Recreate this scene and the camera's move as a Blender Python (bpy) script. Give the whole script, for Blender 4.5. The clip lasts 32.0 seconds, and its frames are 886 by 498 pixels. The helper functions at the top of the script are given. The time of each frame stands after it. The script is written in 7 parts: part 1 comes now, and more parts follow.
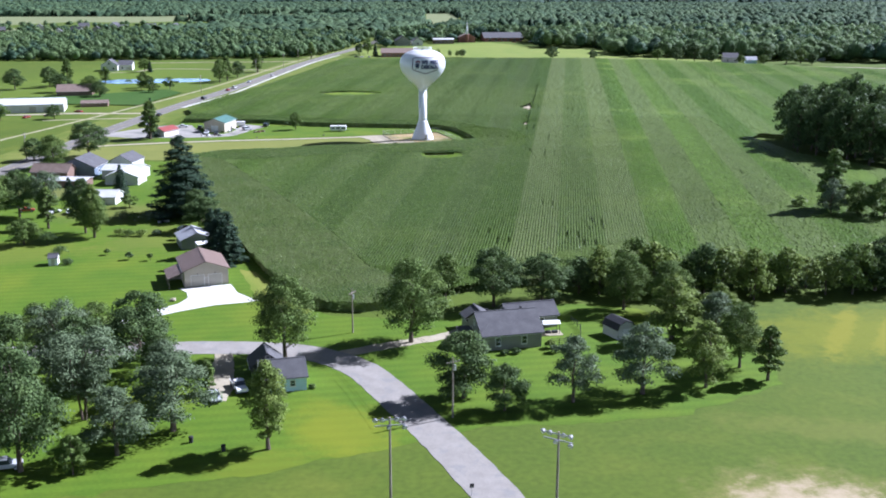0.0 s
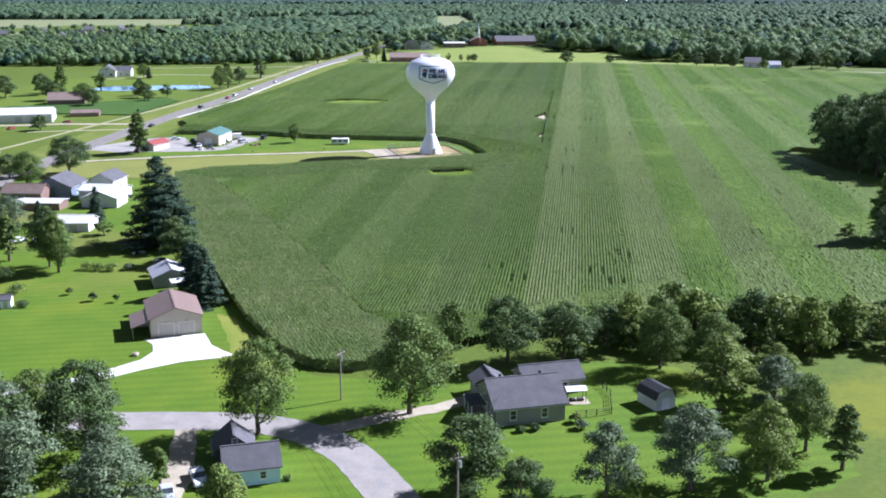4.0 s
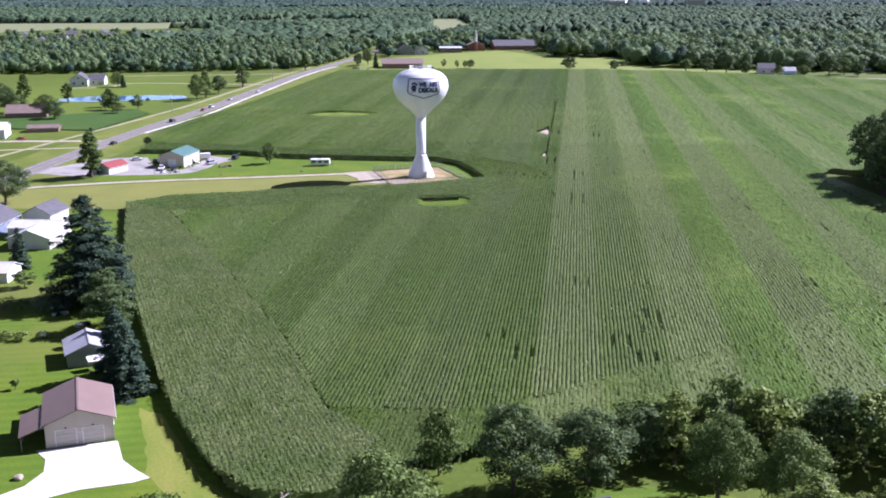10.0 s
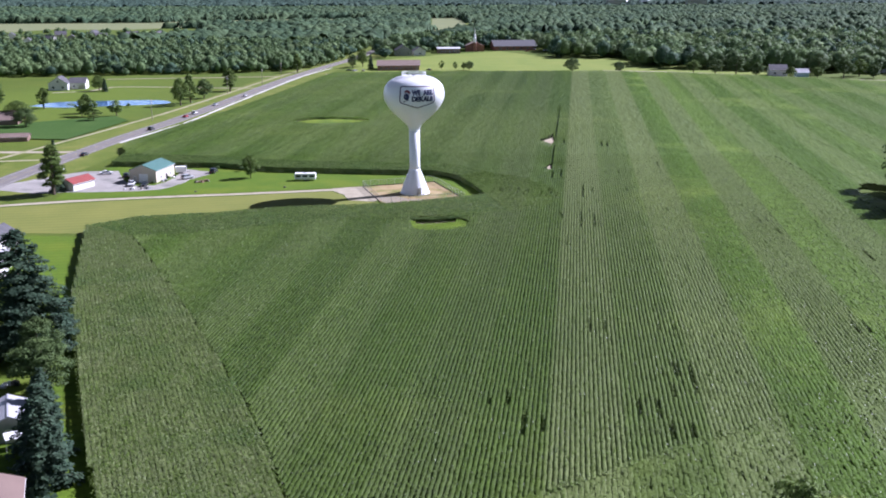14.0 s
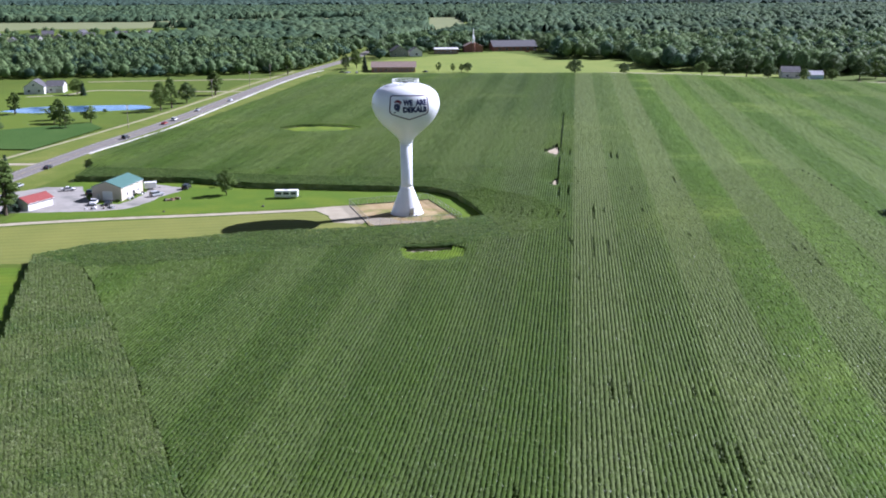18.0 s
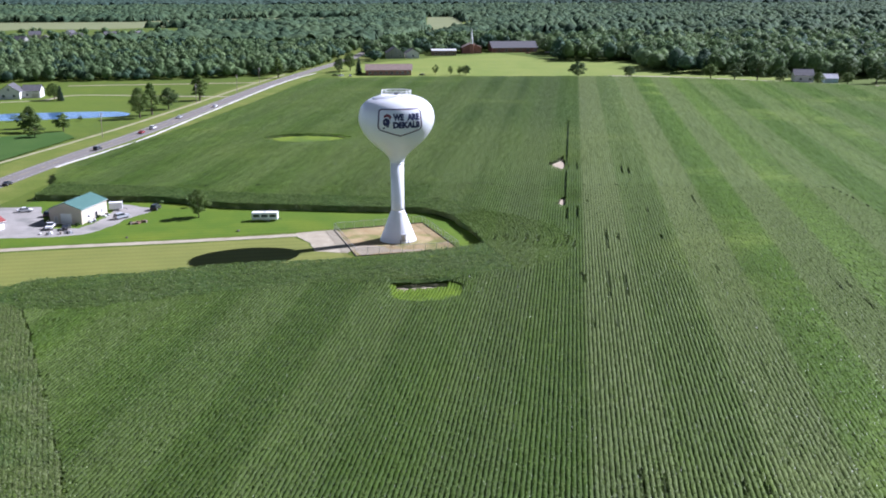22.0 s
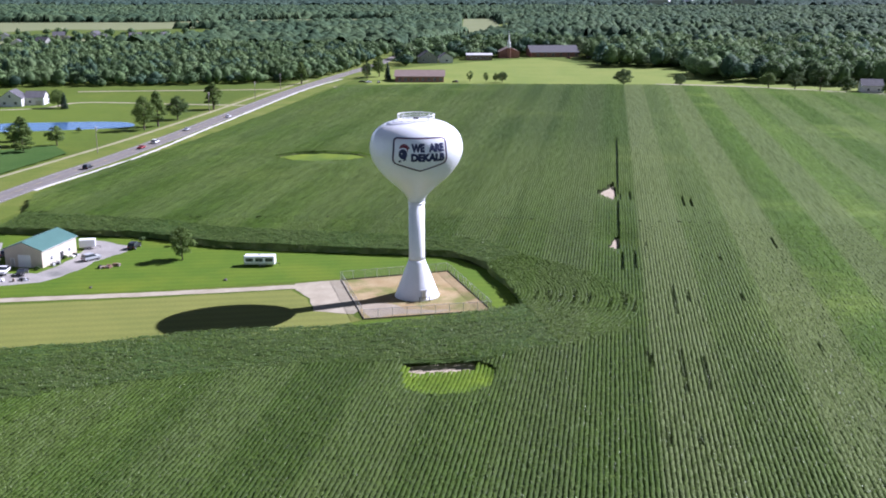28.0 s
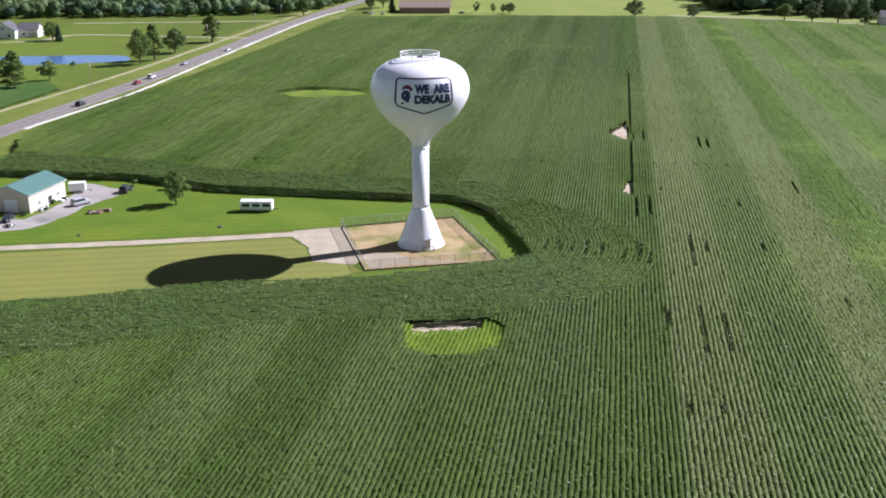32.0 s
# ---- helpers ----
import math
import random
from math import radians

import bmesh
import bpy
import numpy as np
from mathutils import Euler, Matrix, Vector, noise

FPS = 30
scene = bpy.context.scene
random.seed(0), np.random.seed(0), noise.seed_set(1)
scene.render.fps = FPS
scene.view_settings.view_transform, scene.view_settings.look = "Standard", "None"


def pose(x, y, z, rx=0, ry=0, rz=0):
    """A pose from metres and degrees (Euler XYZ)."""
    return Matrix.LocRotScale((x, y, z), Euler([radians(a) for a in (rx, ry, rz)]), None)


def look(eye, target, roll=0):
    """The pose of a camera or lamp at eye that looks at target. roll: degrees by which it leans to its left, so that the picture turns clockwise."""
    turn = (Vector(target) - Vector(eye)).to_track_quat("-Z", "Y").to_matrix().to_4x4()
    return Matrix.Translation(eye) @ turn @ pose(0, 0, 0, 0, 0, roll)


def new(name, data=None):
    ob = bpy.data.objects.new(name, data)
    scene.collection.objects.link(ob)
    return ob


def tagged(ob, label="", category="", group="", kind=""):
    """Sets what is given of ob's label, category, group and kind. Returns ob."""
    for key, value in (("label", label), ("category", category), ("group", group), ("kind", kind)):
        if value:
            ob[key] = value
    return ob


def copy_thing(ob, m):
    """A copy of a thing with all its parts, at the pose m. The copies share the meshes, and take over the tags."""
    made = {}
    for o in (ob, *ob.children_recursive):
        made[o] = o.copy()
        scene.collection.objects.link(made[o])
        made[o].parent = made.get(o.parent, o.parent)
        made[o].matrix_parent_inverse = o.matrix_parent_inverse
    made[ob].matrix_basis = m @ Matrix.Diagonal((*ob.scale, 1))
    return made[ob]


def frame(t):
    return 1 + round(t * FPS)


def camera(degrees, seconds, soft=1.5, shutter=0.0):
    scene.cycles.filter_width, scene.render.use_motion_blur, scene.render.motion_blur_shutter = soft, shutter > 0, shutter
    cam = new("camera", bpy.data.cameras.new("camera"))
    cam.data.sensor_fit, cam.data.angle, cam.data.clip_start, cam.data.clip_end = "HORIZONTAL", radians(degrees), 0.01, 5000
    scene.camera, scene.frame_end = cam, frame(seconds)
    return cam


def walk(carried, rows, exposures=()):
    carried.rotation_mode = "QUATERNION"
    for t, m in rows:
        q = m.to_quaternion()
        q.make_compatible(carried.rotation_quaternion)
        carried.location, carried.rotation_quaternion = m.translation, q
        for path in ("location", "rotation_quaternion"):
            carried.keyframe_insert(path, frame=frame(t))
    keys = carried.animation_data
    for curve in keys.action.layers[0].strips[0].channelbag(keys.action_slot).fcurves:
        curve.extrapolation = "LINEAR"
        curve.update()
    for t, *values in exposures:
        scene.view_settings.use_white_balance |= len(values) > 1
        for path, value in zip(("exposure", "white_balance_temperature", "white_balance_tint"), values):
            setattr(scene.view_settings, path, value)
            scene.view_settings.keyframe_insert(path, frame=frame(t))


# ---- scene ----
cam = camera(46.0, 32.0, soft=1.9)
PATH = [
    (0, (-1.68, -461.452, 69.143), (-1.635, -459.516, 68.641), 0.1),
    (0.5, (-1.291, -457.978, 69.244), (-1.269, -456.042, 68.742), 0.1),
    (1, (-1.0, -454.037, 69.309), (-0.979, -452.101, 68.807), 0.1),
    (1.5, (-0.77, -449.794, 69.348), (-0.749, -447.858, 68.846), 0.1),
    (2, (-0.567, -445.409, 69.369), (-0.545, -443.473, 68.868), 0.0),
    (2.5, (-0.371, -440.978, 69.377), (-0.349, -439.042, 68.876), 0.0),
    (3, (-0.174, -436.547, 69.375), (-0.152, -434.611, 68.874), 0.0),
    (3.5, (0.033, -432.151, 69.362), (0.055, -430.215, 68.862), 0.0),
    (5.5, (1.027, -415.417, 69.245), (1.05, -413.48, 68.748), -0.0),
    (6, (1.273, -411.32, 69.216), (1.297, -409.383, 68.719), -0.1),
    (6.5, (1.506, -407.204, 69.189), (1.53, -405.267, 68.693), -0.1),
    (7, (1.726, -403.068, 69.165), (1.75, -401.13, 68.669), -0.1),
    (7.5, (1.932, -398.898, 69.142), (1.956, -396.96, 68.647), -0.1),
    (8, (2.125, -394.674, 69.122), (2.15, -392.736, 68.626), -0.1),
    (8.5, (2.313, -390.388, 69.098), (2.339, -388.45, 68.603), -0.1),
    (9, (2.504, -386.054, 69.07), (2.53, -384.117, 68.575), -0.1),
    (9.5, (2.701, -381.696, 69.035), (2.727, -379.759, 68.54), -0.1),
    (10, (2.903, -377.334, 68.995), (2.929, -375.396, 68.5), -0.1),
    (10.5, (3.109, -372.981, 68.952), (3.135, -371.044, 68.458), -0.1),
    (11, (3.316, -368.649, 68.91), (3.342, -366.711, 68.416), -0.2),
    (11.5, (3.521, -364.341, 68.871), (3.547, -362.403, 68.376), -0.2),
    (12, (3.722, -360.055, 68.835), (3.749, -358.117, 68.34), -0.2),
    (12.5, (3.921, -355.781, 68.798), (3.948, -353.844, 68.302), -0.2),
    (13, (4.118, -351.502, 68.755), (4.146, -349.564, 68.259), -0.2),
    (13.5, (4.316, -347.202, 68.704), (4.343, -345.264, 68.208), -0.2),
    (14, (4.514, -342.877, 68.644), (4.541, -340.939, 68.147), -0.2),
    (14.5, (4.714, -338.522, 68.574), (4.742, -336.585, 68.077), -0.2),
    (16.5, (5.502, -320.678, 68.265), (5.53, -318.741, 67.767), -0.2),
    (17, (5.683, -316.181, 68.22), (5.712, -314.245, 67.722), -0.2),
    (17.5, (5.859, -311.706, 68.187), (5.889, -309.77, 67.688), -0.2),
    (18, (6.033, -307.261, 68.163), (6.063, -305.325, 67.664), -0.2),
    (18.5, (6.204, -302.866, 68.15), (6.234, -300.929, 67.651), -0.2),
    (19, (6.373, -298.549, 68.148), (6.404, -296.613, 67.649), -0.2),
    (19.5, (6.539, -294.318, 68.158), (6.569, -292.381, 67.659), -0.2),
    (20, (6.704, -290.144, 68.178), (6.735, -288.207, 67.678), -0.2),
    (20.5, (6.872, -285.987, 68.202), (6.903, -284.051, 67.702), -0.2),
    (21, (7.046, -281.811, 68.222), (7.078, -279.875, 67.722), -0.2),
    (21.5, (7.231, -277.588, 68.231), (7.262, -275.652, 67.73), -0.2),
    (22, (7.427, -273.299, 68.22), (7.46, -271.363, 67.719), -0.2),
    (22.5, (7.637, -268.94, 68.183), (7.67, -267.004, 67.683), -0.2),
    (23, (7.86, -264.513, 68.116), (7.893, -262.577, 67.615), -0.2),
    (23.5, (8.092, -260.039, 68.02), (8.125, -258.103, 67.519), -0.2),
    (24, (8.324, -255.553, 67.91), (8.357, -253.617, 67.41), -0.2),
    (24.5, (8.545, -251.081, 67.801), (8.578, -249.144, 67.301), -0.1),
    (25, (8.752, -246.619, 67.701), (8.766, -244.682, 67.2), -0.1),
    (25.5, (8.94, -242.133, 67.615), (8.916, -240.197, 67.116), -0.1),
    (27.5, (9.399, -224.282, 67.581), (9.366, -222.345, 67.081), -0.0),
    (28, (9.491, -220.428, 67.601), (9.458, -218.492, 67.102), -0.0),
    (28.5, (9.586, -216.901, 67.614), (9.549, -214.965, 67.115), -0.0),
    (29, (9.522, -213.573, 67.721), (9.485, -211.636, 67.223), 0.0),
    (29.5, (9.645, -210.437, 67.771), (9.607, -208.5, 67.273), 0.0),
    (30, (9.932, -208.1, 67.64), (9.892, -206.148, 67.207), 0.0),
    (30.4, (10.079, -206.856, 67.453), (10.038, -204.881, 67.145), 0.1),
    (30.8, (10.058, -206.479, 67.375), (10.014, -204.497, 67.107), 0.1),
    (31, (9.985, -206.601, 67.397), (9.941, -204.628, 67.077), 0.1),
    (31.2, (9.884, -206.859, 67.45), (9.84, -204.896, 67.066), 0.1),
    (31.6, (9.637, -207.588, 67.591), (9.594, -205.654, 67.082), 0.0),
    (32, (9.359, -208.641, 67.719), (9.316, -206.742, 67.095), -0.0),
]
EXPOSURES = [(0, 1.17, 5130, 22), (3, 1.29, 5130, 22), (6.5, 1.28, 5260, 37), (8, 1.27, 5260, 39), (12, 1.07, 5260, 37), (14, 0.99, 5260, 32), (16, 1.00, 5250, 27), (24, 0.96, 5270, 26), (29.6, 0.97, 5300, 31), (30.0, 0.85, 5350, 26), (30.4, 0.23, 5310, 23), (30.7, -0.32, 5410, 23), (31.1, -0.37, 5410, 23), (31.7, 0.43, 5510, 25), (32, 0.93, 5560, 27)]
walk(cam, [(t, look(eye, target, roll)) for t, eye, target, roll in PATH], EXPOSURES)

# ---- world, sun ----
SUN_AZ = radians(24.8)
SUN_EL = radians(37.5)
world = bpy.data.worlds.new("world")
scene.world = world
world.use_nodes = True
wt = world.node_tree
sky = wt.nodes.new("ShaderNodeTexSky")
sky.sky_type, sky.sun_disc = "NISHITA", False
sky.sun_elevation, sky.sun_rotation = SUN_EL, math.pi / 2 - SUN_AZ
sky.air_density, sky.dust_density, sky.ozone_density = 1.0, 0.6, 1.0
wt.nodes["Background"].inputs["Strength"].default_value = 0.013
# cumulus rows low in the sky all round, pale haze under them, blue above
tc = wt.nodes.new("ShaderNodeTexCoord")
sep = wt.nodes.new("ShaderNodeSeparateXYZ")
wt.links.new(tc.outputs["Generated"], sep.inputs[0])


def sky_range(x0, x1, y0, y1, smooth=True):
    r = wt.nodes.new("ShaderNodeMapRange")
    r.interpolation_type = "SMOOTHSTEP" if smooth else "LINEAR"
    for k, v in (("From Min", x0), ("From Max", x1), ("To Min", y0), ("To Max", y1)):
        r.inputs[k].default_value = v
    return r


def sky_noise(scale, detail, stretch, lo, hi):
    v = wt.nodes.new("ShaderNodeVectorMath"); v.operation = "MULTIPLY"; v.inputs[1].default_value = stretch
    wt.links.new(tc.outputs["Generated"], v.inputs[0])
    k = wt.nodes.new("ShaderNodeTexNoise")
    k.inputs["Scale"].default_value, k.inputs["Detail"].default_value, k.inputs["Roughness"].default_value = scale, detail, 0.55
    wt.links.new(v.outputs[0], k.inputs["Vector"])
    r = sky_range(lo, hi, 0, 1)
    wt.links.new(k.outputs["Fac"], r.inputs["Value"])
    return r.outputs["Result"]


def sky_mix(a, colour, fac):
    k = wt.nodes.new("ShaderNodeMix"); k.data_type = "RGBA"
    wt.links.new(a, k.inputs["A"])
    k.inputs["B"].default_value = (*colour, 1)
    wt.links.new(fac, k.inputs["Factor"])
    return k.outputs["Result"]


def sky_times(a, b):
    k = wt.nodes.new("ShaderNodeMath"); k.operation = "MULTIPLY"
    wt.links.new(a, k.inputs[0]); wt.links.new(b, k.inputs[1])
    return k.outputs[0]


def by_height(x0, x1, y0, y1):
    r = sky_range(x0, x1, y0, y1)
    wt.links.new(sep.outputs["Z"], r.inputs["Value"])
    return r.outputs["Result"]


blue = sky_mix(sky.outputs[0], (43.0, 66.0, 74.5), by_height(0.06, 0.15, 0.95, 0.0))
pale = sky_mix(blue, (68.0, 72.5, 76.0), by_height(0.02, 0.085, 0.9, 0.0))
bank = sky_times(sky_noise(11, 9, (1, 1, 5.5), 0.4, 0.53), by_height(0.06, 0.1, 1.0, 0.03))
shade = sky_mix(pale, (64.0, 69.5, 74.5), bank)
crest = sky_times(sky_noise(11, 9, (1, 1, 5.4), 0.47, 0.6), by_height(0.05, 0.1, 1.0, 0.03))
clouded = sky_mix(shade, (82.0, 83.5, 85.0), crest)
wt.links.new(clouded, wt.nodes["Background"].inputs["Color"])

sun = new("sun", bpy.data.lights.new("sun", "SUN"))
sun.data.energy, sun.data.angle, sun.data.color = 5.6, radians(0.55), (1.0, 0.95, 0.86)
sun.matrix_world = look((0, 0, 0), (-math.cos(SUN_AZ) * math.cos(SUN_EL), -math.sin(SUN_AZ) * math.cos(SUN_EL), -math.sin(SUN_EL)))


# ---- materials ----
def material(name, color, rough=0.7, metal=0.0, var=0.15, scale=1.0, fine=0.1, fine_scale=None, bump=0.0, bump_scale=None,
             second=None, spec=0.4, stretch=(1, 1, 1), turn=0.0, lo=0.35, hi=0.65, per_piece=0.0, island=0.0, trans=0.0, blotch=None):
    """Noise at two scales round a base colour, with a second colour in large patches; scale is in cycles a metre."""
    m = bpy.data.materials.new(name)
    m.use_nodes = True
    nt = m.node_tree
    n, l = nt.nodes, nt.links
    bsdf = n["Principled BSDF"]
    coord = n.new("ShaderNodeTexCoord")
    mp = n.new("ShaderNodeMapping")
    mp.inputs["Scale"].default_value = stretch
    rot = n.new("ShaderNodeMapping")
    rot.inputs["Rotation"].default_value = (0, 0, turn)
    l.new(coord.outputs["Object"], rot.inputs["Vector"])
    l.new(rot.outputs[0], mp.inputs["Vector"])
    big = n.new("ShaderNodeTexNoise")
    big.inputs["Scale"].default_value, big.inputs["Detail"].default_value, big.inputs["Roughness"].default_value = scale, 5, 0.6
    l.new(mp.outputs[0], big.inputs["Vector"])
    ramp = n.new("ShaderNodeValToRGB")
    c2 = second or tuple(min(1, c * (1 + var)) for c in color)
    c1 = color if second else tuple(c * (1 - var) for c in color)
    ramp.color_ramp.elements[0].position, ramp.color_ramp.elements[1].position = lo, hi
    ramp.color_ramp.elements[0].color, ramp.color_ramp.elements[1].color = (*c1, 1), (*c2, 1)
    l.new(big.outputs["Fac"], ramp.inputs[0])
    out = ramp.outputs[0]
    if blotch:
        bc, bs, bl, bh = blotch
        bn = n.new("ShaderNodeTexNoise")
        bn.inputs["Scale"].default_value, bn.inputs["Detail"].default_value = bs, 4
        l.new(coord.outputs["Object"], bn.inputs["Vector"])
        br = n.new("ShaderNodeMapRange")
        br.inputs["From Min"].default_value, br.inputs["From Max"].default_value = bl, bh
        l.new(bn.outputs["Fac"], br.inputs["Value"])
        bm_ = n.new("ShaderNodeMix"); bm_.data_type = "RGBA"
        bm_.inputs["B"].default_value = (*bc, 1)
        l.new(br.outputs["Result"], bm_.inputs["Factor"]); l.new(out, bm_.inputs["A"])
        out = bm_.outputs["Result"]
    small = n.new("ShaderNodeTexNoise")
    small.inputs["Scale"].default_value, small.inputs["Detail"].default_value = fine_scale or scale * 12, 3
    l.new(coord.outputs["Object"], small.inputs["Vector"])
    sm = n.new("ShaderNodeMapRange")
    sm.inputs["From Min"].default_value, sm.inputs["From Max"].default_value = 0.25, 0.75
    sm.inputs["To Min"].default_value, sm.inputs["To Max"].default_value = 1 - fine, 1 + fine
    l.new(small.outputs["Fac"], sm.inputs["Value"])
    val = sm.outputs["Result"]
    if per_piece or island:
        if island:
            src = n.new("ShaderNodeNewGeometry").outputs["Random Per Island"]
        else:
            src = n.new("ShaderNodeObjectInfo").outputs["Random"]
        pr = n.new("ShaderNodeMapRange")
        k = per_piece or island
        pr.inputs["To Min"].default_value, pr.inputs["To Max"].default_value = 1 - k, 1 + k
        l.new(src, pr.inputs["Value"])
        mu = n.new("ShaderNodeMath"); mu.operation = "MULTIPLY"
        l.new(val, mu.inputs[0]); l.new(pr.outputs["Result"], mu.inputs[1])
        val = mu.outputs[0]
    mul = n.new("ShaderNodeVectorMath"); mul.operation = "SCALE"
    l.new(out, mul.inputs[0]); l.new(val, mul.inputs["Scale"])
    l.new(mul.outputs[0], bsdf.inputs["Base Color"])
    bsdf.inputs["Roughness"].default_value, bsdf.inputs["Metallic"].default_value = rough, metal
    bsdf.inputs["Specular IOR Level"].default_value = spec
    if bump:
        b = n.new("ShaderNodeBump")
        b.inputs["Distance"].default_value = bump
        bn2 = n.new("ShaderNodeTexNoise")
        bn2.inputs["Scale"].default_value, bn2.inputs["Detail"].default_value = bump_scale or scale * 15, 4
        l.new(coord.outputs["Object"], bn2.inputs["Vector"])
        l.new(bn2.outputs["Fac"], b.inputs["Height"]); l.new(b.outputs[0], bsdf.inputs["Normal"])
    if trans:
        tl = n.new("ShaderNodeBsdfTranslucent")
        l.new(mul.outputs[0], tl.inputs["Color"])
        mx = n.new("ShaderNodeMixShader"); mx.inputs[0].default_value = trans
        l.new(bsdf.outputs[0], mx.inputs[1]); l.new(tl.outputs[0], mx.inputs[2])
        l.new(mx.outputs[0], n["Material Output"].inputs["Surface"])
    return m


def banded(m, width, amount, turn):
    """Multiplies a material's colour by long bands of the given width, such as mower or planter passes."""
    nt = m.node_tree
    n, l = nt.nodes, nt.links
    bsdf = n["Principled BSDF"]
    src = bsdf.inputs["Base Color"].links[0].from_socket
    coord = n.new("ShaderNodeTexCoord")
    mp = n.new("ShaderNodeMapping")
    mp.inputs["Rotation"].default_value = (0, 0, turn)
    l.new(coord.outputs["Object"], mp.inputs["Vector"])
    sx = n.new("ShaderNodeSeparateXYZ"); l.new(mp.outputs[0], sx.inputs[0])
    d = n.new("ShaderNodeMath"); d.operation = "MULTIPLY"; d.inputs[1].default_value = math.pi / width
    l.new(sx.outputs["X"], d.inputs[0])
    s = n.new("ShaderNodeMath"); s.operation = "SINE"; l.new(d.outputs[0], s.inputs[0])
    r = n.new("ShaderNodeMapRange")
    r.inputs["From Min"].default_value, r.inputs["From Max"].default_value = -0.5, 0.5
    r.inputs["To Min"].default_value, r.inputs["To Max"].default_value = 1 - amount, 1 + amount
    l.new(s.outputs[0], r.inputs["Value"])
    mul = n.new("ShaderNodeVectorMath"); mul.operation = "SCALE"
    l.new(src, mul.inputs[0]); l.new(r.outputs["Result"], mul.inputs["Scale"])
    l.new(mul.outputs[0], bsdf.inputs["Base Color"])
    return m


def spotted(m, spots):
    """Dry, bare, paler or darker spots with ragged soft rims: centre, reach along and across, heading, how far the rim
    frays, strength, colour.
    """
    nt = m.node_tree
    n, l = nt.nodes, nt.links
    bsdf = n["Principled BSDF"]
    src = bsdf.inputs["Base Color"].links[0].from_socket
    coord = n.new("ShaderNodeTexCoord")
    fray = n.new("ShaderNodeTexNoise")
    fray.inputs["Scale"].default_value, fray.inputs["Detail"].default_value, fray.inputs["Roughness"].default_value = 0.22, 8, 0.72
    l.new(coord.outputs["Object"], fray.inputs["Vector"])
    for cx, cy, rx, ry, turn, rim, strength, colour in spots:
        mp = n.new("ShaderNodeMapping"); mp.vector_type = "TEXTURE"
        mp.inputs["Location"].default_value, mp.inputs["Rotation"].default_value, mp.inputs["Scale"].default_value = (cx, cy, 0), (0, 0, radians(turn)), (rx, ry, 1000)
        l.new(coord.outputs["Object"], mp.inputs["Vector"])
        ln = n.new("ShaderNodeVectorMath"); ln.operation = "LENGTH"
        l.new(mp.outputs[0], ln.inputs[0])
        sm = n.new("ShaderNodeMath"); sm.operation = "MULTIPLY_ADD"; sm.inputs[1].default_value = rim
        l.new(fray.outputs["Fac"], sm.inputs[0]); l.new(ln.outputs["Value"], sm.inputs[2])
        r = n.new("ShaderNodeMapRange"); r.interpolation_type = "SMOOTHSTEP"
        r.inputs["From Min"].default_value, r.inputs["From Max"].default_value = 0.35 + rim * 0.5, 1.05 + rim * 0.5
        r.inputs["To Min"].default_value, r.inputs["To Max"].default_value = strength, 0.0
        l.new(sm.outputs[0], r.inputs["Value"])
        mx = n.new("ShaderNodeMix"); mx.data_type = "RGBA"
        mx.inputs["B"].default_value = (*colour, 1)
        l.new(src, mx.inputs["A"]); l.new(r.outputs["Result"], mx.inputs["Factor"])
        src = mx.outputs["Result"]
    l.new(src, bsdf.inputs["Base Color"])
    return m


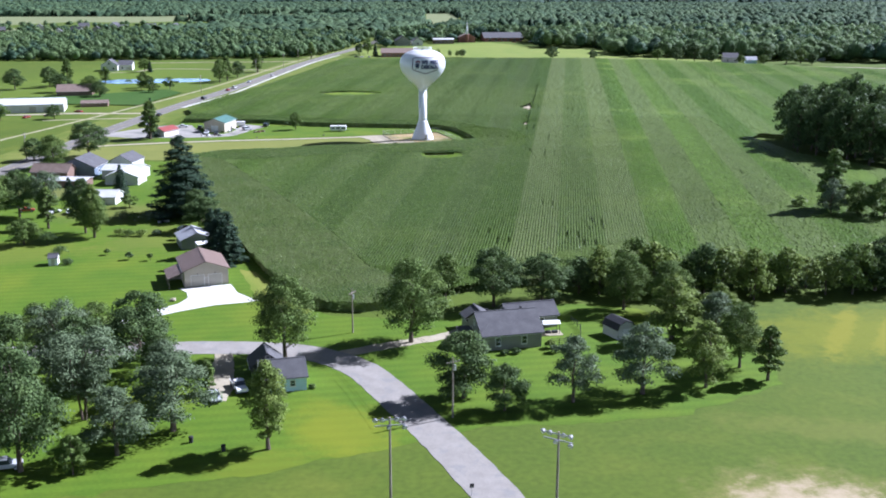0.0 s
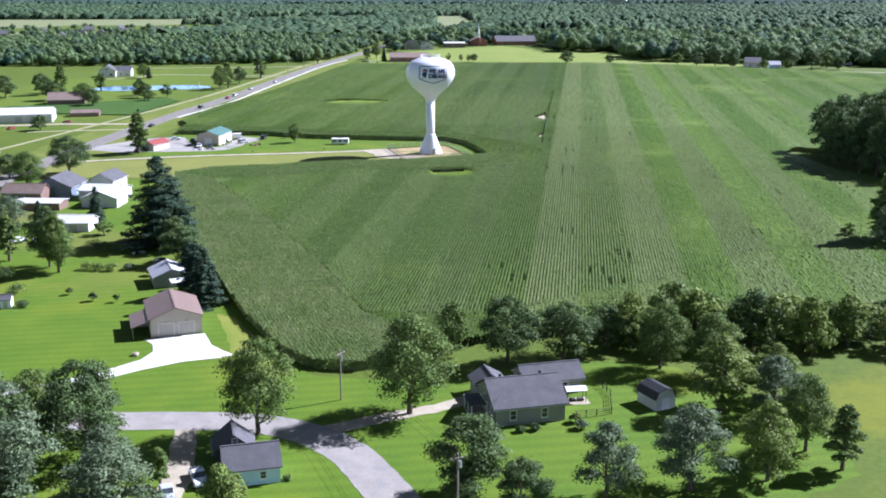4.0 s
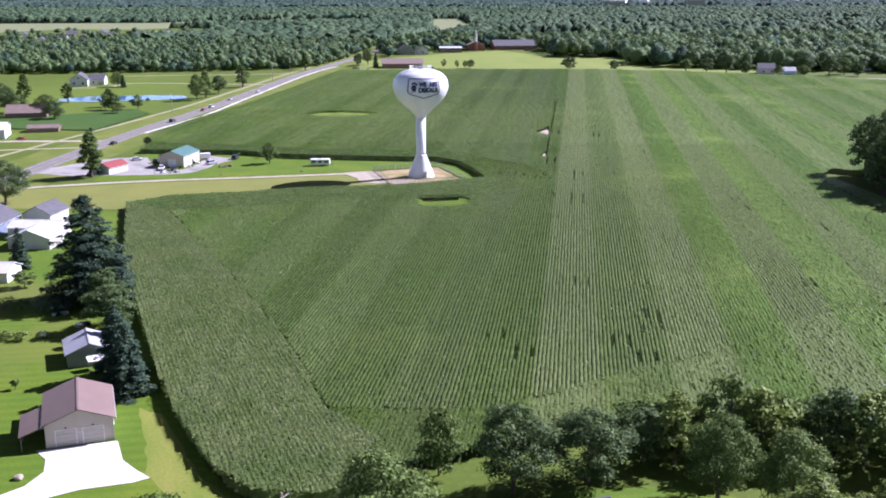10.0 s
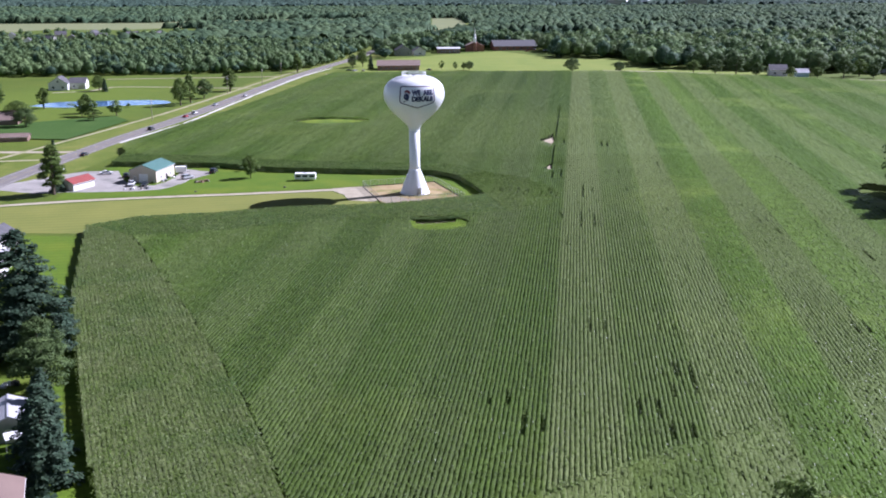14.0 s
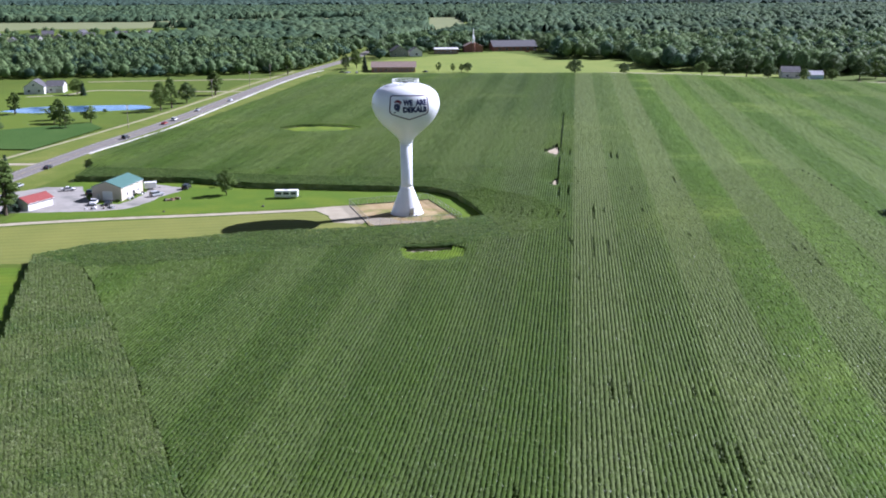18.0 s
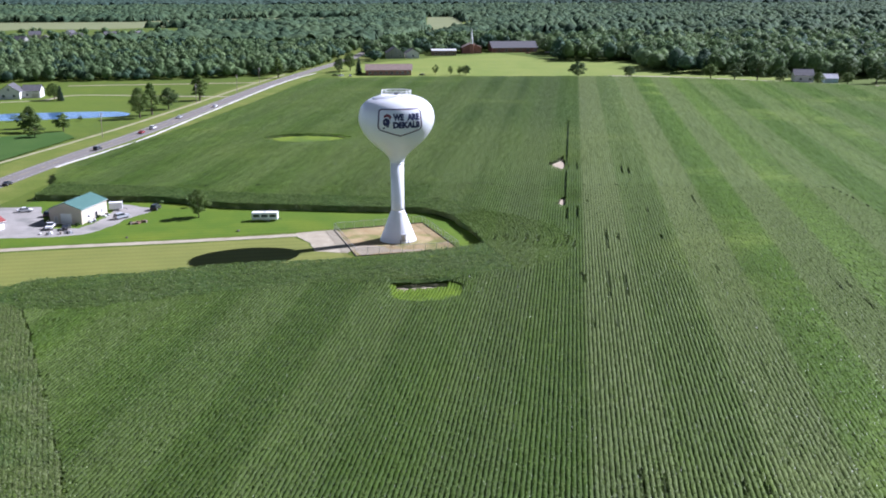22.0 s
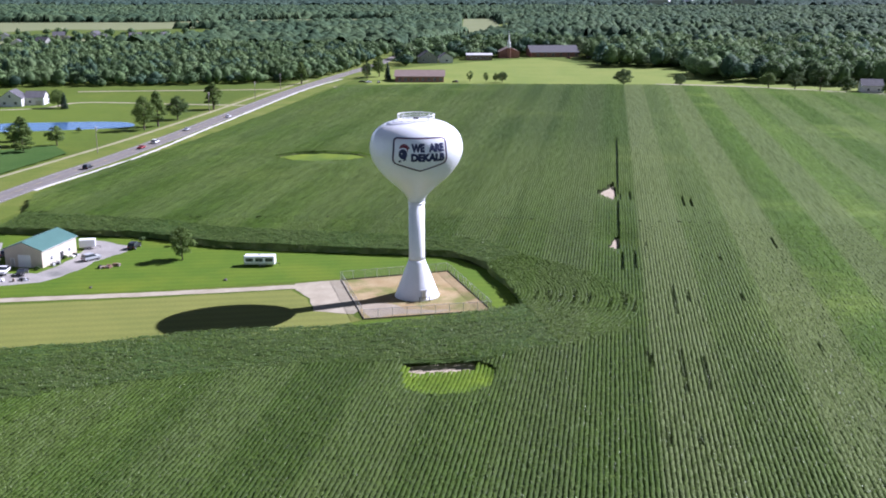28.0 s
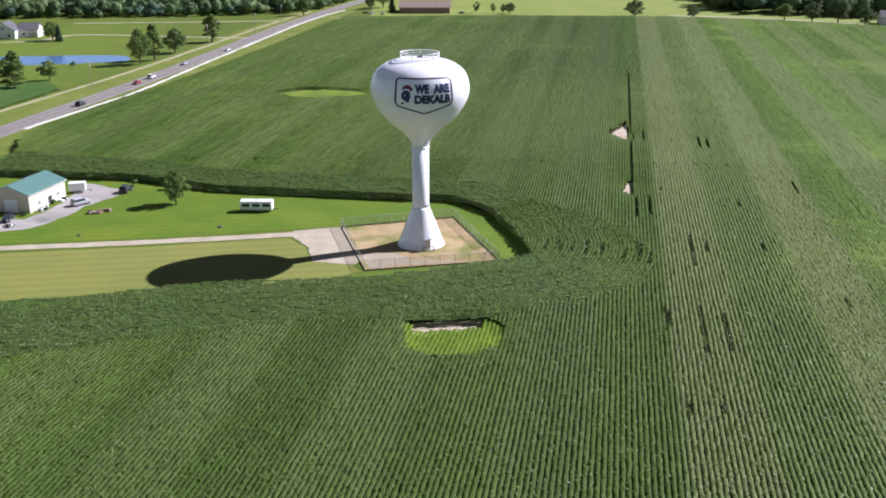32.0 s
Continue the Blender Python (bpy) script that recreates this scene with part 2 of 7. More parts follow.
def sown(m, edge, width, grey, turn):
    """Two seed varieties in turn, one planter pass each: a silvery one in every other band east of edge, fainter west
    of it. The colour also brightens eastward, towards the sun.
    """
    nt = m.node_tree
    n, l = nt.nodes, nt.links
    bsdf = n["Principled BSDF"]
    src = bsdf.inputs["Base Color"].links[0].from_socket
    coord = n.new("ShaderNodeTexCoord")
    mp = n.new("ShaderNodeMapping")
    mp.inputs["Rotation"].default_value = (0, 0, turn)
    l.new(coord.outputs["Object"], mp.inputs["Vector"])
    sx = n.new("ShaderNodeSeparateXYZ"); l.new(mp.outputs[0], sx.inputs[0])

    def calc(op, a, b):
        k = n.new("ShaderNodeMath"); k.operation = op
        l.new(a, k.inputs[0]); k.inputs[1].default_value = b
        return k.outputs[0]

    def ramped(a, x0, x1, y0, y1):
        r = n.new("ShaderNodeMapRange")
        r.inputs["From Min"].default_value, r.inputs["From Max"].default_value = x0, x1
        r.inputs["To Min"].default_value, r.inputs["To Max"].default_value = y0, y1
        l.new(a, r.inputs["Value"])
        return r.outputs["Result"]

    wave = calc("SINE", calc("MULTIPLY", calc("SUBTRACT", sx.outputs["X"], edge), math.pi / width), 0)
    band = ramped(wave, -0.2, 0.2, 0, 1)
    west = ramped(sx.outputs["X"], edge - 14, edge + 1, 0.18, 0.68)
    fade = n.new("ShaderNodeMath"); fade.operation = "MULTIPLY"
    l.new(band, fade.inputs[0]); l.new(west, fade.inputs[1])
    fac = n.new("ShaderNodeMath"); fac.operation = "MULTIPLY"
    l.new(fade.outputs[0], fac.inputs[0]); l.new(ramped(sx.outputs["X"], edge + 30, edge + 110, 1.0, 0.5), fac.inputs[1])
    # the first three passes east of the edge lie closer in tone
    among = n.new("ShaderNodeMath"); among.operation = "MULTIPLY"
    l.new(ramped(sx.outputs["X"], edge - 1, edge + 3, 0, 0.3), among.inputs[0]); l.new(ramped(sx.outputs["X"], edge + 30, edge + 40, 1, 0), among.inputs[1])
    tone = n.new("ShaderNodeMath"); tone.operation = "MAXIMUM"
    l.new(fac.outputs[0], tone.inputs[0]); l.new(among.outputs[0], tone.inputs[1])
    # greener growth plus sunward brightness put into the colour: darker west, brighter east
    lush = n.new("ShaderNodeVectorMath"); lush.operation = "SCALE"
    deep = n.new("ShaderNodeMath"); deep.operation = "MAXIMUM"
    l.new(ramped(sx.outputs["X"], edge - 105, edge - 75, 1.0, 0.76), deep.inputs[0]); l.new(ramped(sx.outputs["X"], edge - 14, edge + 45, 0.76, 1.4), deep.inputs[1])
    l.new(src, lush.inputs[0]); l.new(deep.outputs[0], lush.inputs["Scale"])
    mx = n.new("ShaderNodeMix"); mx.data_type = "RGBA"
    mx.inputs["B"].default_value = (*grey, 1)
    l.new(tone.outputs[0], mx.inputs["Factor"]); l.new(lush.outputs[0], mx.inputs["A"])
    l.new(mx.outputs["Result"], bsdf.inputs["Base Color"])
    for k in n:
        if k.type == "BSDF_TRANSLUCENT":
            l.new(mx.outputs["Result"], k.inputs["Color"])
    return m


ROWS_TURN = radians(8.0)
M = {}
M["grass"] = spotted(material("grass", (0.063, 0.099, 0.007), 0.9, scale=0.035, second=(0.081, 0.113, 0.009), fine=0.16, fine_scale=0.9, bump=0.05, bump_scale=6, spec=0.2, blotch=((0.12, 0.14, 0.014), 0.05, 0.55, 0.85)),
                     [(86, -264, 30, 19, 15, 1.6, 0.55, (0.175, 0.18, 0.006)), (84, -262, 24, 3, 62, 2.4, 0.38, (0.24, 0.215, 0.015)), (94, -262, 20, 2.6, 58, 2.4, 0.38, (0.23, 0.21, 0.015)), (74, -312, 42, 6, -12, 2.2, 0.3, (0.16, 0.16, 0.03)),
                      (-215, 260, 90, 230, 0, 1.4, 0.6, (0.105, 0.155, 0.012)), (51, -339, 20, 19, 0, 1.4, 0.85, (0.21, 0.185, 0.06)), (52, -338, 14, 13, 0, 2.0, 0.95, (0.36, 0.29, 0.19))])
M["lawn"] = spotted(banded(material("lawn", (0.067, 0.125, 0.005), 0.9, scale=0.08, second=(0.09, 0.142, 0.006), fine=0.14, fine_scale=2, bump=0.03, bump_scale=8, spec=0.2, blotch=((0.14, 0.17, 0.009), 0.035, 0.56, 0.8)), 1.5, 0.06, radians(-98)),
                    [(-14, -309, 10, 15, 25, 1.8, 0.5, (0.18, 0.19, 0.005)), (-24, -322, 12, 7, 0, 1.8, 0.4, (0.15, 0.165, 0.008)), (-110, -200, 30, 14, 20, 1.8, 0.4, (0.15, 0.16, 0.02)), (-95, -148, 26, 16, 10, 2.0, 0.6, (0.13, 0.135, 0.03)), (-128, -118, 24, 14, 0, 2.0, 0.6, (0.15, 0.14, 0.05)), (-74, -180, 16, 24, -20, 2.2, 0.45, (0.14, 0.15, 0.025))])
M["verge"] = material("verge_grass", (0.095, 0.13, 0.014), 0.9, scale=0.06, second=(0.145, 0.165, 0.03), lo=0.4, hi=0.65, fine=0.18, fine_scale=1.2, spec=0.2)
M["straw"] = material("straw_lawn", (0.125, 0.17, 0.018), 0.9, scale=0.12, second=(0.19, 0.195, 0.035), lo=0.4, hi=0.65, stretch=(1, 0.2, 1), turn=radians(-19), fine=0.15, fine_scale=2, spec=0.2)
M["mown"] = banded(material("mown", (0.14, 0.158, 0.032), 0.9, scale=0.05, second=(0.17, 0.18, 0.038), fine=0.12, fine_scale=2, spec=0.2), 1.8, 0.05, radians(80))
M["crop"] = material("crop_green", (0.045, 0.092, 0.02), 0.9, scale=0.05, second=(0.06, 0.108, 0.026), fine=0.2, fine_scale=1.5, bump=0.15, bump_scale=2, spec=0.05)
M["farlawn"] = material("far_lawn", (0.14, 0.19, 0.03), 0.9, scale=0.03, second=(0.18, 0.215, 0.04), fine=0.1, fine_scale=0.5, spec=0.2)
M["hay"] = material("hay", (0.18, 0.195, 0.09), 0.9, scale=0.02, second=(0.15, 0.175, 0.075), fine=0.1, fine_scale=0.5, spec=0.2)
M["soil"] = material("soil", (0.27, 0.195, 0.09), 0.95, scale=0.2, second=(0.34, 0.265, 0.14), blotch=((0.16, 0.165, 0.045), 0.14, 0.48, 0.64), fine=0.25, fine_scale=3, bump=0.04, spec=0.2)
# near black: the shade down in the furrows put into the soil colour
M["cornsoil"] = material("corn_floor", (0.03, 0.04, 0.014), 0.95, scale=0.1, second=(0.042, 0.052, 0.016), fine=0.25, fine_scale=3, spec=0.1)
M["sand"] = material("sand", (0.42, 0.36, 0.26), 0.95, scale=0.3, second=(0.34, 0.28, 0.2), fine=0.2, fine_scale=4, bump=0.03, spec=0.2)
M["lotgravel"] = material("lot_gravel", (0.26, 0.22, 0.155), 0.95, scale=0.25, second=(0.32, 0.275, 0.2), fine=0.2, fine_scale=8, bump=0.03, spec=0.2)
M["yard"] = material("yard_gravel", (0.25, 0.235, 0.21), 0.95, scale=0.12, second=(0.31, 0.295, 0.265), fine=0.2, fine_scale=6, bump=0.03, spec=0.2, blotch=((0.17, 0.17, 0.15), 0.08, 0.55, 0.68))
M["gravel"] = material("gravel", (0.3, 0.262, 0.185), 0.95, scale=0.25, second=(0.37, 0.33, 0.24), fine=0.2, fine_scale=8, bump=0.03, spec=0.2)
M["asphalt"] = material("asphalt", (0.15, 0.138, 0.123), 0.9, scale=0.2, second=(0.178, 0.165, 0.148), fine=0.12, fine_scale=6, bump=0.01, spec=0.3)
M["oldroad"] = material("worn_asphalt", (0.225, 0.207, 0.182), 0.9, scale=0.3, second=(0.27, 0.25, 0.222), fine=0.15, fine_scale=5, bump=0.012, spec=0.3,
                        blotch=((0.215, 0.205, 0.19), 0.35, 0.56, 0.66))
M["concrete"] = material("concrete", (0.52, 0.5, 0.465), 0.85, scale=0.25, second=(0.6, 0.58, 0.54), fine=0.06, fine_scale=5, spec=0.3)
M["path"] = material("dry_path", (0.3, 0.275, 0.17), 0.95, scale=0.2, second=(0.24, 0.24, 0.12), fine=0.15, fine_scale=3, spec=0.2)
M["line"] = material("road_paint", (0.42, 0.41, 0.38), 0.7, fine=0.15, fine_scale=3)
M["yline"] = material("yellow_paint", (0.36, 0.29, 0.12), 0.7, fine=0.15, fine_scale=3)
# blue base holds the sky's reflection, which would come out too dark
M["water"] = material("pond_water", (0.05, 0.12, 0.25), 0.12, scale=0.1, fine=0.05, spec=0.6, bump=0.01, bump_scale=3)
M["towerpaint"] = material("tower_paint", (0.77, 0.78, 0.79), 0.32, scale=0.12, var=0.02, fine=0.02, fine_scale=1.5, spec=0.5)
M["steel"] = material("galvanised_steel", (0.5, 0.51, 0.52), 0.45, 0.7, scale=2, fine=0.1)
M["navy"] = material("navy_paint", (0.018, 0.022, 0.075), 0.5, scale=1, fine=0.05)
M["maroon"] = material("maroon_paint", (0.16, 0.02, 0.035), 0.5, scale=1, fine=0.05)
M["bark"] = material("bark", (0.1, 0.075, 0.055), 0.95, scale=1.5, second=(0.16, 0.13, 0.1), fine=0.25, fine_scale=8, bump=0.04, spec=0.1, stretch=(1, 1, 0.3))
M["wood"] = material("weathered_wood", (0.24, 0.2, 0.16), 0.9, scale=1.2, second=(0.32, 0.28, 0.23), fine=0.2, fine_scale=10, stretch=(1, 1, 0.2), spec=0.2)
M["whitepaint"] = material("white_paint", (0.78, 0.78, 0.77), 0.6, scale=0.5, var=0.03, fine=0.04)
M["glass"] = material("window_glass", (0.04, 0.05, 0.06), 0.06, fine=0.03, spec=0.7)
M["dark"] = material("dark_rubber", (0.025, 0.025, 0.027), 0.8, fine=0.1, fine_scale=5)
M["black"] = material("black_metal", (0.03, 0.03, 0.032), 0.5, fine=0.1)
LEAF = dict(rough=0.6, spec=0.1, fine=0.3, fine_scale=0.9, island=0.3, trans=0.24)
M["leaf"] = material("leaves_green", (0.096, 0.148, 0.035), scale=0.25, second=(0.146, 0.202, 0.050), **LEAF)
M["leafpale"] = material("leaves_silver", (0.103, 0.145, 0.073), scale=0.3, second=(0.152, 0.195, 0.103), **LEAF)
M["leafdark"] = material("leaves_dark", (0.068, 0.110, 0.038), scale=0.3, second=(0.109, 0.156, 0.050), **LEAF)
M["leafyellow"] = material("leaves_light", (0.134, 0.188, 0.040), scale=0.3, second=(0.191, 0.244, 0.054), **LEAF)
M["needle"] = material("needles", (0.038, 0.068, 0.042), scale=0.3, second=(0.067, 0.105, 0.059), **LEAF)
WOOD = dict(LEAF, trans=0.25, island=0.3, spec=0.12, rough=0.7)
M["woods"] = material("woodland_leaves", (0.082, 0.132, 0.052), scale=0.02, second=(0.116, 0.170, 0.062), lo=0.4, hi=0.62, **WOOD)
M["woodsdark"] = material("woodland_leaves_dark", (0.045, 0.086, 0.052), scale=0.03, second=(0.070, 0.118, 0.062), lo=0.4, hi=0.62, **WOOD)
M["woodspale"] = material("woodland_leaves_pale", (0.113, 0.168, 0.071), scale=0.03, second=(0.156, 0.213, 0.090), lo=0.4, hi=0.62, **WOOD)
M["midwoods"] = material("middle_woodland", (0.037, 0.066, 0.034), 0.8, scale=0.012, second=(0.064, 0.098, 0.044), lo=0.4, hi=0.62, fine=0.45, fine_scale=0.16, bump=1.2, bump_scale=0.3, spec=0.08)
# bluer than the nearer canopy: distance haze put into the treetop colour
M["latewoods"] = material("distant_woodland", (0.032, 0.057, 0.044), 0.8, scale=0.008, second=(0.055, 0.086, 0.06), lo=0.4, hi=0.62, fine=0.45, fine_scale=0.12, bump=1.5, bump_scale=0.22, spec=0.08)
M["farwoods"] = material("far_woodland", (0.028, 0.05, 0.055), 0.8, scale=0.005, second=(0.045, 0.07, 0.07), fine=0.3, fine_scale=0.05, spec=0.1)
# last kilometres before the horizon: blue haze put in as bluish base and glow
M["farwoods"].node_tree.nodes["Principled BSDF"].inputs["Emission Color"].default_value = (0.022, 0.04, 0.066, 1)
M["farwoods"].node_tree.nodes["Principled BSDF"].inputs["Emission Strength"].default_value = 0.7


# ---- building blocks ----
def mesh(name, verts, faces, mat, smooth=False):
    me = bpy.data.meshes.new(name)
    me.from_pydata(verts, [], faces)
    me.materials.append(mat)
    if smooth:
        me.shade_smooth()
    return me


def part(name, bm, mat, parent, label="", smooth=False):
    me = bpy.data.meshes.new(name)
    bm.normal_update()
    bm.to_mesh(me)
    bm.free()
    me.materials.append(mat)
    if smooth:
        me.shade_smooth()
    ob = new(name, me)
    ob.parent = parent
    if label:
        tagged(ob, label)
    return ob


def thing(name, at, rz=0, label="", category="", group="", kind=""):
    ob = new(name)
    ob.empty_display_size = 0.2
    ob.matrix_basis = pose(at[0], at[1], at[2] if len(at) > 2 else 0, 0, 0, rz)
    return tagged(ob, label, category, group, kind)


def box(bm, x0, y0, z0, x1, y1, z1, bevel=0.0):
    vs = [bm.verts.new(p) for p in ((x0, y0, z0), (x1, y0, z0), (x1, y1, z0), (x0, y1, z0), (x0, y0, z1), (x1, y0, z1), (x1, y1, z1), (x0, y1, z1))]
    fs = [bm.faces.new([vs[i] for i in f]) for f in ((3, 2, 1, 0), (4, 5, 6, 7), (0, 1, 5, 4), (1, 2, 6, 5), (2, 3, 7, 6), (3, 0, 4, 7))]
    if bevel:
        es = list({e for f in fs for e in f.edges})
        bmesh.ops.bevel(bm, geom=es, offset=bevel, segments=1, affect="EDGES")
    return bm


def B():
    return bmesh.new()


def boxed(*a, **k):
    return box(B(), *a, **k)


def extrude_poly(bm, pts, d0, d1, axis="x"):
    """A prism: pts are pairs in the plane across the axis."""
    def place(p, d):
        return {"x": (d, p[0], p[1]), "y": (p[0], d, p[1]), "z": (p[0], p[1], d)}[axis]
    a = [bm.verts.new(place(p, d0)) for p in pts]
    b = [bm.verts.new(place(p, d1)) for p in pts]
    n = len(pts)
    bm.faces.new(a[::-1]), bm.faces.new(b)
    for i in range(n):
        bm.faces.new((a[i], a[(i + 1) % n], b[(i + 1) % n], b[i]))
    bmesh.ops.recalc_face_normals(bm, faces=bm.faces)
    return bm


def tube(bm, p, q, r0, r1=None, n=8):
    p, q = Vector(p), Vector(q)
    d = (q - p)
    m = Matrix.Translation((p + q) / 2) @ d.to_track_quat("Z", "Y").to_matrix().to_4x4()
    bmesh.ops.create_cone(bm, cap_ends=True, segments=n, radius1=r0, radius2=r0 if r1 is None else r1, depth=d.length, matrix=m)
    return bm


def lathe(bm, prof, n=48):
    rings = [[bm.verts.new((r * math.cos(2 * math.pi * i / n), r * math.sin(2 * math.pi * i / n), z)) for i in range(n)] for r, z in prof]
    for a, b in zip(rings, rings[1:]):
        for i in range(n):
            bm.faces.new((a[i], a[(i + 1) % n], b[(i + 1) % n], b[i]))
    bm.faces.new(rings[0][::-1]), bm.faces.new(rings[-1])
    return bm


def smooth_line(pts, step=3.0):
    """A Catmull-Rom line through pts, about one vertex every step metres."""
    P = [Vector(p) for p in pts]
    P = [P[0] * 2 - P[1]] + P + [P[-1] * 2 - P[-2]]
    out = []
    for a, b, c, d in zip(P, P[1:], P[2:], P[3:]):
        k = max(1, int((c - b).length / step))
        for i in range(k):
            t = i / k
            out.append(0.5 * ((2 * b) + (c - a) * t + (2 * a - 5 * b + 4 * c - d) * t * t + (3 * b - a - 3 * c + d) * t ** 3))
    return out + [P[-2]]


def ribbon(name, pts, width, z, mat, parent=None, label="", category="", off=0.0, step=3.0, rough=0.0, depth=0.06, dash=None):
    """A strip along a line; width may be a pair (start, end). It has a thin edge down into the ground."""
    line = smooth_line([(p[0], p[1], 0) for p in pts], step)
    w0, w1 = width if isinstance(width, tuple) else (width, width)
    rng = random.Random(name + str(len(pts)))
    V, Fc = [], []
    run = 0.0
    for i, p in enumerate(line):
        d = (line[min(i + 1, len(line) - 1)] - line[max(i - 1, 0)]).normalized()
        nrm = Vector((-d.y, d.x, 0))
        w = (w0 + (w1 - w0) * i / (len(line) - 1)) / 2
        a = p + nrm * (off + w + rng.uniform(-rough, rough))
        b = p + nrm * (off - w + rng.uniform(-rough, rough))
        V += [(a.x, a.y, z - depth), (a.x, a.y, z), (b.x, b.y, z), (b.x, b.y, z - depth)]
        if i:
            run += (p - line[i - 1]).length
            if dash and (run % dash[0]) > dash[1]:
                continue
            o = 4 * i
            for k in range(3):
                Fc.append((o - 4 + k, o - 3 + k, o + 1 + k, o + k)[::-1])
    ob = new(name, mesh(name, V, Fc, mat))
    if parent:
        ob.parent = parent
    if label:
        tagged(ob, label, category, kind="structure")
    return ob


def inside(poly, x, y):
    """Which of the points x, y lie within the polygon."""
    res = np.zeros(np.shape(x), bool)
    n = len(poly)
    for i in range(n):
        (x0, y0), (x1, y1) = poly[i], poly[(i + 1) % n]
        c = (y0 > y) != (y1 > y)
        with np.errstate(divide="ignore", invalid="ignore"):
            res ^= c & (x < (x1 - x0) * (y - y0) / (y1 - y0 + 1e-12) + x0)
    return res


def patch(name, pts, z, mat, label="", category="", ragged=0.0, parent=None, curve=False):
    """A flat piece of ground with the given outline, a little proud of what is below."""
    rng = random.Random(name + str(pts[0]))
    if curve:
        pts = [(p.x, p.y) for p in smooth_line([(*p, 0) for p in pts] + [(*pts[0], 0)], 1.5)][:-1]
    out = []
    for i, (x, y) in enumerate(pts):
        x1, y1 = pts[(i + 1) % len(pts)]
        k = max(1, int(math.hypot(x1 - x, y1 - y) / 2.5)) if ragged else 1
        for j in range(k):
            t = j / k
            out.append((x + (x1 - x) * t + rng.uniform(-ragged, ragged), y + (y1 - y) * t + rng.uniform(-ragged, ragged)))
    bm = B()
    f = bm.faces.new([bm.verts.new((x, y, z)) for x, y in out])
    if f.normal.z < 0 or (f.normal_update() or f.normal.z < 0):
        f.normal_flip()
    r = bmesh.ops.extrude_face_region(bm, geom=[f])
    bmesh.ops.translate(bm, vec=(0, 0, -0.05), verts=[v for v in r["geom"] if isinstance(v, bmesh.types.BMVert)])
    bmesh.ops.recalc_face_normals(bm, faces=bm.faces)
    bmesh.ops.triangulate(bm, faces=bm.faces)
    ob = part(name, bm, mat, parent)
    if label:
        tagged(ob, label, category, kind="structure")
    return ob

# ---- ground, roads ----
def far_rise(x, y):
    """The land climbs slowly towards the horizon."""
    k = np.clip((np.hypot(x, y) - 2300) / 2500, 0, 1)
    return (42 + 14 * np.clip(-x / 2000, 0, 1)) * k * k * (3 - 2 * k)


def ground_sheet():
    r = [0, 60, 120, 200, 300, 420, 600, 900, 1300, 1700, 1900, 2100, 2300, 2500, 2700, 2900, 3100, 3300, 3500, 3700, 3900, 4100, 4300, 4500, 4700, 4850]
    xs = sorted({s * v for v in r for s in (-1, 1)})
    V = [(x, y, far_rise(x, y)) for y in xs for x in xs]
    n = len(xs)
    F = [(j * n + i, j * n + i + 1, (j + 1) * n + i + 1, (j + 1) * n + i) for j in range(n - 1) for i in range(n - 1)]
    tagged(new("ground", mesh("ground", V, F, M["grass"])), "flat green grassland with drier yellowish patches", "ground", kind="structure")


ground_sheet()

HIGHWAY = [(-230, -620), (-190, -370), (-166, -185), (-154, -70), (-149.5, 0), (-143, 65), (-134.5, 135), (-125.5, 190), (-117.8, 250), (-109.5, 325), (-98, 428), (-80, 540), (-62, 640), (-50, 740), (-32, 890), (29, 1131), (99, 1528)]
ribbon("road_verge", HIGHWAY, 36, 0.008, M["verge"], label="dry yellowish mown verge along the highway", category="verge", step=8, rough=0.8)
hw = ribbon("road_highway", HIGHWAY, 9.6, 0.06, M["asphalt"], label="two-lane grey asphalt highway with narrow paved shoulders", category="road", step=8)
for nm, off, w, mt, lab, dash in (("edge_line", 3.7, 0.16, "line", "white edge line", None), ("edge_line", -3.7, 0.16, "line", "white edge line", None),
                                  ("centre_line", 0.14, 0.12, "yline", "yellow centre line", None), ("centre_line", -0.14, 0.12, "yline", "yellow centre line", (12, 4))):
    tagged(ribbon(nm, HIGHWAY, w, 0.066, M[mt], parent=hw, off=off, step=4, depth=0.002, dash=dash), lab)
ribbon("shoulder_path", [(-131.8, 117), (-128.6, 133), (-122.6, 160), (-116.2, 195), (-109.6, 262), (-99.5, 360), (-92.5, 425), (-84, 478), (-74.5, 520)], 1.5, 0.09, M["concrete"], label="pale concrete drain strip beside the highway", category="gutter", step=5, rough=0.3)
ribbon("field_lane", [(-73.5, 463.8), (-54.7, 460.1), (-31.8, 466.1), (1.4, 474.8)], 3.0, 0.045, M["gravel"], label="pale gravel lane along the field end", category="lane", step=5, rough=0.2)
ribbon("wood_lane", [(140, 487), (178, 478), (215, 460), (262, 428), (320, 396), (380, 372)], 5.0, 0.045, M["gravel"], label="pale lane along the edge of the wood", category="lane", step=5, rough=0.3)
ribbon("house_lane", [(-237.7, 336.3), (-217.2, 346.4), (-208.7, 371), (-184.1, 372), (-144.8, 364.7), (-109, 360.1)], 3.0, 0.04, M["gravel"], label="pale gravel lane to the white house", category="lane", step=4, rough=0.2)
ribbon("house_lane", [(-229.8, 431.6), (-197.4, 436.5), (-153.1, 441.7), (-105, 449.2)], 3.2, 0.04, M["gravel"], label="pale lane along the edge of the wood", category="lane", step=4, rough=0.2)
ribbon("trail", [(-235, -203), (-205, -84), (-190, -20), (-176, 40), (-163, 100), (-150, 160), (-136, 235), (-124, 320), (-110, 428), (-96, 510)], 2.4, 0.045, M["path"], label="pale mown trail along the highway verge", category="trail", step=6, rough=0.2)

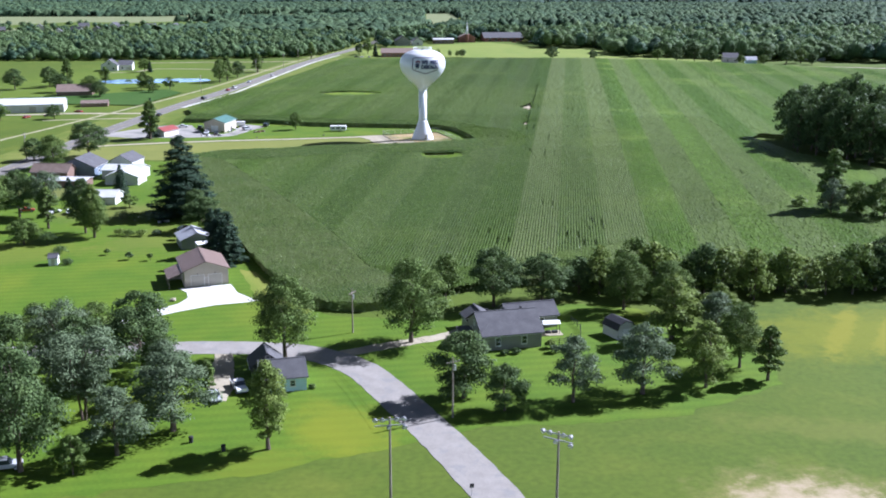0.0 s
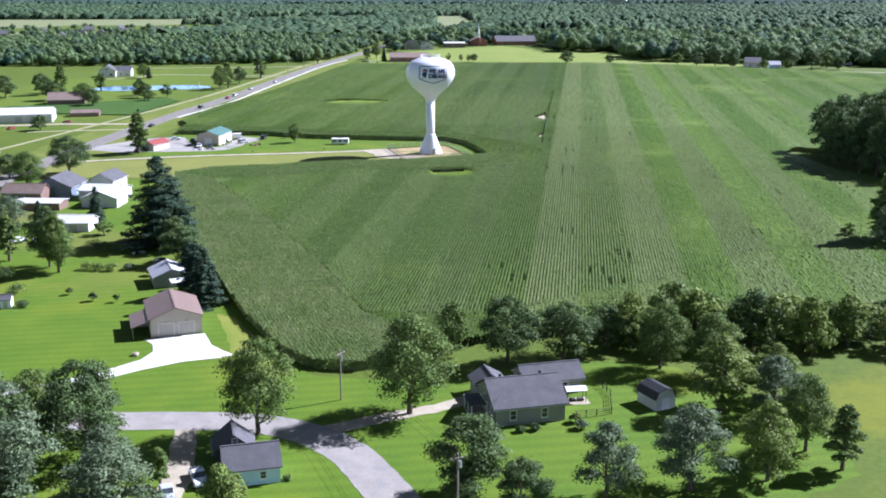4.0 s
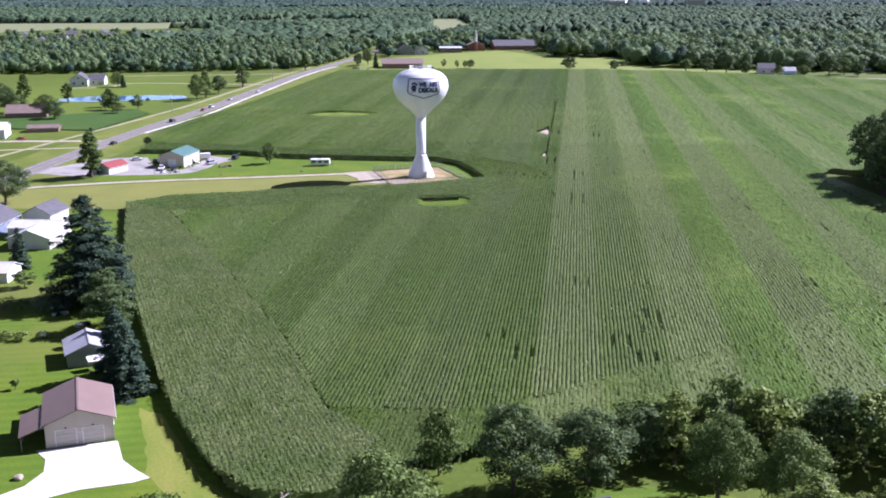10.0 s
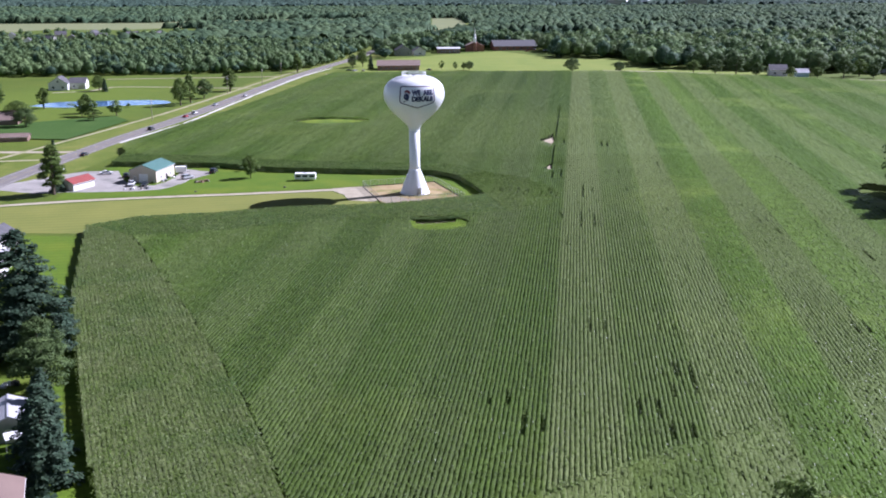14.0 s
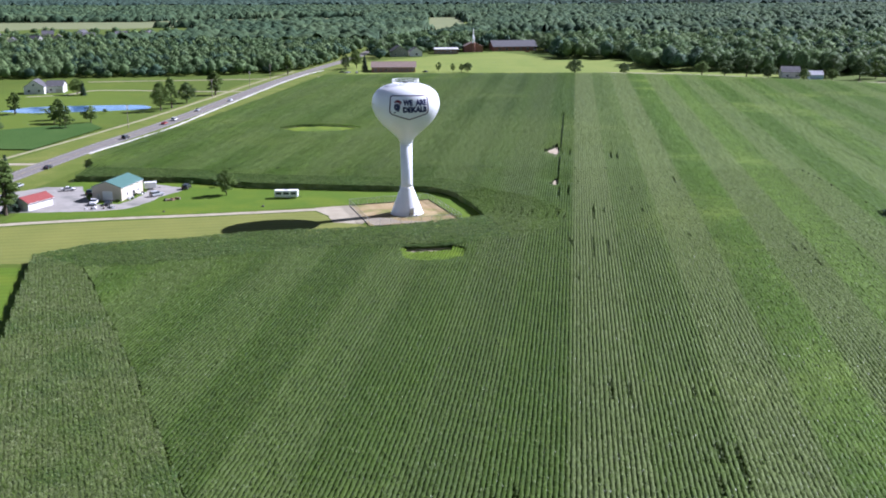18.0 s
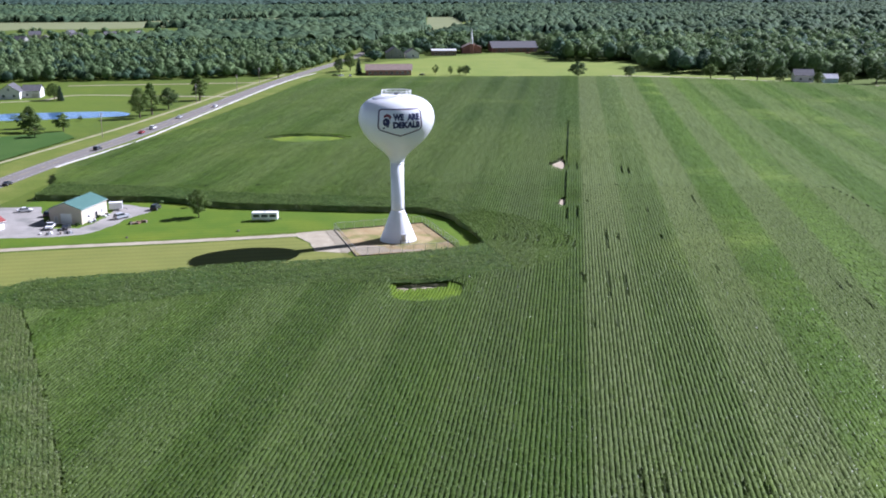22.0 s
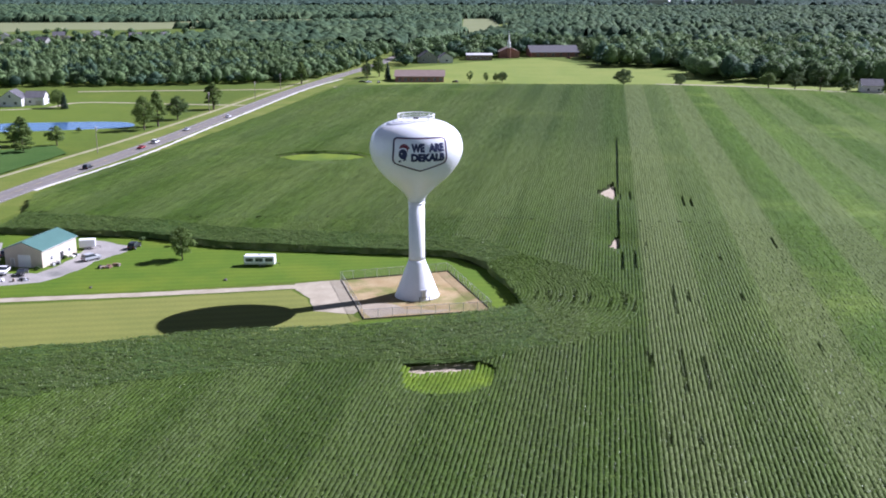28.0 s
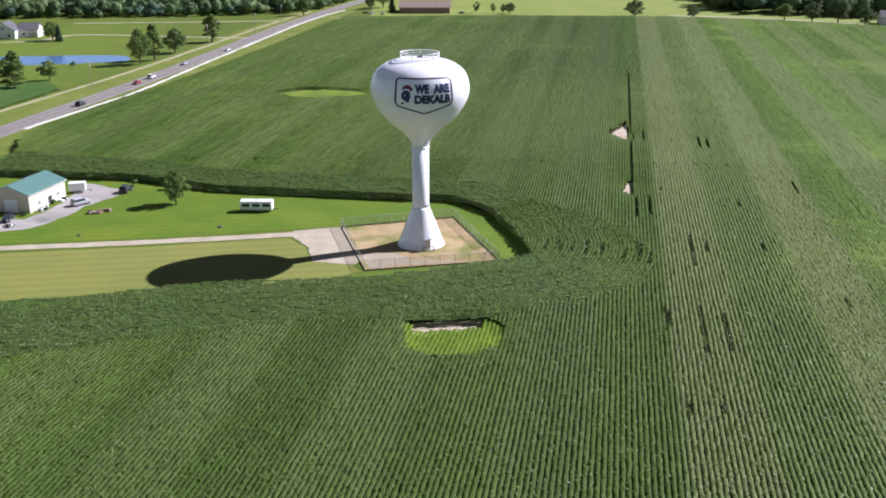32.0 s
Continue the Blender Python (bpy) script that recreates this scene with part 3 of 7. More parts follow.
STREET = [(70, -480), (43, -415), (24, -369), (13, -342), (4.4, -319), (-2.2, -303.5), (-8.0, -290.5), (-12.6, -282), (-19, -275.6), (-27, -271.6), (-38, -270.2), (-52, -270.2), (-66, -271), (-90, -274), (-130, -283), (-230, -310)]
ribbon("road_street", STREET, 7.1, 0.05, M["oldroad"], label="worn light grey asphalt street with patches", category="road", step=1.5, rough=0.12)
ribbon("house_drive", [(-16.3, -274), (-9.6, -270.4), (-3.8, -267.6), (1.9, -264.9), (6.6, -261.1), (10.4, -256)], (3.4, 3.2), 0.045, M["gravel"], label="pale gravel house driveway", category="driveway", step=1, rough=0.2)
ribbon("cottage_drive", [(-38.9, -273), (-37.9, -280.3), (-36.4, -289.1), (-36.4, -296.5)], (3.6, 4.2), 0.045, M["gravel"], label="short gravel driveway with parked vehicles", category="driveway", step=1, rough=0.25)
patch("barn_apron", [(-45.7, -226.8), (-57.1, -230.3), (-54.6, -233.2), (-53.4, -237.4), (-54.6, -241.8), (-58, -245.6), (-65.7, -252.3), (-75.5, -257.7), (-76.4, -262.1), (-63.8, -256), (-53.1, -247.2), (-46.4, -242.9), (-39.6, -240.9), (-37.5, -239.4), (-40.2, -236.8), (-43, -233.6)], 0.05, M["concrete"],
      "bright white concrete drive and apron", "driveway")
ribbon("tower_lane", [(-160.6, -27.9), (-125.9, -14.3), (-94.5, -5.7), (-57.6, 0.7), (-26.8, 7), (-18.2, 8.7)], 3.2, 0.045, M["gravel"], label="pale gravel lane to the water tower", category="lane", step=2, rough=0.15)
patch("lane_widening", [(-28.7, 9.3), (-18, 12.6), (-11.4, -9.5), (-12.8, -13.1), (-21.4, -11.1), (-23.4, -2.1), (-27.7, 4.5)], 0.05, M["gravel"], "pale gravel turning area by the fence gate", "lane", ragged=0.25)
patch("mown_strip", [(-145.5, -51.7), (-92.3, -55.1), (-83.6, -36.9), (-50.6, -29.3), (-18.9, -23.2), (-10.8, -17), (-13.5, -12.1), (-21.9, -10.2), (-24.1, -2.1), (-28.7, 4.1), (-57.6, -2.4), (-94.5, -8.8), (-125.9, -17.4), (-147.6, -26.6)], 0.02, M["mown"], "dry yellowish mown grass strip beside the lane", "grass", ragged=0.2)
patch("tower_lawn", [(-118.1, -7.8), (-57.6, 3.7), (-28.7, 10.5), (-18.2, 13.8), (6.6, 22.2), (17.7, -10.4), (-10.4, -18.2), (-13.4, -20), (-12.4, -26.6), (-9.4, -26), (-0.6, -23.5), (11, -18.2), (20.6, -13.4), (23.6, -11.5), (21, 5.6), (16.6, 21.8), (7.4, 33.5), (-21.2, 37), (-52.1, 42), (-77.3, 52.2), (-117.4, 56.7)], 0.022, M["lawn"], "bright green mown lawn round the tower lot", "lawn", ragged=0.15)
patch("fenced_lot", [(-18.3, 12.6), (6.6, 20.8), (16.3, -10.2), (-10.4, -16.6)], 0.03, M["soil"], "bare orange-brown earth inside the tower fence", "bare ground")
patch("lot_gravel", [(-9.3, -15.2), (-12.5, -6), (-6.5, -5), (-2.5, -9), (4, -10.2), (10, -9.2)], 0.036, M["lotgravel"], "grey gravel inside the fence corner", "gravel", ragged=0.6)
patch("shop_yard", [(-150, 12), (-128, 4), (-95.4, 6.1), (-87.2, 9.3), (-83.2, 17.3), (-80.8, 27.6), (-75.9, 38.7), (-76.4, 42.6), (-90.3, 51.0), (-88.2, 42.4), (-87.0, 33.6), (-88.6, 22.2), (-91.1, 16.8), (-100.0, 16.7), (-112, 46), (-124, 46), (-134, 34)], 0.035, M["yard"], "pale gravel yard round the workshop", "yard", ragged=0.5)
patch("front_lawn", [(-195, -180.8), (-145.5, -54.6), (-93.3, -58), (-27.5, -242.1), (-21.2, -250), (-5.8, -253.4), (9.4, -248.7), (30.3, -242.5), (44.5, -246.6), (62.6, -272.3), (62.7, -291), (40.2, -304.6), (7.9, -308.4), (-26.5, -324), (-65.2, -333.9), (-144.1, -339.3)], 0.012, M["lawn"], "bright green lawns with mower stripes", "lawn", ragged=0.8)
patch("dry_strip", [(-46, -214), (-41.5, -216.5), (-30, -239.5), (-24, -247), (-27.5, -252), (-36, -242), (-38.5, -238), (-41, -228)], 0.024, M["straw"], "dry yellowish grass strip beside the corn", "grass", ragged=0.3)
patch("school_lawn", [(-52.9, 470.8), (6.1, 480), (135.7, 474.5), (269.6, 441.1), (295.6, 449.8), (179.4, 611.8), (125.2, 624.5), (78.6, 727.4), (23.3, 684.9), (-32.8, 620.3), (-59.3, 580.2)], 0.015, M["farlawn"], "light green mown grass", "grass", ragged=1.0)
patch("crop_strip", [(-230, 128), (-201.4, 132.3), (-158.2, 126.5), (-148.2, 191.5), (-160.5, 211.9), (-212.3, 173), (-240, 166)], 0.5, M["crop"], "dark green low crop strip beside the highway", "crop", ragged=0.5)
ribbon("side_lane", [(-230, 84), (-202.1, 88.1), (-183.9, 92.5), (-162.4, 92.2), (-143, 92.5)], 4.5, 0.04, M["gravel"], label="pale gravel lane to the white hall", category="lane", step=4, rough=0.3)
ribbon("side_lane", [(-190, 64), (-170.2, 68.7), (-145, 73.5)], 3.0, 0.04, M["path"], label="dry mown track off the highway", category="lane", step=4, rough=0.3)
patch("pond", [(-225, 262), (-215, 281), (-190, 287), (-168, 290), (-153, 287), (-147, 274), (-158, 266), (-180, 259), (-205, 254)], 0.03, M["water"], "small blue pond", "pond", curve=True)

# ---- corn ----
CORN_MAIN = [(-13.3, -218.5), (-24.6, -183.7), (-47.6, -128.4), (-68.2, -81.6), (-76.6, -64), (-64.9, -64.1), (-39.9, -53.7), (-21.6, -47.6), (-3, -44.8), (13.1, -43.1), (28.7, -36), (41.9, -27.6), (47.4, -10.4), (43.5, 6.9), (35.9, 18.5), (24.5, 30.2),
             (14.9, 44.8), (-19.4, 51.4), (-52.1, 56.5), (-77.4, 67.4), (-117.5, 74.3), (-125.5, 100.9), (-115.1, 162), (-101.7, 222.6), (-85.7, 326.2), (-66.2, 457.5), (6.1, 468.7), (135.7, 466.1), (194.4, 447.3), (284, 393.4), (374.1, 335.2), (377.3, 77.2), (171.9, -8.1), (150.9, 2.1), (144, -10), (149, -50), (160, -68), (169, -92), (157.3, -116), (140.3, -125), (124, -138.4), (108, -146), (90, -166), (64.7, -187.2), (44.1, -200), (27.2, -210.7), (12.1, -219.6)]
CORN_LEFT = [(-14.7, -219.0), (-26.0, -184.2), (-49.0, -128.9), (-69.6, -82.1), (-78.0, -64.6), (-92.3, -53.6), (-72.2, -126.1), (-52.4, -181.3), (-39.3, -216.1), (-27.6, -239.2), (-21.2, -246.4), (-12.6, -247.7), (-4, -241.7), (-6, -230.1)]
CORN_NEAR = [(-92.3, -53.6), (-76.6, -64), (-64.9, -64.1), (-39.9, -53.7), (-21.6, -47.6), (-3, -44.8), (13.1, -43.1), (28.7, -36), (23.6, -11.5), (20.4, -13.2), (15.4, -16), (10.9, -17.8), (-0.6, -23.2), (-9.4, -25.8), (-15.8, -26.7), (-22.3, -28.0), (-34.6, -29.3), (-44.6, -32.0), (-58.5, -37.4), (-69.2, -39.9), (-80.7, -42)]
CORN_FAR = [(-117.4, 56.7), (-77.3, 52.8), (-52.1, 42), (-21.2, 37), (7.4, 33.5), (16.2, 21.6), (24.5, 30.2), (14.9, 44.8), (-19.4, 51.4), (-52.1, 56.5), (-77.4, 67.4), (-117.5, 74.3)]
CORN_BEND = [(23.6, -11.5), (28.7, -36), (41.9, -27.6), (47.4, -10.4), (43.5, 6.9), (35.9, 18.5), (24.5, 30.2), (16.2, 21.6), (20.6, 5.4)]
CORN_END = [(-4, -241.7), (-6, -230.1), (-13.3, -218.5), (12.1, -219.6), (27.2, -210.7), (44.1, -200), (64.7, -187.2), (90, -166), (108, -146), (124, -138.4), (152, -148), (132, -182), (106, -208), (80, -220), (52, -226), (35.8, -226.5), (11.2, -232.7)]
GREENSPOT = [(-1.2, -45.8), (12.2, -43.9), (15.6, -47), (15.2, -55), (10.5, -59), (4.2, -60), (0.2, -57)]
BARE = [[(0.3, -48.4), (12.6, -46.4), (12.3, -41.2), (0.5, -43.2)], [(53.5, 112), (58.5, 122), (61, 128), (60.2, 115), (57.6, 101), (55.5, 106)], [(47.3, 39), (50.2, 40), (52.6, 54), (50.8, 52)]]
YELLOW = [(-61, 181), (-55, 187), (-45.4, 190), (-34, 188), (-26, 181), (-36.5, 174), (-51.9, 171.5)]


def corn_rows(poly, turn, spacing, step, rng, holes=(), height=2.05, keep=1.0):
    """Rows of standing corn within poly: each row a ragged ridge that follows the heading turn (clockwise from north)."""
    P = np.array(poly)
    d, s = np.array([math.sin(turn), math.cos(turn)]), np.array([math.cos(turn), -math.sin(turn)])
    u, v = P @ d, P @ s
    us = np.arange(u.min(), u.max() + step, step)
    vs = np.arange(v.min(), v.max(), spacing)
    UU, VV = np.meshgrid(us, vs)
    UU = UU + rng.uniform(-0.3, 0.3, UU.shape) * step
    X, Y = UU * d[0] + VV * s[0], UU * d[1] + VV * s[1]
    ok = inside(poly, X, Y)
    for h in holes:
        ok &= ~inside(h, X, Y)
    if keep < 1:
        ok &= rng.random(ok.shape) < keep
    return X, Y, ok, d, s


def ridges(X, Y, ok, d, s, spacing, rng, height, relief=0.055, low=None, plain=False, uneven=0.03, lushness=1.0):
    """Joins the samples of the rows into ridge meshes: foot, crest, foot."""
    n, m = X.shape
    calm = 0.6 if plain else 1.0
    wob = rng.normal(0, 0.035 * calm, (n, m))
    hgt = height * (1 + rng.normal(0, uneven, (n, m))) * (1 if low is None else low)
    half = spacing * 0.48
    rows = []
    # broad leafy crests with a deep narrow furrow between them
    furrow = 1 - relief * lushness
    profile = ((-1, furrow), (-0.75, 0.985), (0.75, 0.985), (1, furrow)) if plain else ((-1, furrow), (-0.76, 0.98), (0, 1.0), (0.76, 0.98), (1, furrow))
    for k, z in profile:
        off = k * half + wob + (rng.normal(0, 0.03 * calm, (n, m)) if k else 0)
        rows.append(np.stack([X + off * s[0], Y + off * s[1], hgt * z * (1 + rng.normal(0, 0.018 * calm, (n, m)))], -1))
    V = np.stack(rows, 2).reshape(-1, 3)
    q = len(profile)
    idx = np.arange(n * m).reshape(n, m) * q
    pair = ok[:, :-1] & ok[:, 1:]
    a, b = idx[:, :-1][pair], idx[:, 1:][pair]
    F = np.concatenate([np.stack([a + k, a + k + 1, b + k + 1, b + k], 1) for k in range(q - 1)])
    used, inv = np.unique(F, return_inverse=True)
    return V[used], inv.reshape(-1, 4)


def quads_object(name, V, F, mat, smooth=False):
    me = bpy.data.meshes.new(name)
    me.vertices.add(len(V)); me.vertices.foreach_set("co", np.asarray(V, np.float32).ravel())
    k = F.shape[1]
    me.loops.add(F.size); me.loops.foreach_set("vertex_index", F.ravel().astype(np.int32))
    me.polygons.add(len(F)); me.polygons.foreach_set("loop_start", np.arange(0, F.size, k, dtype=np.int32))
    me.update(calc_edges=True)
    me.validate()
    me.materials.append(mat)
    if smooth:
        me.shade_smooth()
    return new(name, me)


def leaf_blades(poly, turn, spacing, count, rng, holes, height, only=None):
    """Long arching corn leaves, each two faces, sown over the rows."""
    P = np.array(poly)
    Q = np.array(only or poly)
    lo, hi = Q.min(0), Q.max(0)
    x, y = rng.uniform(lo[0], hi[0], count), rng.uniform(lo[1], hi[1], count)
    ok = inside(poly, x, y)
    for h in list(holes):
        ok &= ~inside(h, x, y)
    if only:
        ok &= inside(only, x, y) & (rng.random(count) < np.clip((hi[1] - y) / 90, 0, 1)) & (rng.random(count) < np.clip((hi[0] - x) / 40, 0, 1)) & (rng.random(count) < np.clip((x - lo[0]) / 25, 0, 1))
    x, y = x[ok], y[ok]
    s = np.array([math.cos(turn), -math.sin(turn)])
    v = x * s[0] + y * s[1]
    dv = (np.round((v - (P @ s).min()) / spacing) * spacing + (P @ s).min()) - v
    x, y = x + dv * s[0] * 0.85, y + dv * s[1] * 0.85
    n = len(x)
    az, ln = rng.uniform(0, 2 * math.pi, n), rng.uniform(0.4, 0.75, n)
    z = height * rng.uniform(0.93, 1.06, n)
    c, q = np.cos(az), np.sin(az)
    w = 0.05 + rng.random(n) * 0.04
    base = np.stack([x, y, z], 1)
    mid = base + np.stack([c * ln * 0.5, q * ln * 0.5, rng.uniform(0.0, 0.28, n)], 1)
    tip = base + np.stack([c * ln, q * ln, rng.uniform(-0.35, 0.1, n)], 1)
    side = np.stack([-q * w, c * w, 0 * w], 1)
    V = np.stack([base - side * 0.5, base + side * 0.5, mid + side, mid - side, tip + side * 0.2, tip - side * 0.2], 1).reshape(-1, 3)
    o = np.arange(n)[:, None] * 6
    return V, np.concatenate([o + [0, 1, 2, 3], o + [3, 2, 4, 5]])


CORN = dict(rough=0.55, spec=0.15, fine=0.22, fine_scale=0.35, trans=0.38, bump=0.25, bump_scale=2.2)
M["corn"] = material("corn_leaves", (0.066, 0.119, 0.012), scale=0.075, second=(0.088, 0.145, 0.02), stretch=(1, 0.012, 1), lo=0.46, hi=0.58, turn=ROWS_TURN,
                     blotch=((0.13, 0.19, 0.03), 0.018, 0.55, 0.72), **CORN)
sown(banded(M["corn"], 9.12, 0.05, ROWS_TURN), 49.5, 12.19, (0.185, 0.228, 0.078), ROWS_TURN)
# far corn's brightness and near furrow shade put into the colour as soft spots
spotted(M["corn"], [(10, 150, 120, 110, 8, 1.2, 0.4, (0.125, 0.172, 0.032)), (-20, 330, 110, 100, 8, 1.2, 0.4, (0.12, 0.165, 0.034)), (12, -135, 36, 75, -8, 1.6, 0.4, (0.045, 0.095, 0.008)), (-40, -100, 20, 24, 10, 1.6, 0.35, (0.05, 0.1, 0.009))])
M["cornblade"] = material("corn_blades", (0.119, 0.190, 0.029), 0.38, scale=0.09, second=(0.157, 0.215, 0.055), spec=0.5, fine=0.15, fine_scale=0.7, island=0.35, trans=0.5)
M["tassel"] = material("corn_tassels", (0.209, 0.265, 0.106), 0.7, scale=0.05, second=(0.266, 0.315, 0.154), spec=0.2, fine=0.1, fine_scale=0.7, island=0.3, trans=0.3)
M["cornedge"] = material("corn_leaves_edge", (0.15, 0.195, 0.058), scale=0.3, second=(0.21, 0.245, 0.1), stretch=(1, 0.13, 1), turn=radians(-19.5), lo=0.4, hi=0.62, blotch=((0.084, 0.145, 0.038), 0.06, 0.5, 0.65), **CORN)
M["cornend"] = material("corn_leaves_end", (0.071, 0.118, 0.026), scale=0.5, second=(0.098, 0.145, 0.044), stretch=(1, 0.06, 1), turn=radians(80), lo=0.43, hi=0.6, blotch=((0.084, 0.145, 0.038), 0.06, 0.5, 0.65), **CORN)
M["yellowweed"] = material("yellow_weeds", (0.2, 0.275, 0.012), 0.8, scale=0.1, second=(0.1, 0.175, 0.014), fine=0.2, fine_scale=1.5, bump=0.2, bump_scale=2, trans=0.3)
M["weeds"] = material("weedy_corn", (0.1, 0.16, 0.034), scale=0.12, second=(0.145, 0.205, 0.046), **CORN)
M["weedsbright"] = material("bright_low_corn", (0.11, 0.19, 0.014), scale=0.2, second=(0.165, 0.25, 0.018), **CORN)
RNG = np.random.default_rng(5)
ROW = 0.76


def tassels(poly, turn, spacing, along, rng, holes, height, share, loose=0.07):
    """Feathery upright tassels on the crests of the rows, one plant after another; share(x, y) is the part of the plants in flower."""
    X, Y, ok, d, s = corn_rows(poly, turn, spacing, along, rng, holes)
    x, y = X[ok], Y[ok]
    keep = rng.random(len(x)) < share(x, y)
    x, y = x[keep], y[keep]
    n = len(x)
    k = rng.normal(0, loose, n)
    x, y = x + k * s[0], y + k * s[1]
    a, h, w = rng.uniform(0, math.pi, n), rng.uniform(0.16, 0.34, n), rng.uniform(0.05, 0.11, n)
    c, q = np.cos(a) * w, np.sin(a) * w
    z = height * rng.uniform(0.95, 1.02, n)
    lx, ly = rng.normal(0, 0.07, n), rng.normal(0, 0.07, n)
    V = np.stack([np.stack([x - c * 0.4, y - q * 0.4, z], 1), np.stack([x + c * 0.4, y + q * 0.4, z], 1), np.stack([x + c + lx, y + q + ly, z + h], 1), np.stack([x - c + lx, y - q + ly, z + h * 0.9], 1)], 1).reshape(-1, 3)
    return V, np.arange(4 * n).reshape(-1, 4)


def soft(x, y, scale, seed):
    """Slow random swings between 0 and 1 over the field."""
    rg = np.random.default_rng(seed)
    v = sum(np.sin((x * math.cos(a) + y * math.sin(a)) / scale * f + p) / f for a, p, f in zip(rg.uniform(0, 6.28, 7), rg.uniform(0, 6.28, 7), (1, 1.3, 1.9, 2.4, 3.1, 4.0, 5.2)))
    return np.clip(0.5 + 0.28 * v, 0, 1)


def flower_share(x, y):
    """Many tassels in the bands of the silvery seed, fewer in the lush ones; they thin out far off, where they cannot be told apart."""
    v = x * math.cos(ROWS_TURN) - y * math.sin(ROWS_TURN) - 49.5
    band = np.sin(v * math.pi / 12.19) > 0
    base = np.where(v > 0, np.where(band, 0.95, np.where(v < 30, 0.5, 0.14)), np.where(band, 0.32, 0.13))
    base = base * (0.55 + 0.75 * soft(x, y, 22, 3))
    return base * np.clip((75 - y) / 110, 0, 1) * np.clip((150 - x) / 50, 0, 1)


def bend_rows(centre, r0, r1, a0, a1, spacing, step):
    """Rows as arcs round a centre, sampled like straight ones; the arcs loosen outward."""
    rs, k = np.arange(r0, r1, spacing), int(math.radians(a1 - a0) * r1 / step)
    A, R = np.meshgrid(np.radians(np.linspace(a0, a1, k)), rs)
    return centre[0] + R * np.cos(A), centre[1] + R * np.sin(A), A


def grown(poly, d=0.8):
    """The polygon moved outward by d, so that neighbouring stands meet."""
    P = np.array(poly, float)
    area = np.sum(P[:, 0] * np.roll(P[:, 1], -1) - np.roll(P[:, 0], -1) * P[:, 1])
    a, b = P - np.roll(P, 1, 0), np.roll(P, -1, 0) - P
    n = np.stack([a[:, 1], -a[:, 0]], 1) / np.linalg.norm(a, axis=1)[:, None] + np.stack([b[:, 1], -b[:, 0]], 1) / np.linalg.norm(b, axis=1)[:, None]
    n /= np.linalg.norm(n, axis=1)[:, None] + 1e-9
    return [tuple(p) for p in P + n * d * (1 if area > 0 else -1)]


# hollows where the corn stands thin and short: centre and reach
DIPS = [(59, 113, 7, 16), (51, 47, 6, 12), (7, -50, 11, 9), (-43, 180, 26, 16)]


def row_depth(x, y):
    """How open the furrows are: the lush seed in the east has closed over its rows, and part of the west too."""
    v = x * math.cos(ROWS_TURN) - y * math.sin(ROWS_TURN) - 49.5
    east = np.clip((v - 22) / 4, 0, 1) * np.where(np.sin(v * math.pi / 12.19) > 0, 0.65, 0.8)
    west = np.clip((-45 - v) / 40, 0, 1) * 0.5
    return np.maximum(0.1, 1.1 - east - west - 0.3 * soft(x, y, 30, 11)) * np.clip((110 - y) / 200, 0.28, 1)


def corn_field(name, poly, turn, mat, label, spacing=ROW, step=0.7, holes=(), height=2.05, blades=0, clip=None, gaps=(), relief=0.18, blade_poly=None, plain=False, uneven=0.03):
    poly = grown(poly)
    X, Y, ok, d, s = corn_rows(poly, turn, spacing, step, RNG, holes)
    low = np.ones(X.shape)
    for u0, v0, ln, wd in gaps:
        U, W = X * d[0] + Y * d[1], X * s[0] + Y * s[1]
        low[(np.abs(W - v0) < wd / 2) & (U > u0) & (U < u0 + ln)] = 0.68
    if clip is not None:
        ok &= clip(X, Y)
    for cx, cy, rx, ry in DIPS:
        low *= 1 - 0.6 * np.exp(-((X - cx) / rx) ** 2 - ((Y - cy) / ry) ** 2)
    V, F = ridges(X, Y, ok, d, s, spacing, RNG, height, relief, low, plain, uneven, row_depth(X, Y) if name == "corn_field" else 1.0)
    ob = tagged(quads_object(name, V, F, M[mat]), label, "corn", kind="stuff")
    if blades:
        V, F = leaf_blades(poly, turn, spacing, blades, RNG, holes, height, blade_poly)
        b = quads_object("blades", V, F, M["cornblade"])
        b.parent = ob
        tagged(b, "arching glossy corn leaves", kind="stuff")
    return ob


def corn_side(line, height, mat, label):
    """The leafy flank of a stand of corn along its edge: three uneven tiers of stalks and leaves."""
    pts = smooth_line([(*p, 0) for p in line], 0.6)
    rows = []
    for i, p in enumerate(pts):
        d = (pts[min(i + 1, len(pts) - 1)] - pts[max(i - 1, 0)]).normalized()
        nn = Vector((-d.y, d.x, 0))
        rows.append([p + nn * RNG.normal(0, 0.16) + Vector((0, 0, height * z * (1 + RNG.normal(0, 0.06)))) for z in (0.0, 0.35, 0.7, 0.98)])
    V = [tuple(v) for r in rows for v in r]
    F = [(4 * i + k, 4 * i + 4 + k, 4 * i + 5 + k, 4 * i + 1 + k) for i in range(len(pts) - 1) for k in range(3)]
    tagged(quads_object("corn_edge", V, np.array(F), M[mat]), label, "corn", kind="stuff")


NEAR_MAIN = [(-90, -260), (140, -260), (140, 60), (20, 70), (-90, 70)]
FAR_MAIN = [(-90, -260), (140, -260), (140, 57), (20, 67), (-90, 67)]
# thin places where plants are missing: start along the row, offset across it, length, width
GR = random.Random(12)
D0, S0 = (math.sin(ROWS_TURN), math.cos(ROWS_TURN)), (math.cos(ROWS_TURN), -math.sin(ROWS_TURN))


def gap_at(x, y, ln, wd):
    return (x * D0[0] + y * D0[1], x * S0[0] + y * S0[1], ln, wd)


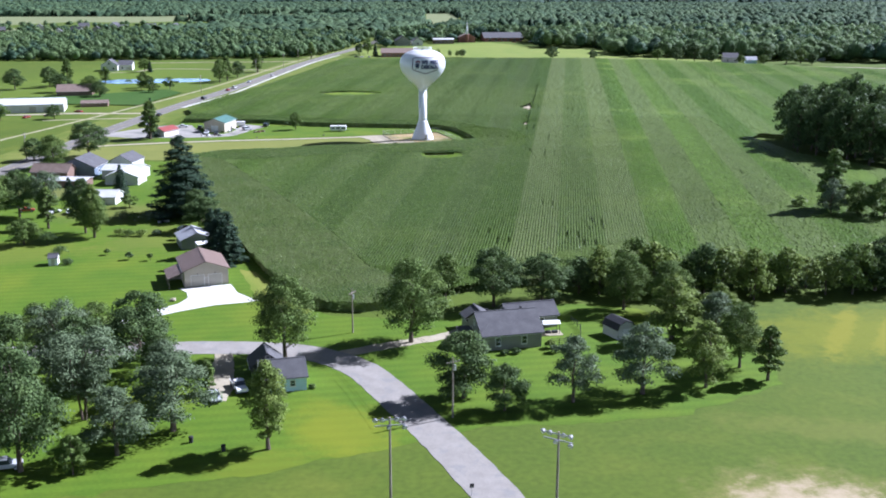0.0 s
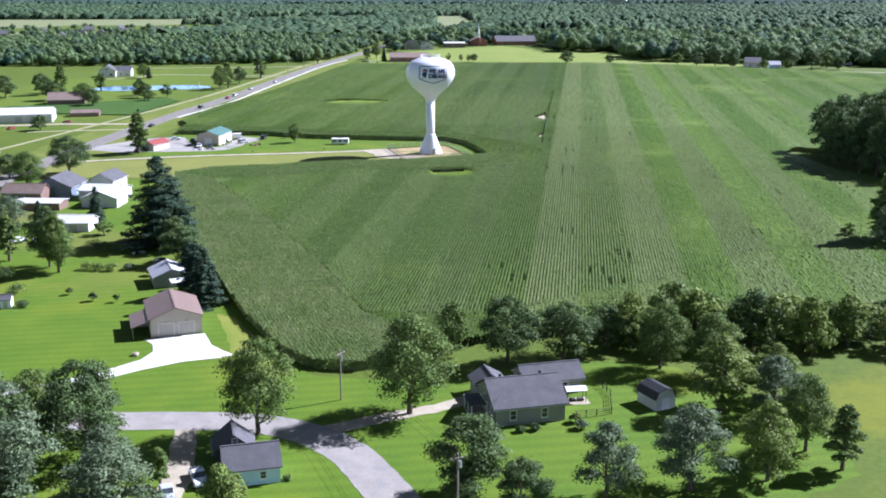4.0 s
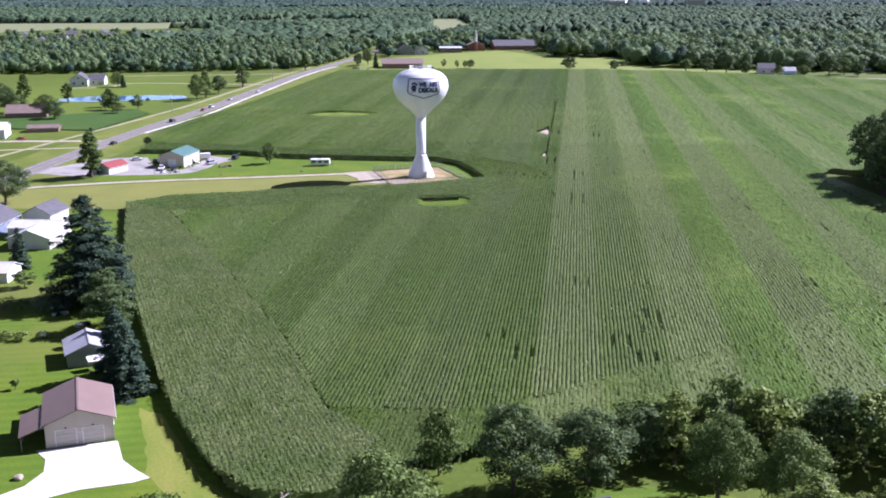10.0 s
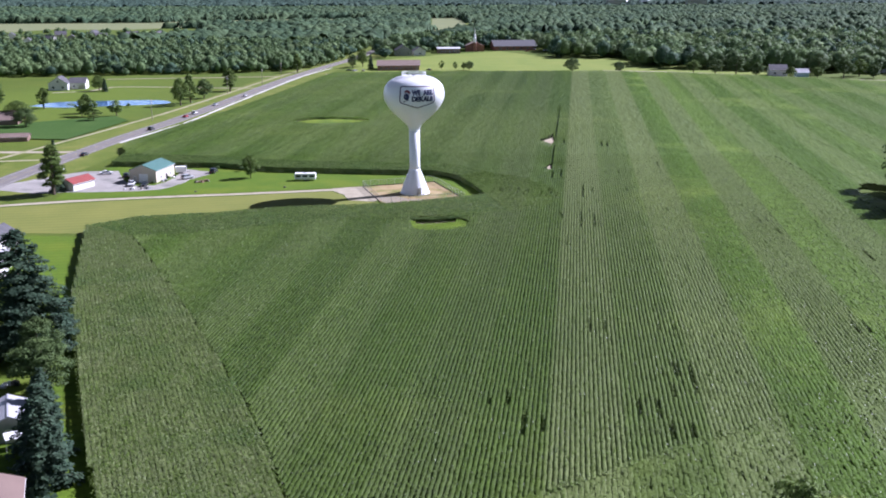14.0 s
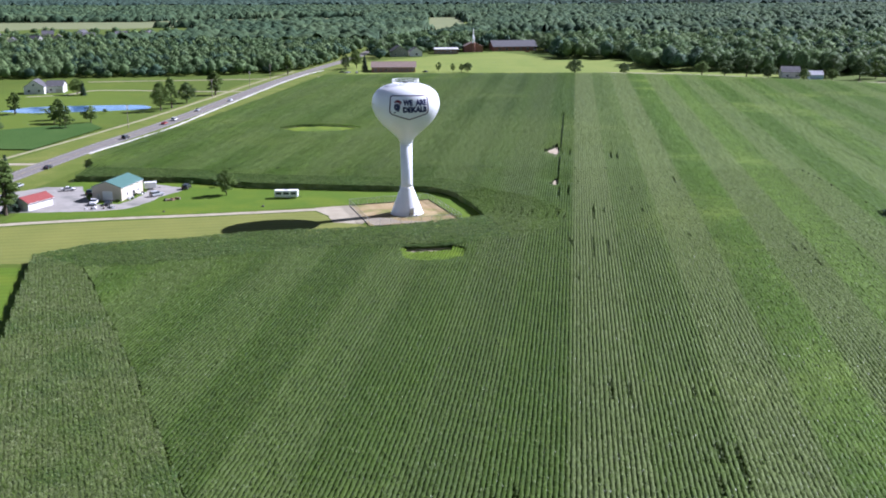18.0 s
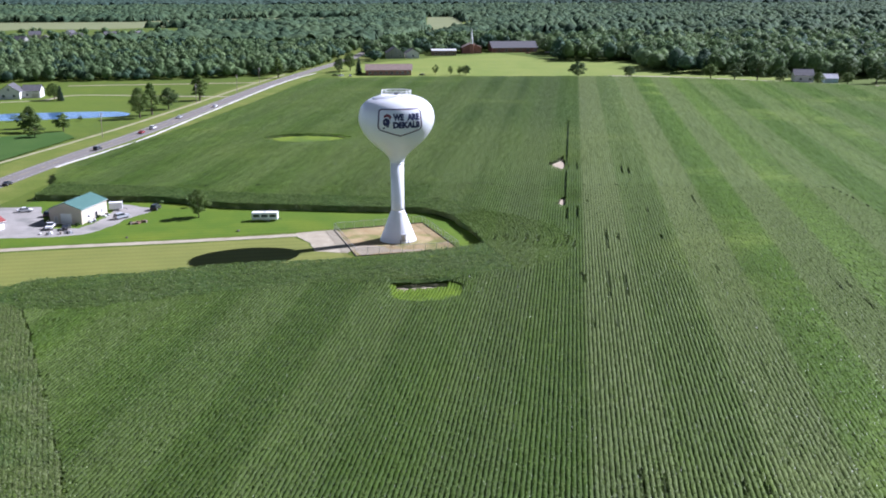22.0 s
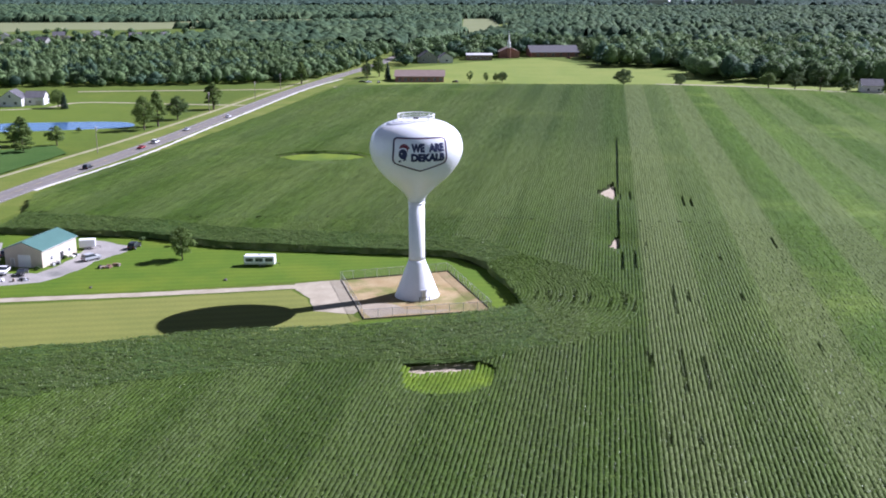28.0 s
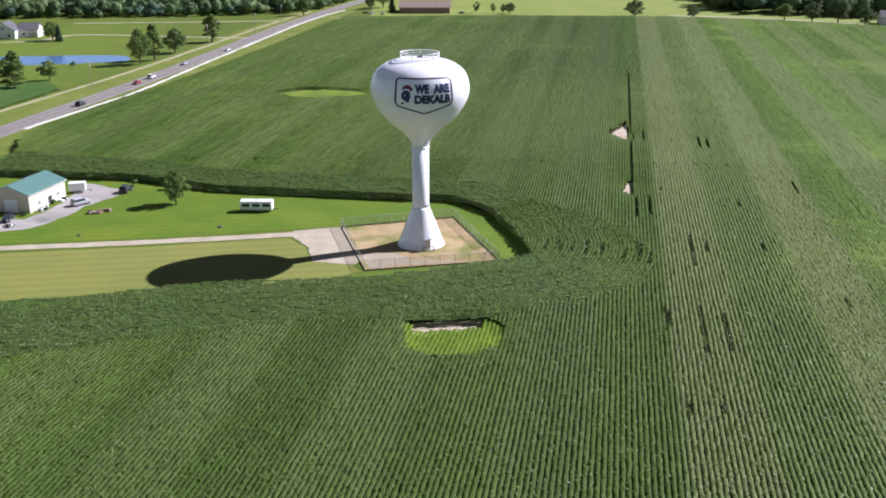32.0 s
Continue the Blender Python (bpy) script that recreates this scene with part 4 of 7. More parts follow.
GAPS = [gap_at(49.4, 37.6, 190, 0.85)]
MISSING = [(76.4, 87.4, 14), (79.2, 87.5, 10), (47.2, 15.5, 19), (50.5, 17.6, 17), (57.1, 39.5, 5), (53.6, -16.9, 20), (57.9, -9.1, 7), (72.5, 24.2, 5), (89.6, 35.5, 13), (69.2, -7.3, 5),
           (47.3, -58.7, 20), (50.7, -57.7, 16), (42, -48.7, 10), (43.2, -48, 8), (39.8, -79.9, 4), (45, -79.8, 4), (75.9, -39, 5), (44.9, -20, 12), (62.6, 99.4, 13), (59.7, 100.8, 11)]
MISSING_SOUTH = [(49, -180.7, 14), (47.4, -173, 7), (38, -189, 6), (41.1, -190.4, 7), (41.4, -198.2, 6), (44.5, -198.3, 5), (45.3, -182.1, 5), (18.4, -196.5, 9), (13.9, -184.9, 3), (21.6, -195.3, 5), (17.2, -184.4, 4),
                 (36, -149.5, 10), (38.7, -148.7, 7), (49.6, -148.5, 5), (52.7, -148.5, 5), (98.8, -56, 7), (101.7, -53.8, 5), (100, -69.5, 8), (113.7, -97.4, 12), (88.2, -151.1, 8), (90.9, -151.1, 8)]
for x, y, ln in MISSING + MISSING_SOUTH:
    GAPS.append(gap_at(x, y, ln, 0.8))
main_corn = corn_field("corn_field", CORN_MAIN, ROWS_TURN, "corn", "tall green corn standing in straight rows", blades=150000, blade_poly=[(-85, -226), (125, -226), (125, 40), (-85, 40)], holes=BARE + [YELLOW, GREENSPOT], step=0.9, clip=lambda x, y: inside(NEAR_MAIN, x, y), gaps=GAPS)
corn_field("corn_field", CORN_MAIN, ROWS_TURN, "corn", "tall green corn in straight rows beyond the tower", holes=BARE + [YELLOW, GREENSPOT], step=3.0, clip=lambda x, y: ~inside(FAR_MAIN, x, y), gaps=GAPS, relief=0.14, plain=True, uneven=0.01)
def flower(field, poly, turn, share, along, loose, holes=()):
    V, F = tassels(grown(poly), turn, ROW, along, RNG, list(holes), 2.05, share, loose)
    t = quads_object("tassels", V, F, M["tassel"])
    t.parent = field
    tagged(t, "pale feathery corn tassels", kind="stuff")


flower(main_corn, CORN_MAIN, ROWS_TURN, flower_share, 0.3, 0.07, BARE + [YELLOW, GREENSPOT])
left_corn = corn_field("corn_headland", CORN_LEFT, radians(-19.5), "cornedge", "pale green headland corn in rows along the field edge", step=0.9, relief=0.03, uneven=0.03, blades=200000,
           gaps=[(GR.uniform(-250, 0), GR.uniform(-110, 20), GR.uniform(2, 7), 0.7) for i in range(45)])
flower(left_corn, CORN_LEFT, radians(-19.5), lambda x, y: 0.75 + 1.1 * soft(x, y, 9, 4), 0.15, 0.2)
near_corn = corn_field("corn_headland", CORN_NEAR, radians(75.7), "cornend", "green headland corn in rows beside the mown strip", step=0.9, relief=0.06, uneven=0.05, blades=40000)
flower(near_corn, CORN_NEAR, radians(75.7), lambda x, y: 0.25 + 0.5 * soft(x, y, 9, 6), 0.35, 0.15)
corn_field("corn_headland", CORN_FAR, radians(98.8), "cornend", "green headland corn in rows behind the lawn", step=0.9, relief=0.06, uneven=0.05, blades=40000)
X, Y, A = bend_rows((1.5, -1.0), 14, 80, -62, 66, ROW, 0.9)
BEND_LOW = np.ones(X.shape)
# open wheel tracks between the turning rows
for i, r in enumerate((24.5, 27.3, 30.1, 32.8, 35.6, 40.5, 43.2, 46.0)):
    wide = np.abs(np.hypot(X - 1.5, Y + 1.0) - r) < 0.55
    BEND_LOW[wide & (np.degrees(A) > -16 - 0.6 * i) & (np.degrees(A) < 1 - (i % 3) * 3 - 0.6 * i)] = 0.62
V, F = ridges(X, Y, inside(grown(CORN_BEND), X, Y), (0, 0), (np.cos(A), np.sin(A)), ROW, RNG, 2.05, 0.055, BEND_LOW, False, 0.045)
bend_corn = tagged(quads_object("corn_headland", V, F, M["corn"]), "headland corn in rows curving round the tower lot", "corn", kind="stuff")
V, F = leaf_blades(CORN_BEND, 0, 0.01, 7000, RNG, (), 2.05)
bend_leaves = quads_object("leaves", V, F, M["cornblade"])
bend_leaves.parent = bend_corn
tagged(bend_leaves, kind="stuff")
corn_field("corn_headland", CORN_END, ROWS_TURN, "corn", "uneven weedy corn at the field end", step=0.9, height=2.0, relief=0.03, uneven=0.05, blades=60000)
corn_field("low_corn", GREENSPOT[:3] + [(15.4, -50.5), (-0.4, -51)], ROWS_TURN, "weedsbright", "stunted bright green corn before a bare strip", holes=BARE, height=1.55, relief=0.12)
corn_field("low_corn", [(-0.4, -51), (15.4, -50.5)] + GREENSPOT[3:], ROWS_TURN, "weedsbright", "bright green corn somewhat lower than the field", height=1.88, relief=0.08)
corn_side([p for p in CORN_LEFT if p[0] < -70 and p[1] > -70][-1:] + CORN_LEFT[6:], 1.95, "cornedge", "leafy outer edge of the corn beside the lawn")
corn_side(CORN_FAR[:6], 1.95, "cornedge", "leafy edge of the corn behind the lawn")
corn_side([CORN_BEND[-3], CORN_BEND[-2], CORN_BEND[-1], CORN_BEND[0]], 1.95, "cornedge", "leafy edge of the corn beside the fenced lot")
corn_side([(0.4, -43.0), (6, -41.8), (12.4, -41.0)], 1.95, "cornedge", "leafy edge of the corn behind the bare strip")
corn_side(YELLOW[:5], 1.5, "cornedge", "edge of the corn behind the weedy spot")
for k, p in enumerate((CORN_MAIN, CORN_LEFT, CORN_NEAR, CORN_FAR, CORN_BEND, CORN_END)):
    patch("field_soil", p, 0.016 + 0.002 * k, M["cornsoil"], "soil under the corn, furrow shade put into its dark colour", "soil")
for p in BARE:
    patch("bare_spot", p, 0.05, M["sand"], "bare sandy spot in the corn", "bare ground", ragged=0.3)
patch("yellow_spot", YELLOW, 0.85, M["yellowweed"], "low yellow-green weeds in a wet spot of the corn", "weeds", ragged=0.8)
corn_side([(-62.5, 180.5), (-55, 187.6), (-45.4, 190.6), (-34, 188.6), (-25, 181.6)], 1.95, "corn", "leafy edge of the corn behind the weedy spot")

# ---- water tower ----
TANK = [(1.75, 21.2), (1.95, 21.9), (2.4, 22.7), (3.3, 23.7), (4.6, 24.9), (6.0, 26.1), (7.3, 27.4), (8.4, 28.8), (9.2, 30.1), (9.75, 31.5), (9.95, 32.7), (9.85, 34.1), (9.3, 35.8), (8.2, 37.1), (6.6, 38.1), (4.6, 38.75), (2.4, 39.0), (0.02, 39.05)]


def fine_profile(prof, k=4):
    line = []
    P = [Vector((r, z, 0)) for r, z in prof]
    P = [P[0] * 2 - P[1]] + P + [P[-1] * 2 - P[-2]]
    for a, b, c, d in zip(P, P[1:], P[2:], P[3:]):
        for i in range(k):
            t = i / k
            line.append(0.5 * ((2 * b) + (c - a) * t + (2 * a - 5 * b + 4 * c - d) * t * t + (3 * b - a - 3 * c + d) * t ** 3))
    return [(max(0.02, p.x), p.y) for p in line] + [prof[-1]]


TANK_FINE = fine_profile(TANK)


def tank_radius(z):
    lower = [p for p in TANK_FINE if p[1] <= 39.1]
    return float(np.interp(z, [p[1] for p in lower], [p[0] for p in lower]))


def wrap(me, z0, facing):
    """Bends a flat lettering mesh (x across, y up, z thickness) on to the tank round the height z0."""
    for v in me.vertices:
        x, y, lift = v.co
        z = z0 + y * 0.93
        r = tank_radius(z) + 0.03 + lift
        a = facing + x / 10.0
        v.co = (r * math.cos(a), r * math.sin(a), z)
    me.update()


def lettering(word, size, x, y, bold=0.02):
    cu = bpy.data.curves.new("lettering", "FONT")
    cu.body, cu.size, cu.offset, cu.resolution_u = word, size, bold, 3
    cu.align_x = "LEFT"
    ob = new("lettering", cu)
    me = bpy.data.meshes.new_from_object(ob.evaluated_get(bpy.context.evaluated_depsgraph_get()))
    bpy.data.objects.remove(ob)
    xs, ys = [v.co.x for v in me.vertices], [v.co.y for v in me.vertices]
    return me, (min(xs), max(xs), min(ys), max(ys))


def fit_word(word, x0, x1, y0, y1, mat, parent, z0, facing, lift, bold=0.12):
    me, (a, b, c, d) = lettering(word, 1.6, 0, 0, bold)
    for v in me.vertices:
        v.co = (x0 + (v.co.x - a) / (b - a) * (x1 - x0), y0 + (v.co.y - c) / (d - c) * (y1 - y0), lift)
    bm = B()
    bm.from_mesh(me)
    bmesh.ops.triangulate(bm, faces=bm.faces)
    bmesh.ops.subdivide_edges(bm, edges=[e for e in bm.edges if e.calc_length() > 0.5], cuts=2)
    bm.to_mesh(me)
    bm.free()
    wrap(me, z0, facing)
    me.materials.clear()
    me.materials.append(mat)
    ob = new("word", me)
    ob.parent = parent
    tagged(ob, "dark blue block letters reading " + word)


def strip_path(pts, width, lift, closed=True):
    """A flat outline of even width along pts, as a bmesh of short quads."""
    bm = B()
    n = len(pts)
    rows = []
    for i, p in enumerate(pts):
        a, b, c = Vector(pts[i - 1]), Vector(p), Vector(pts[(i + 1) % n])
        d1, d2 = (b - a).normalized(), (c - b).normalized()
        t = (d1 + d2).normalized()
        nn = Vector((-t.y, t.x)) * (width / 2 / max(0.3, t.dot(d1)))
        rows.append((b + nn, b - nn))
    K = 12
    for i in range(n):
        (p0, q0), (p1, q1) = rows[i], rows[(i + 1) % n]
        for k in range(K):
            s, t = k / K, (k + 1) / K
            bm.faces.new([bm.verts.new((*v, lift)) for v in (p0.lerp(p1, s), q0.lerp(q1, s), q0.lerp(q1, t), p0.lerp(p1, t))])
    return bm


def water_tower():
    t = thing("water_tower", (0, 0.6, 0.03), 0, "tall white water tower with a bulbous tank and flared foot", "water tower")
    foot = [(4.95, 0), (4.95, 0.25), (4.8, 0.4), (4.25, 1.9), (3.3, 4.4), (2.45, 6.6), (2.0, 7.7), (1.82, 8.3)]
    part("foot", lathe(B(), foot), M["towerpaint"], t, "flared conical white base", True)
    part("stem", lathe(B(), [(1.8, 8.3), (1.74, 9.2), (1.74, 21.2)]), M["towerpaint"], t, "slim white shaft", True)
    for z in (20.9,):
        part("weld_ring", lathe(B(), [(1.75, z - 0.12), (1.86, z - 0.1), (1.86, z + 0.1), (1.75, z + 0.12)]), M["towerpaint"], t)
    tank = part("tank", lathe(B(), TANK_FINE, 72), M["towerpaint"], t, "white painted spheroid tank", True)
    # railing on the roof
    rail = new("railing"); rail.parent = t
    tagged(rail, "white steel roof railing")
    for z, r in ((40.05, 0.07), (39.55, 0.05), (39.0, 0.05)):
        bm = B()
        n = 40
        loops = [[bm.verts.new(((3.9 + u) * math.cos(2 * math.pi * i / n), (3.9 + u) * math.sin(2 * math.pi * i / n), z + w)) for u, w in ((-r, -r), (r, -r), (r, r), (-r, r))] for i in range(n)]
        for i in range(n):
            for k in range(4):
                bm.faces.new((loops[i][k], loops[i][(k + 1) % 4], loops[(i + 1) % n][(k + 1) % 4], loops[(i + 1) % n][k]))
        bmesh.ops.recalc_face_normals(bm, faces=bm.faces)
        part("rail", bm, M["whitepaint"], rail)
    for i in range(16):
        a = 2 * math.pi * i / 16
        part("post", tube(B(), (3.9 * math.cos(a), 3.9 * math.sin(a), 38.7), (3.9 * math.cos(a), 3.9 * math.sin(a), 40.05), 0.05, n=6), M["whitepaint"], rail)
    part("hatch", lathe(B(), [(0.55, 38.9), (0.55, 39.4), (0.6, 39.4), (0.6, 39.5), (0.05, 39.55)], 16), M["black"], t, "dark roof vent")
    part("beacon", tube(B(), (0.9, 0.4, 38.9), (0.9, 0.4, 40.6), 0.05, n=8), M["steel"], t, "thin mast with a small lamp")
    # entrance
    a = radians(-70)
    d = new("door"); d.parent = t
    d.matrix_local = pose(4.5 * math.cos(a), 4.5 * math.sin(a), 0.3, 0, 0, -70 + 90)
    tagged(d, "grey steel door with a frame")
    part("leaf", boxed(-0.5, -0.35, 0, 0.5, 0.3, 2.1, bevel=0.02), M["steel"], d)
    part("canopy", boxed(-0.75, -0.6, 2.15, 0.75, 0.3, 2.25), M["steel"], d)
    for x in (-1.1, 1.1):
        part("bollard", tube(B(), (x, -0.9, -0.3), (x, -0.9, 0.9), 0.09), M["black"], d)
    part("handrail", tube(B(), (-1.1, -0.9, 0.75), (1.1, -0.9, 0.75), 0.05), M["black"], d)
    # sign on the tank
    f, z0 = radians(-82.5), 33.2
    sign = new("sign"); sign.parent = t
    tagged(sign, "navy and maroon five-sided lettered sign on the tank")
    outline = [(-6.0, 2.9), (-5.5, 3.28), (5.5, 3.28), (6.0, 2.9), (5.8, 0.6), (6.05, -1.7), (5.6, -2.4), (0, -4.1), (-5.6, -2.4), (-6.05, -1.7), (-5.8, 0.6)]
    for nm, w, k, mt, lift in (("border", 0.3, 1.0, "navy", 0.01), ("inner_border", 0.1, 0.965, "maroon", 0.014)):
        bm = strip_path([(x * k, y * k) for x, y in outline], w, lift)
        me = bpy.data.meshes.new(nm)
        bm.to_mesh(me); bm.free()
        wrap(me, z0, f)
        me.materials.append(M[mt])
        ob = new(nm, me); ob.parent = sign
    fit_word("WE", -1.95, 0.9, 0.25, 2.15, M["navy"], sign, z0, f, 0.01)
    fit_word("ARE", 1.7, 5.25, 0.25, 2.15, M["navy"], sign, z0, f, 0.01)
    fit_word("DEKALB", -1.95, 5.4, -1.85, 0.02, M["navy"], sign, z0, f, 0.01)
    # plain badge beside the words: a disc with a bar under it and a streak above
    for nm, pts, mt in (("badge", [(-3.65 + 0.95 * math.cos(i * math.pi / 8), -0.15 + 1.15 * math.sin(i * math.pi / 8)) for i in range(16)], "navy"),
                        ("badge_streak", [(-4.55, 0.95), (-4.3, 1.7), (-3.6, 2.1), (-2.9, 1.95), (-2.15, 1.2), (-2.55, 0.95), (-2.7, 0.35), (-3.0, 1.15), (-3.7, 1.25)], "maroon"),
                        ("badge_bar", [(-4.75, -1.75), (-4.6, -2.1), (-2.9, -1.4), (-3.05, -1.05)], "navy")):
        bm = B()
        bm.faces.new([bm.verts.new((x, y, 0.01)) for x, y in pts])
        bmesh.ops.triangulate(bm, faces=bm.faces)
        me = bpy.data.meshes.new(nm)
        bm.to_mesh(me); bm.free()
        wrap(me, z0, f)
        me.materials.append(M[mt])
        ob = new(nm, me); ob.parent = sign


water_tower()


def chain_link():
    """Wire mesh: mostly open, seen as a thin grey veil."""
    m = bpy.data.materials.new("wire_mesh")
    m.use_nodes = True
    n, l = m.node_tree.nodes, m.node_tree.links
    tr = n.new("ShaderNodeBsdfTransparent")
    mx = n.new("ShaderNodeMixShader")
    mx.inputs[0].default_value = 0.2
    l.new(tr.outputs[0], mx.inputs[1]); l.new(n["Principled BSDF"].outputs[0], mx.inputs[2])
    n["Principled BSDF"].inputs["Base Color"].default_value = (0.45, 0.46, 0.46, 1)
    n["Principled BSDF"].inputs["Roughness"].default_value = 0.5
    l.new(mx.outputs[0], n["Material Output"].inputs["Surface"])
    return m


M["wire"] = chain_link()


def wire_fence(name, corners, h, label, gap=None, mat="steel", closed=True, spacing=3.0):
    t = thing(name, (*corners[0], 0.03), 0, label, "fence")
    o = Vector((*corners[0], 0))
    runs = list(zip(corners, corners[1:] + corners[:1])) if closed else list(zip(corners, corners[1:]))
    for p, q in runs:
        p, q = Vector((*p, 0)) - o, Vector((*q, 0)) - o
        n = max(1, round((q - p).length / spacing))
        for i in range(n):
            a, b = p.lerp(q, i / n), p.lerp(q, (i + 1) / n)
            part("post", tube(B(), (a.x, a.y, -0.2), (a.x, a.y, h + 0.05), 0.05, n=6), M[mat], t)
            part("top_rail", tube(B(), (a.x, a.y, h), (b.x, b.y, h), 0.035, n=6), M[mat], t)
            part("bottom_rail", tube(B(), (a.x, a.y, 0.1), (b.x, b.y, 0.1), 0.1, n=6), M["black"], t)
            me = mesh("mesh_panel", [(a.x, a.y, 0.1), (b.x, b.y, 0.1), (b.x, b.y, h), (a.x, a.y, h)], [(0, 1, 2, 3)], M["wire"])
            ob = new("mesh_panel", me); ob.parent = t
        if not closed:
            part("post", tube(B(), (q.x, q.y, -0.2), (q.x, q.y, h + 0.05), 0.05, n=6), M[mat], t)


wire_fence("chain_link_fence", [(-18.2, 12.2), (6.5, 20.4), (16.1, -10.1), (-10.3, -16.5)], 2.1, "grey chain-link fence round the tower lot")

# ---- trees ----
def leaf_cloud(rng, lobes, count, size, flat=0.75):
    """Leaf sprays on and within a set of lobes (x, y, z, radius): count quads in all, of uneven size and tilt."""
    L = np.array(lobes)
    w = L[:, 3] ** 2
    pick = rng.choice(len(L), count, p=w / w.sum())
    d = rng.normal(size=(count, 3))
    d /= np.linalg.norm(d, axis=1, keepdims=True)
    d[:, 2] = np.where(d[:, 2] < -0.35, -d[:, 2], d[:, 2])
    r = L[pick, 3] * (1 - 0.45 * rng.random(count) ** 2.2) * (1 + 0.17 * rng.normal(size=count))
    c = L[pick, :3] + d * r[:, None] * np.array([1, 1, flat])
    nrm = d * 1.0 + rng.normal(size=(count, 3)) * 0.42 + np.array([0, 0, 0.2])
    nrm /= np.linalg.norm(nrm, axis=1, keepdims=True)
    t = np.cross(nrm, rng.normal(size=(count, 3)))
    t /= np.linalg.norm(t, axis=1, keepdims=True) + 1e-9
    b = np.cross(nrm, t)
    s = size * rng.uniform(0.55, 1.3, count)[:, None]
    k = rng.uniform(0.45, 0.9, count)[:, None]
    droop = nrm * s * rng.uniform(-0.35, 0.1, count)[:, None]
    V = np.stack([c - t * s, c - b * s * k, c + t * s + droop, c + b * s * k], 1).reshape(-1, 3)
    return V, np.arange(count * 4).reshape(-1, 4)


def limb(bm, p, q, r0, r1, rng, n=6, bend=0.12):
    """A tapered branch of three pieces with a slight bend."""
    p, q = Vector(p), Vector(q)
    ln = (q - p).length
    pts = [p] + [p.lerp(q, k / 3) + Vector(rng.normal(size=3)) * ln * bend * 0.3 for k in (1, 2)] + [q]
    for i in range(3):
        tube(bm, pts[i], pts[i + 1], r0 + (r1 - r0) * i / 3, r0 + (r1 - r0) * (i + 1) / 3, n)


def broadleaf(name, seed, mat, height=15.0, width=13.0, bare=0.18, lobes=26, leaves=5200, size=0.34, shape="round", stems=1, label="", lean=0.0):
    """A tree at the origin: trunk, limbs and a crown of leaf sprays gathered in uneven lobes."""
    rng = np.random.default_rng(seed)
    t = thing(name, (0, 0, 0), 0, label, "tree")
    bm = B()
    z0 = bare * height
    L = []
    R = width / 2
    for i in range(lobes):
        h = (i + 0.5) / lobes
        h = h ** 0.85
        prof = {"round": math.sin(math.pi * min(1, 0.13 + 0.87 * h)) ** 0.55, "cone": (1 - h) ** 0.75 * 1.05 + 0.06, "egg": math.sin(math.pi * (h * 0.9 + 0.1)) ** 0.7 * (1.12 - 0.35 * h),
                "vase": (0.45 + 0.75 * h) * (1 - max(0, h - 0.7) * 1.6)}[shape]
        a = i * 2.399 + rng.uniform(-0.5, 0.5)
        rad = R * prof * math.sqrt(rng.uniform(0.12, 1.0)) * 0.85
        lr = R * rng.uniform(0.2, 0.38) * (0.65 + 0.45 * prof)
        L.append((rad * math.cos(a), rad * math.sin(a), z0 + (height - z0 - lr * 0.6) * (0.08 + 0.92 * h), lr))
    tr = 0.022 * height * (0.8 if stems > 1 else 1)
    for k in range(stems):
        a = 2 * math.pi * k / stems + 0.4
        sx, sy = ((0.25 * math.cos(a), 0.25 * math.sin(a)) if stems > 1 else (0, 0))
        ex, ey = ((0.2 * R * math.cos(a), 0.2 * R * math.sin(a)) if stems > 1 else (lean, 0))
        limb(bm, (sx, sy, -0.3), (sx + (ex - sx) * 0.4, sy + (ey - sy) * 0.4, z0 + 0.1 * height), tr / math.sqrt(stems) * 1.25, tr / math.sqrt(stems) * 0.85, rng, 8, 0.04)
        limb(bm, (sx + (ex - sx) * 0.4, sy + (ey - sy) * 0.4, z0 + 0.1 * height), (ex, ey, height * 0.86), tr / math.sqrt(stems) * 0.8, 0.05, rng, 6)
    part("trunk", bm, M["bark"], t)
    for i, (x, y, z, r) in enumerate(L):
        if i % 3 == 0:
            zb = max(z0 * 0.95, z - 0.3 * height * rng.uniform(0.5, 1.0))
            bm = B()
            limb(bm, (0, 0, zb), (x * 0.85, y * 0.85, z), tr * 0.34, 0.04, rng, 5)
            part("limb", bm, M["bark"], t)
    V, F = leaf_cloud(rng, L, leaves, size)
    ob = quads_object("crown", V, F, M[mat])
    ob.parent = t
    return t


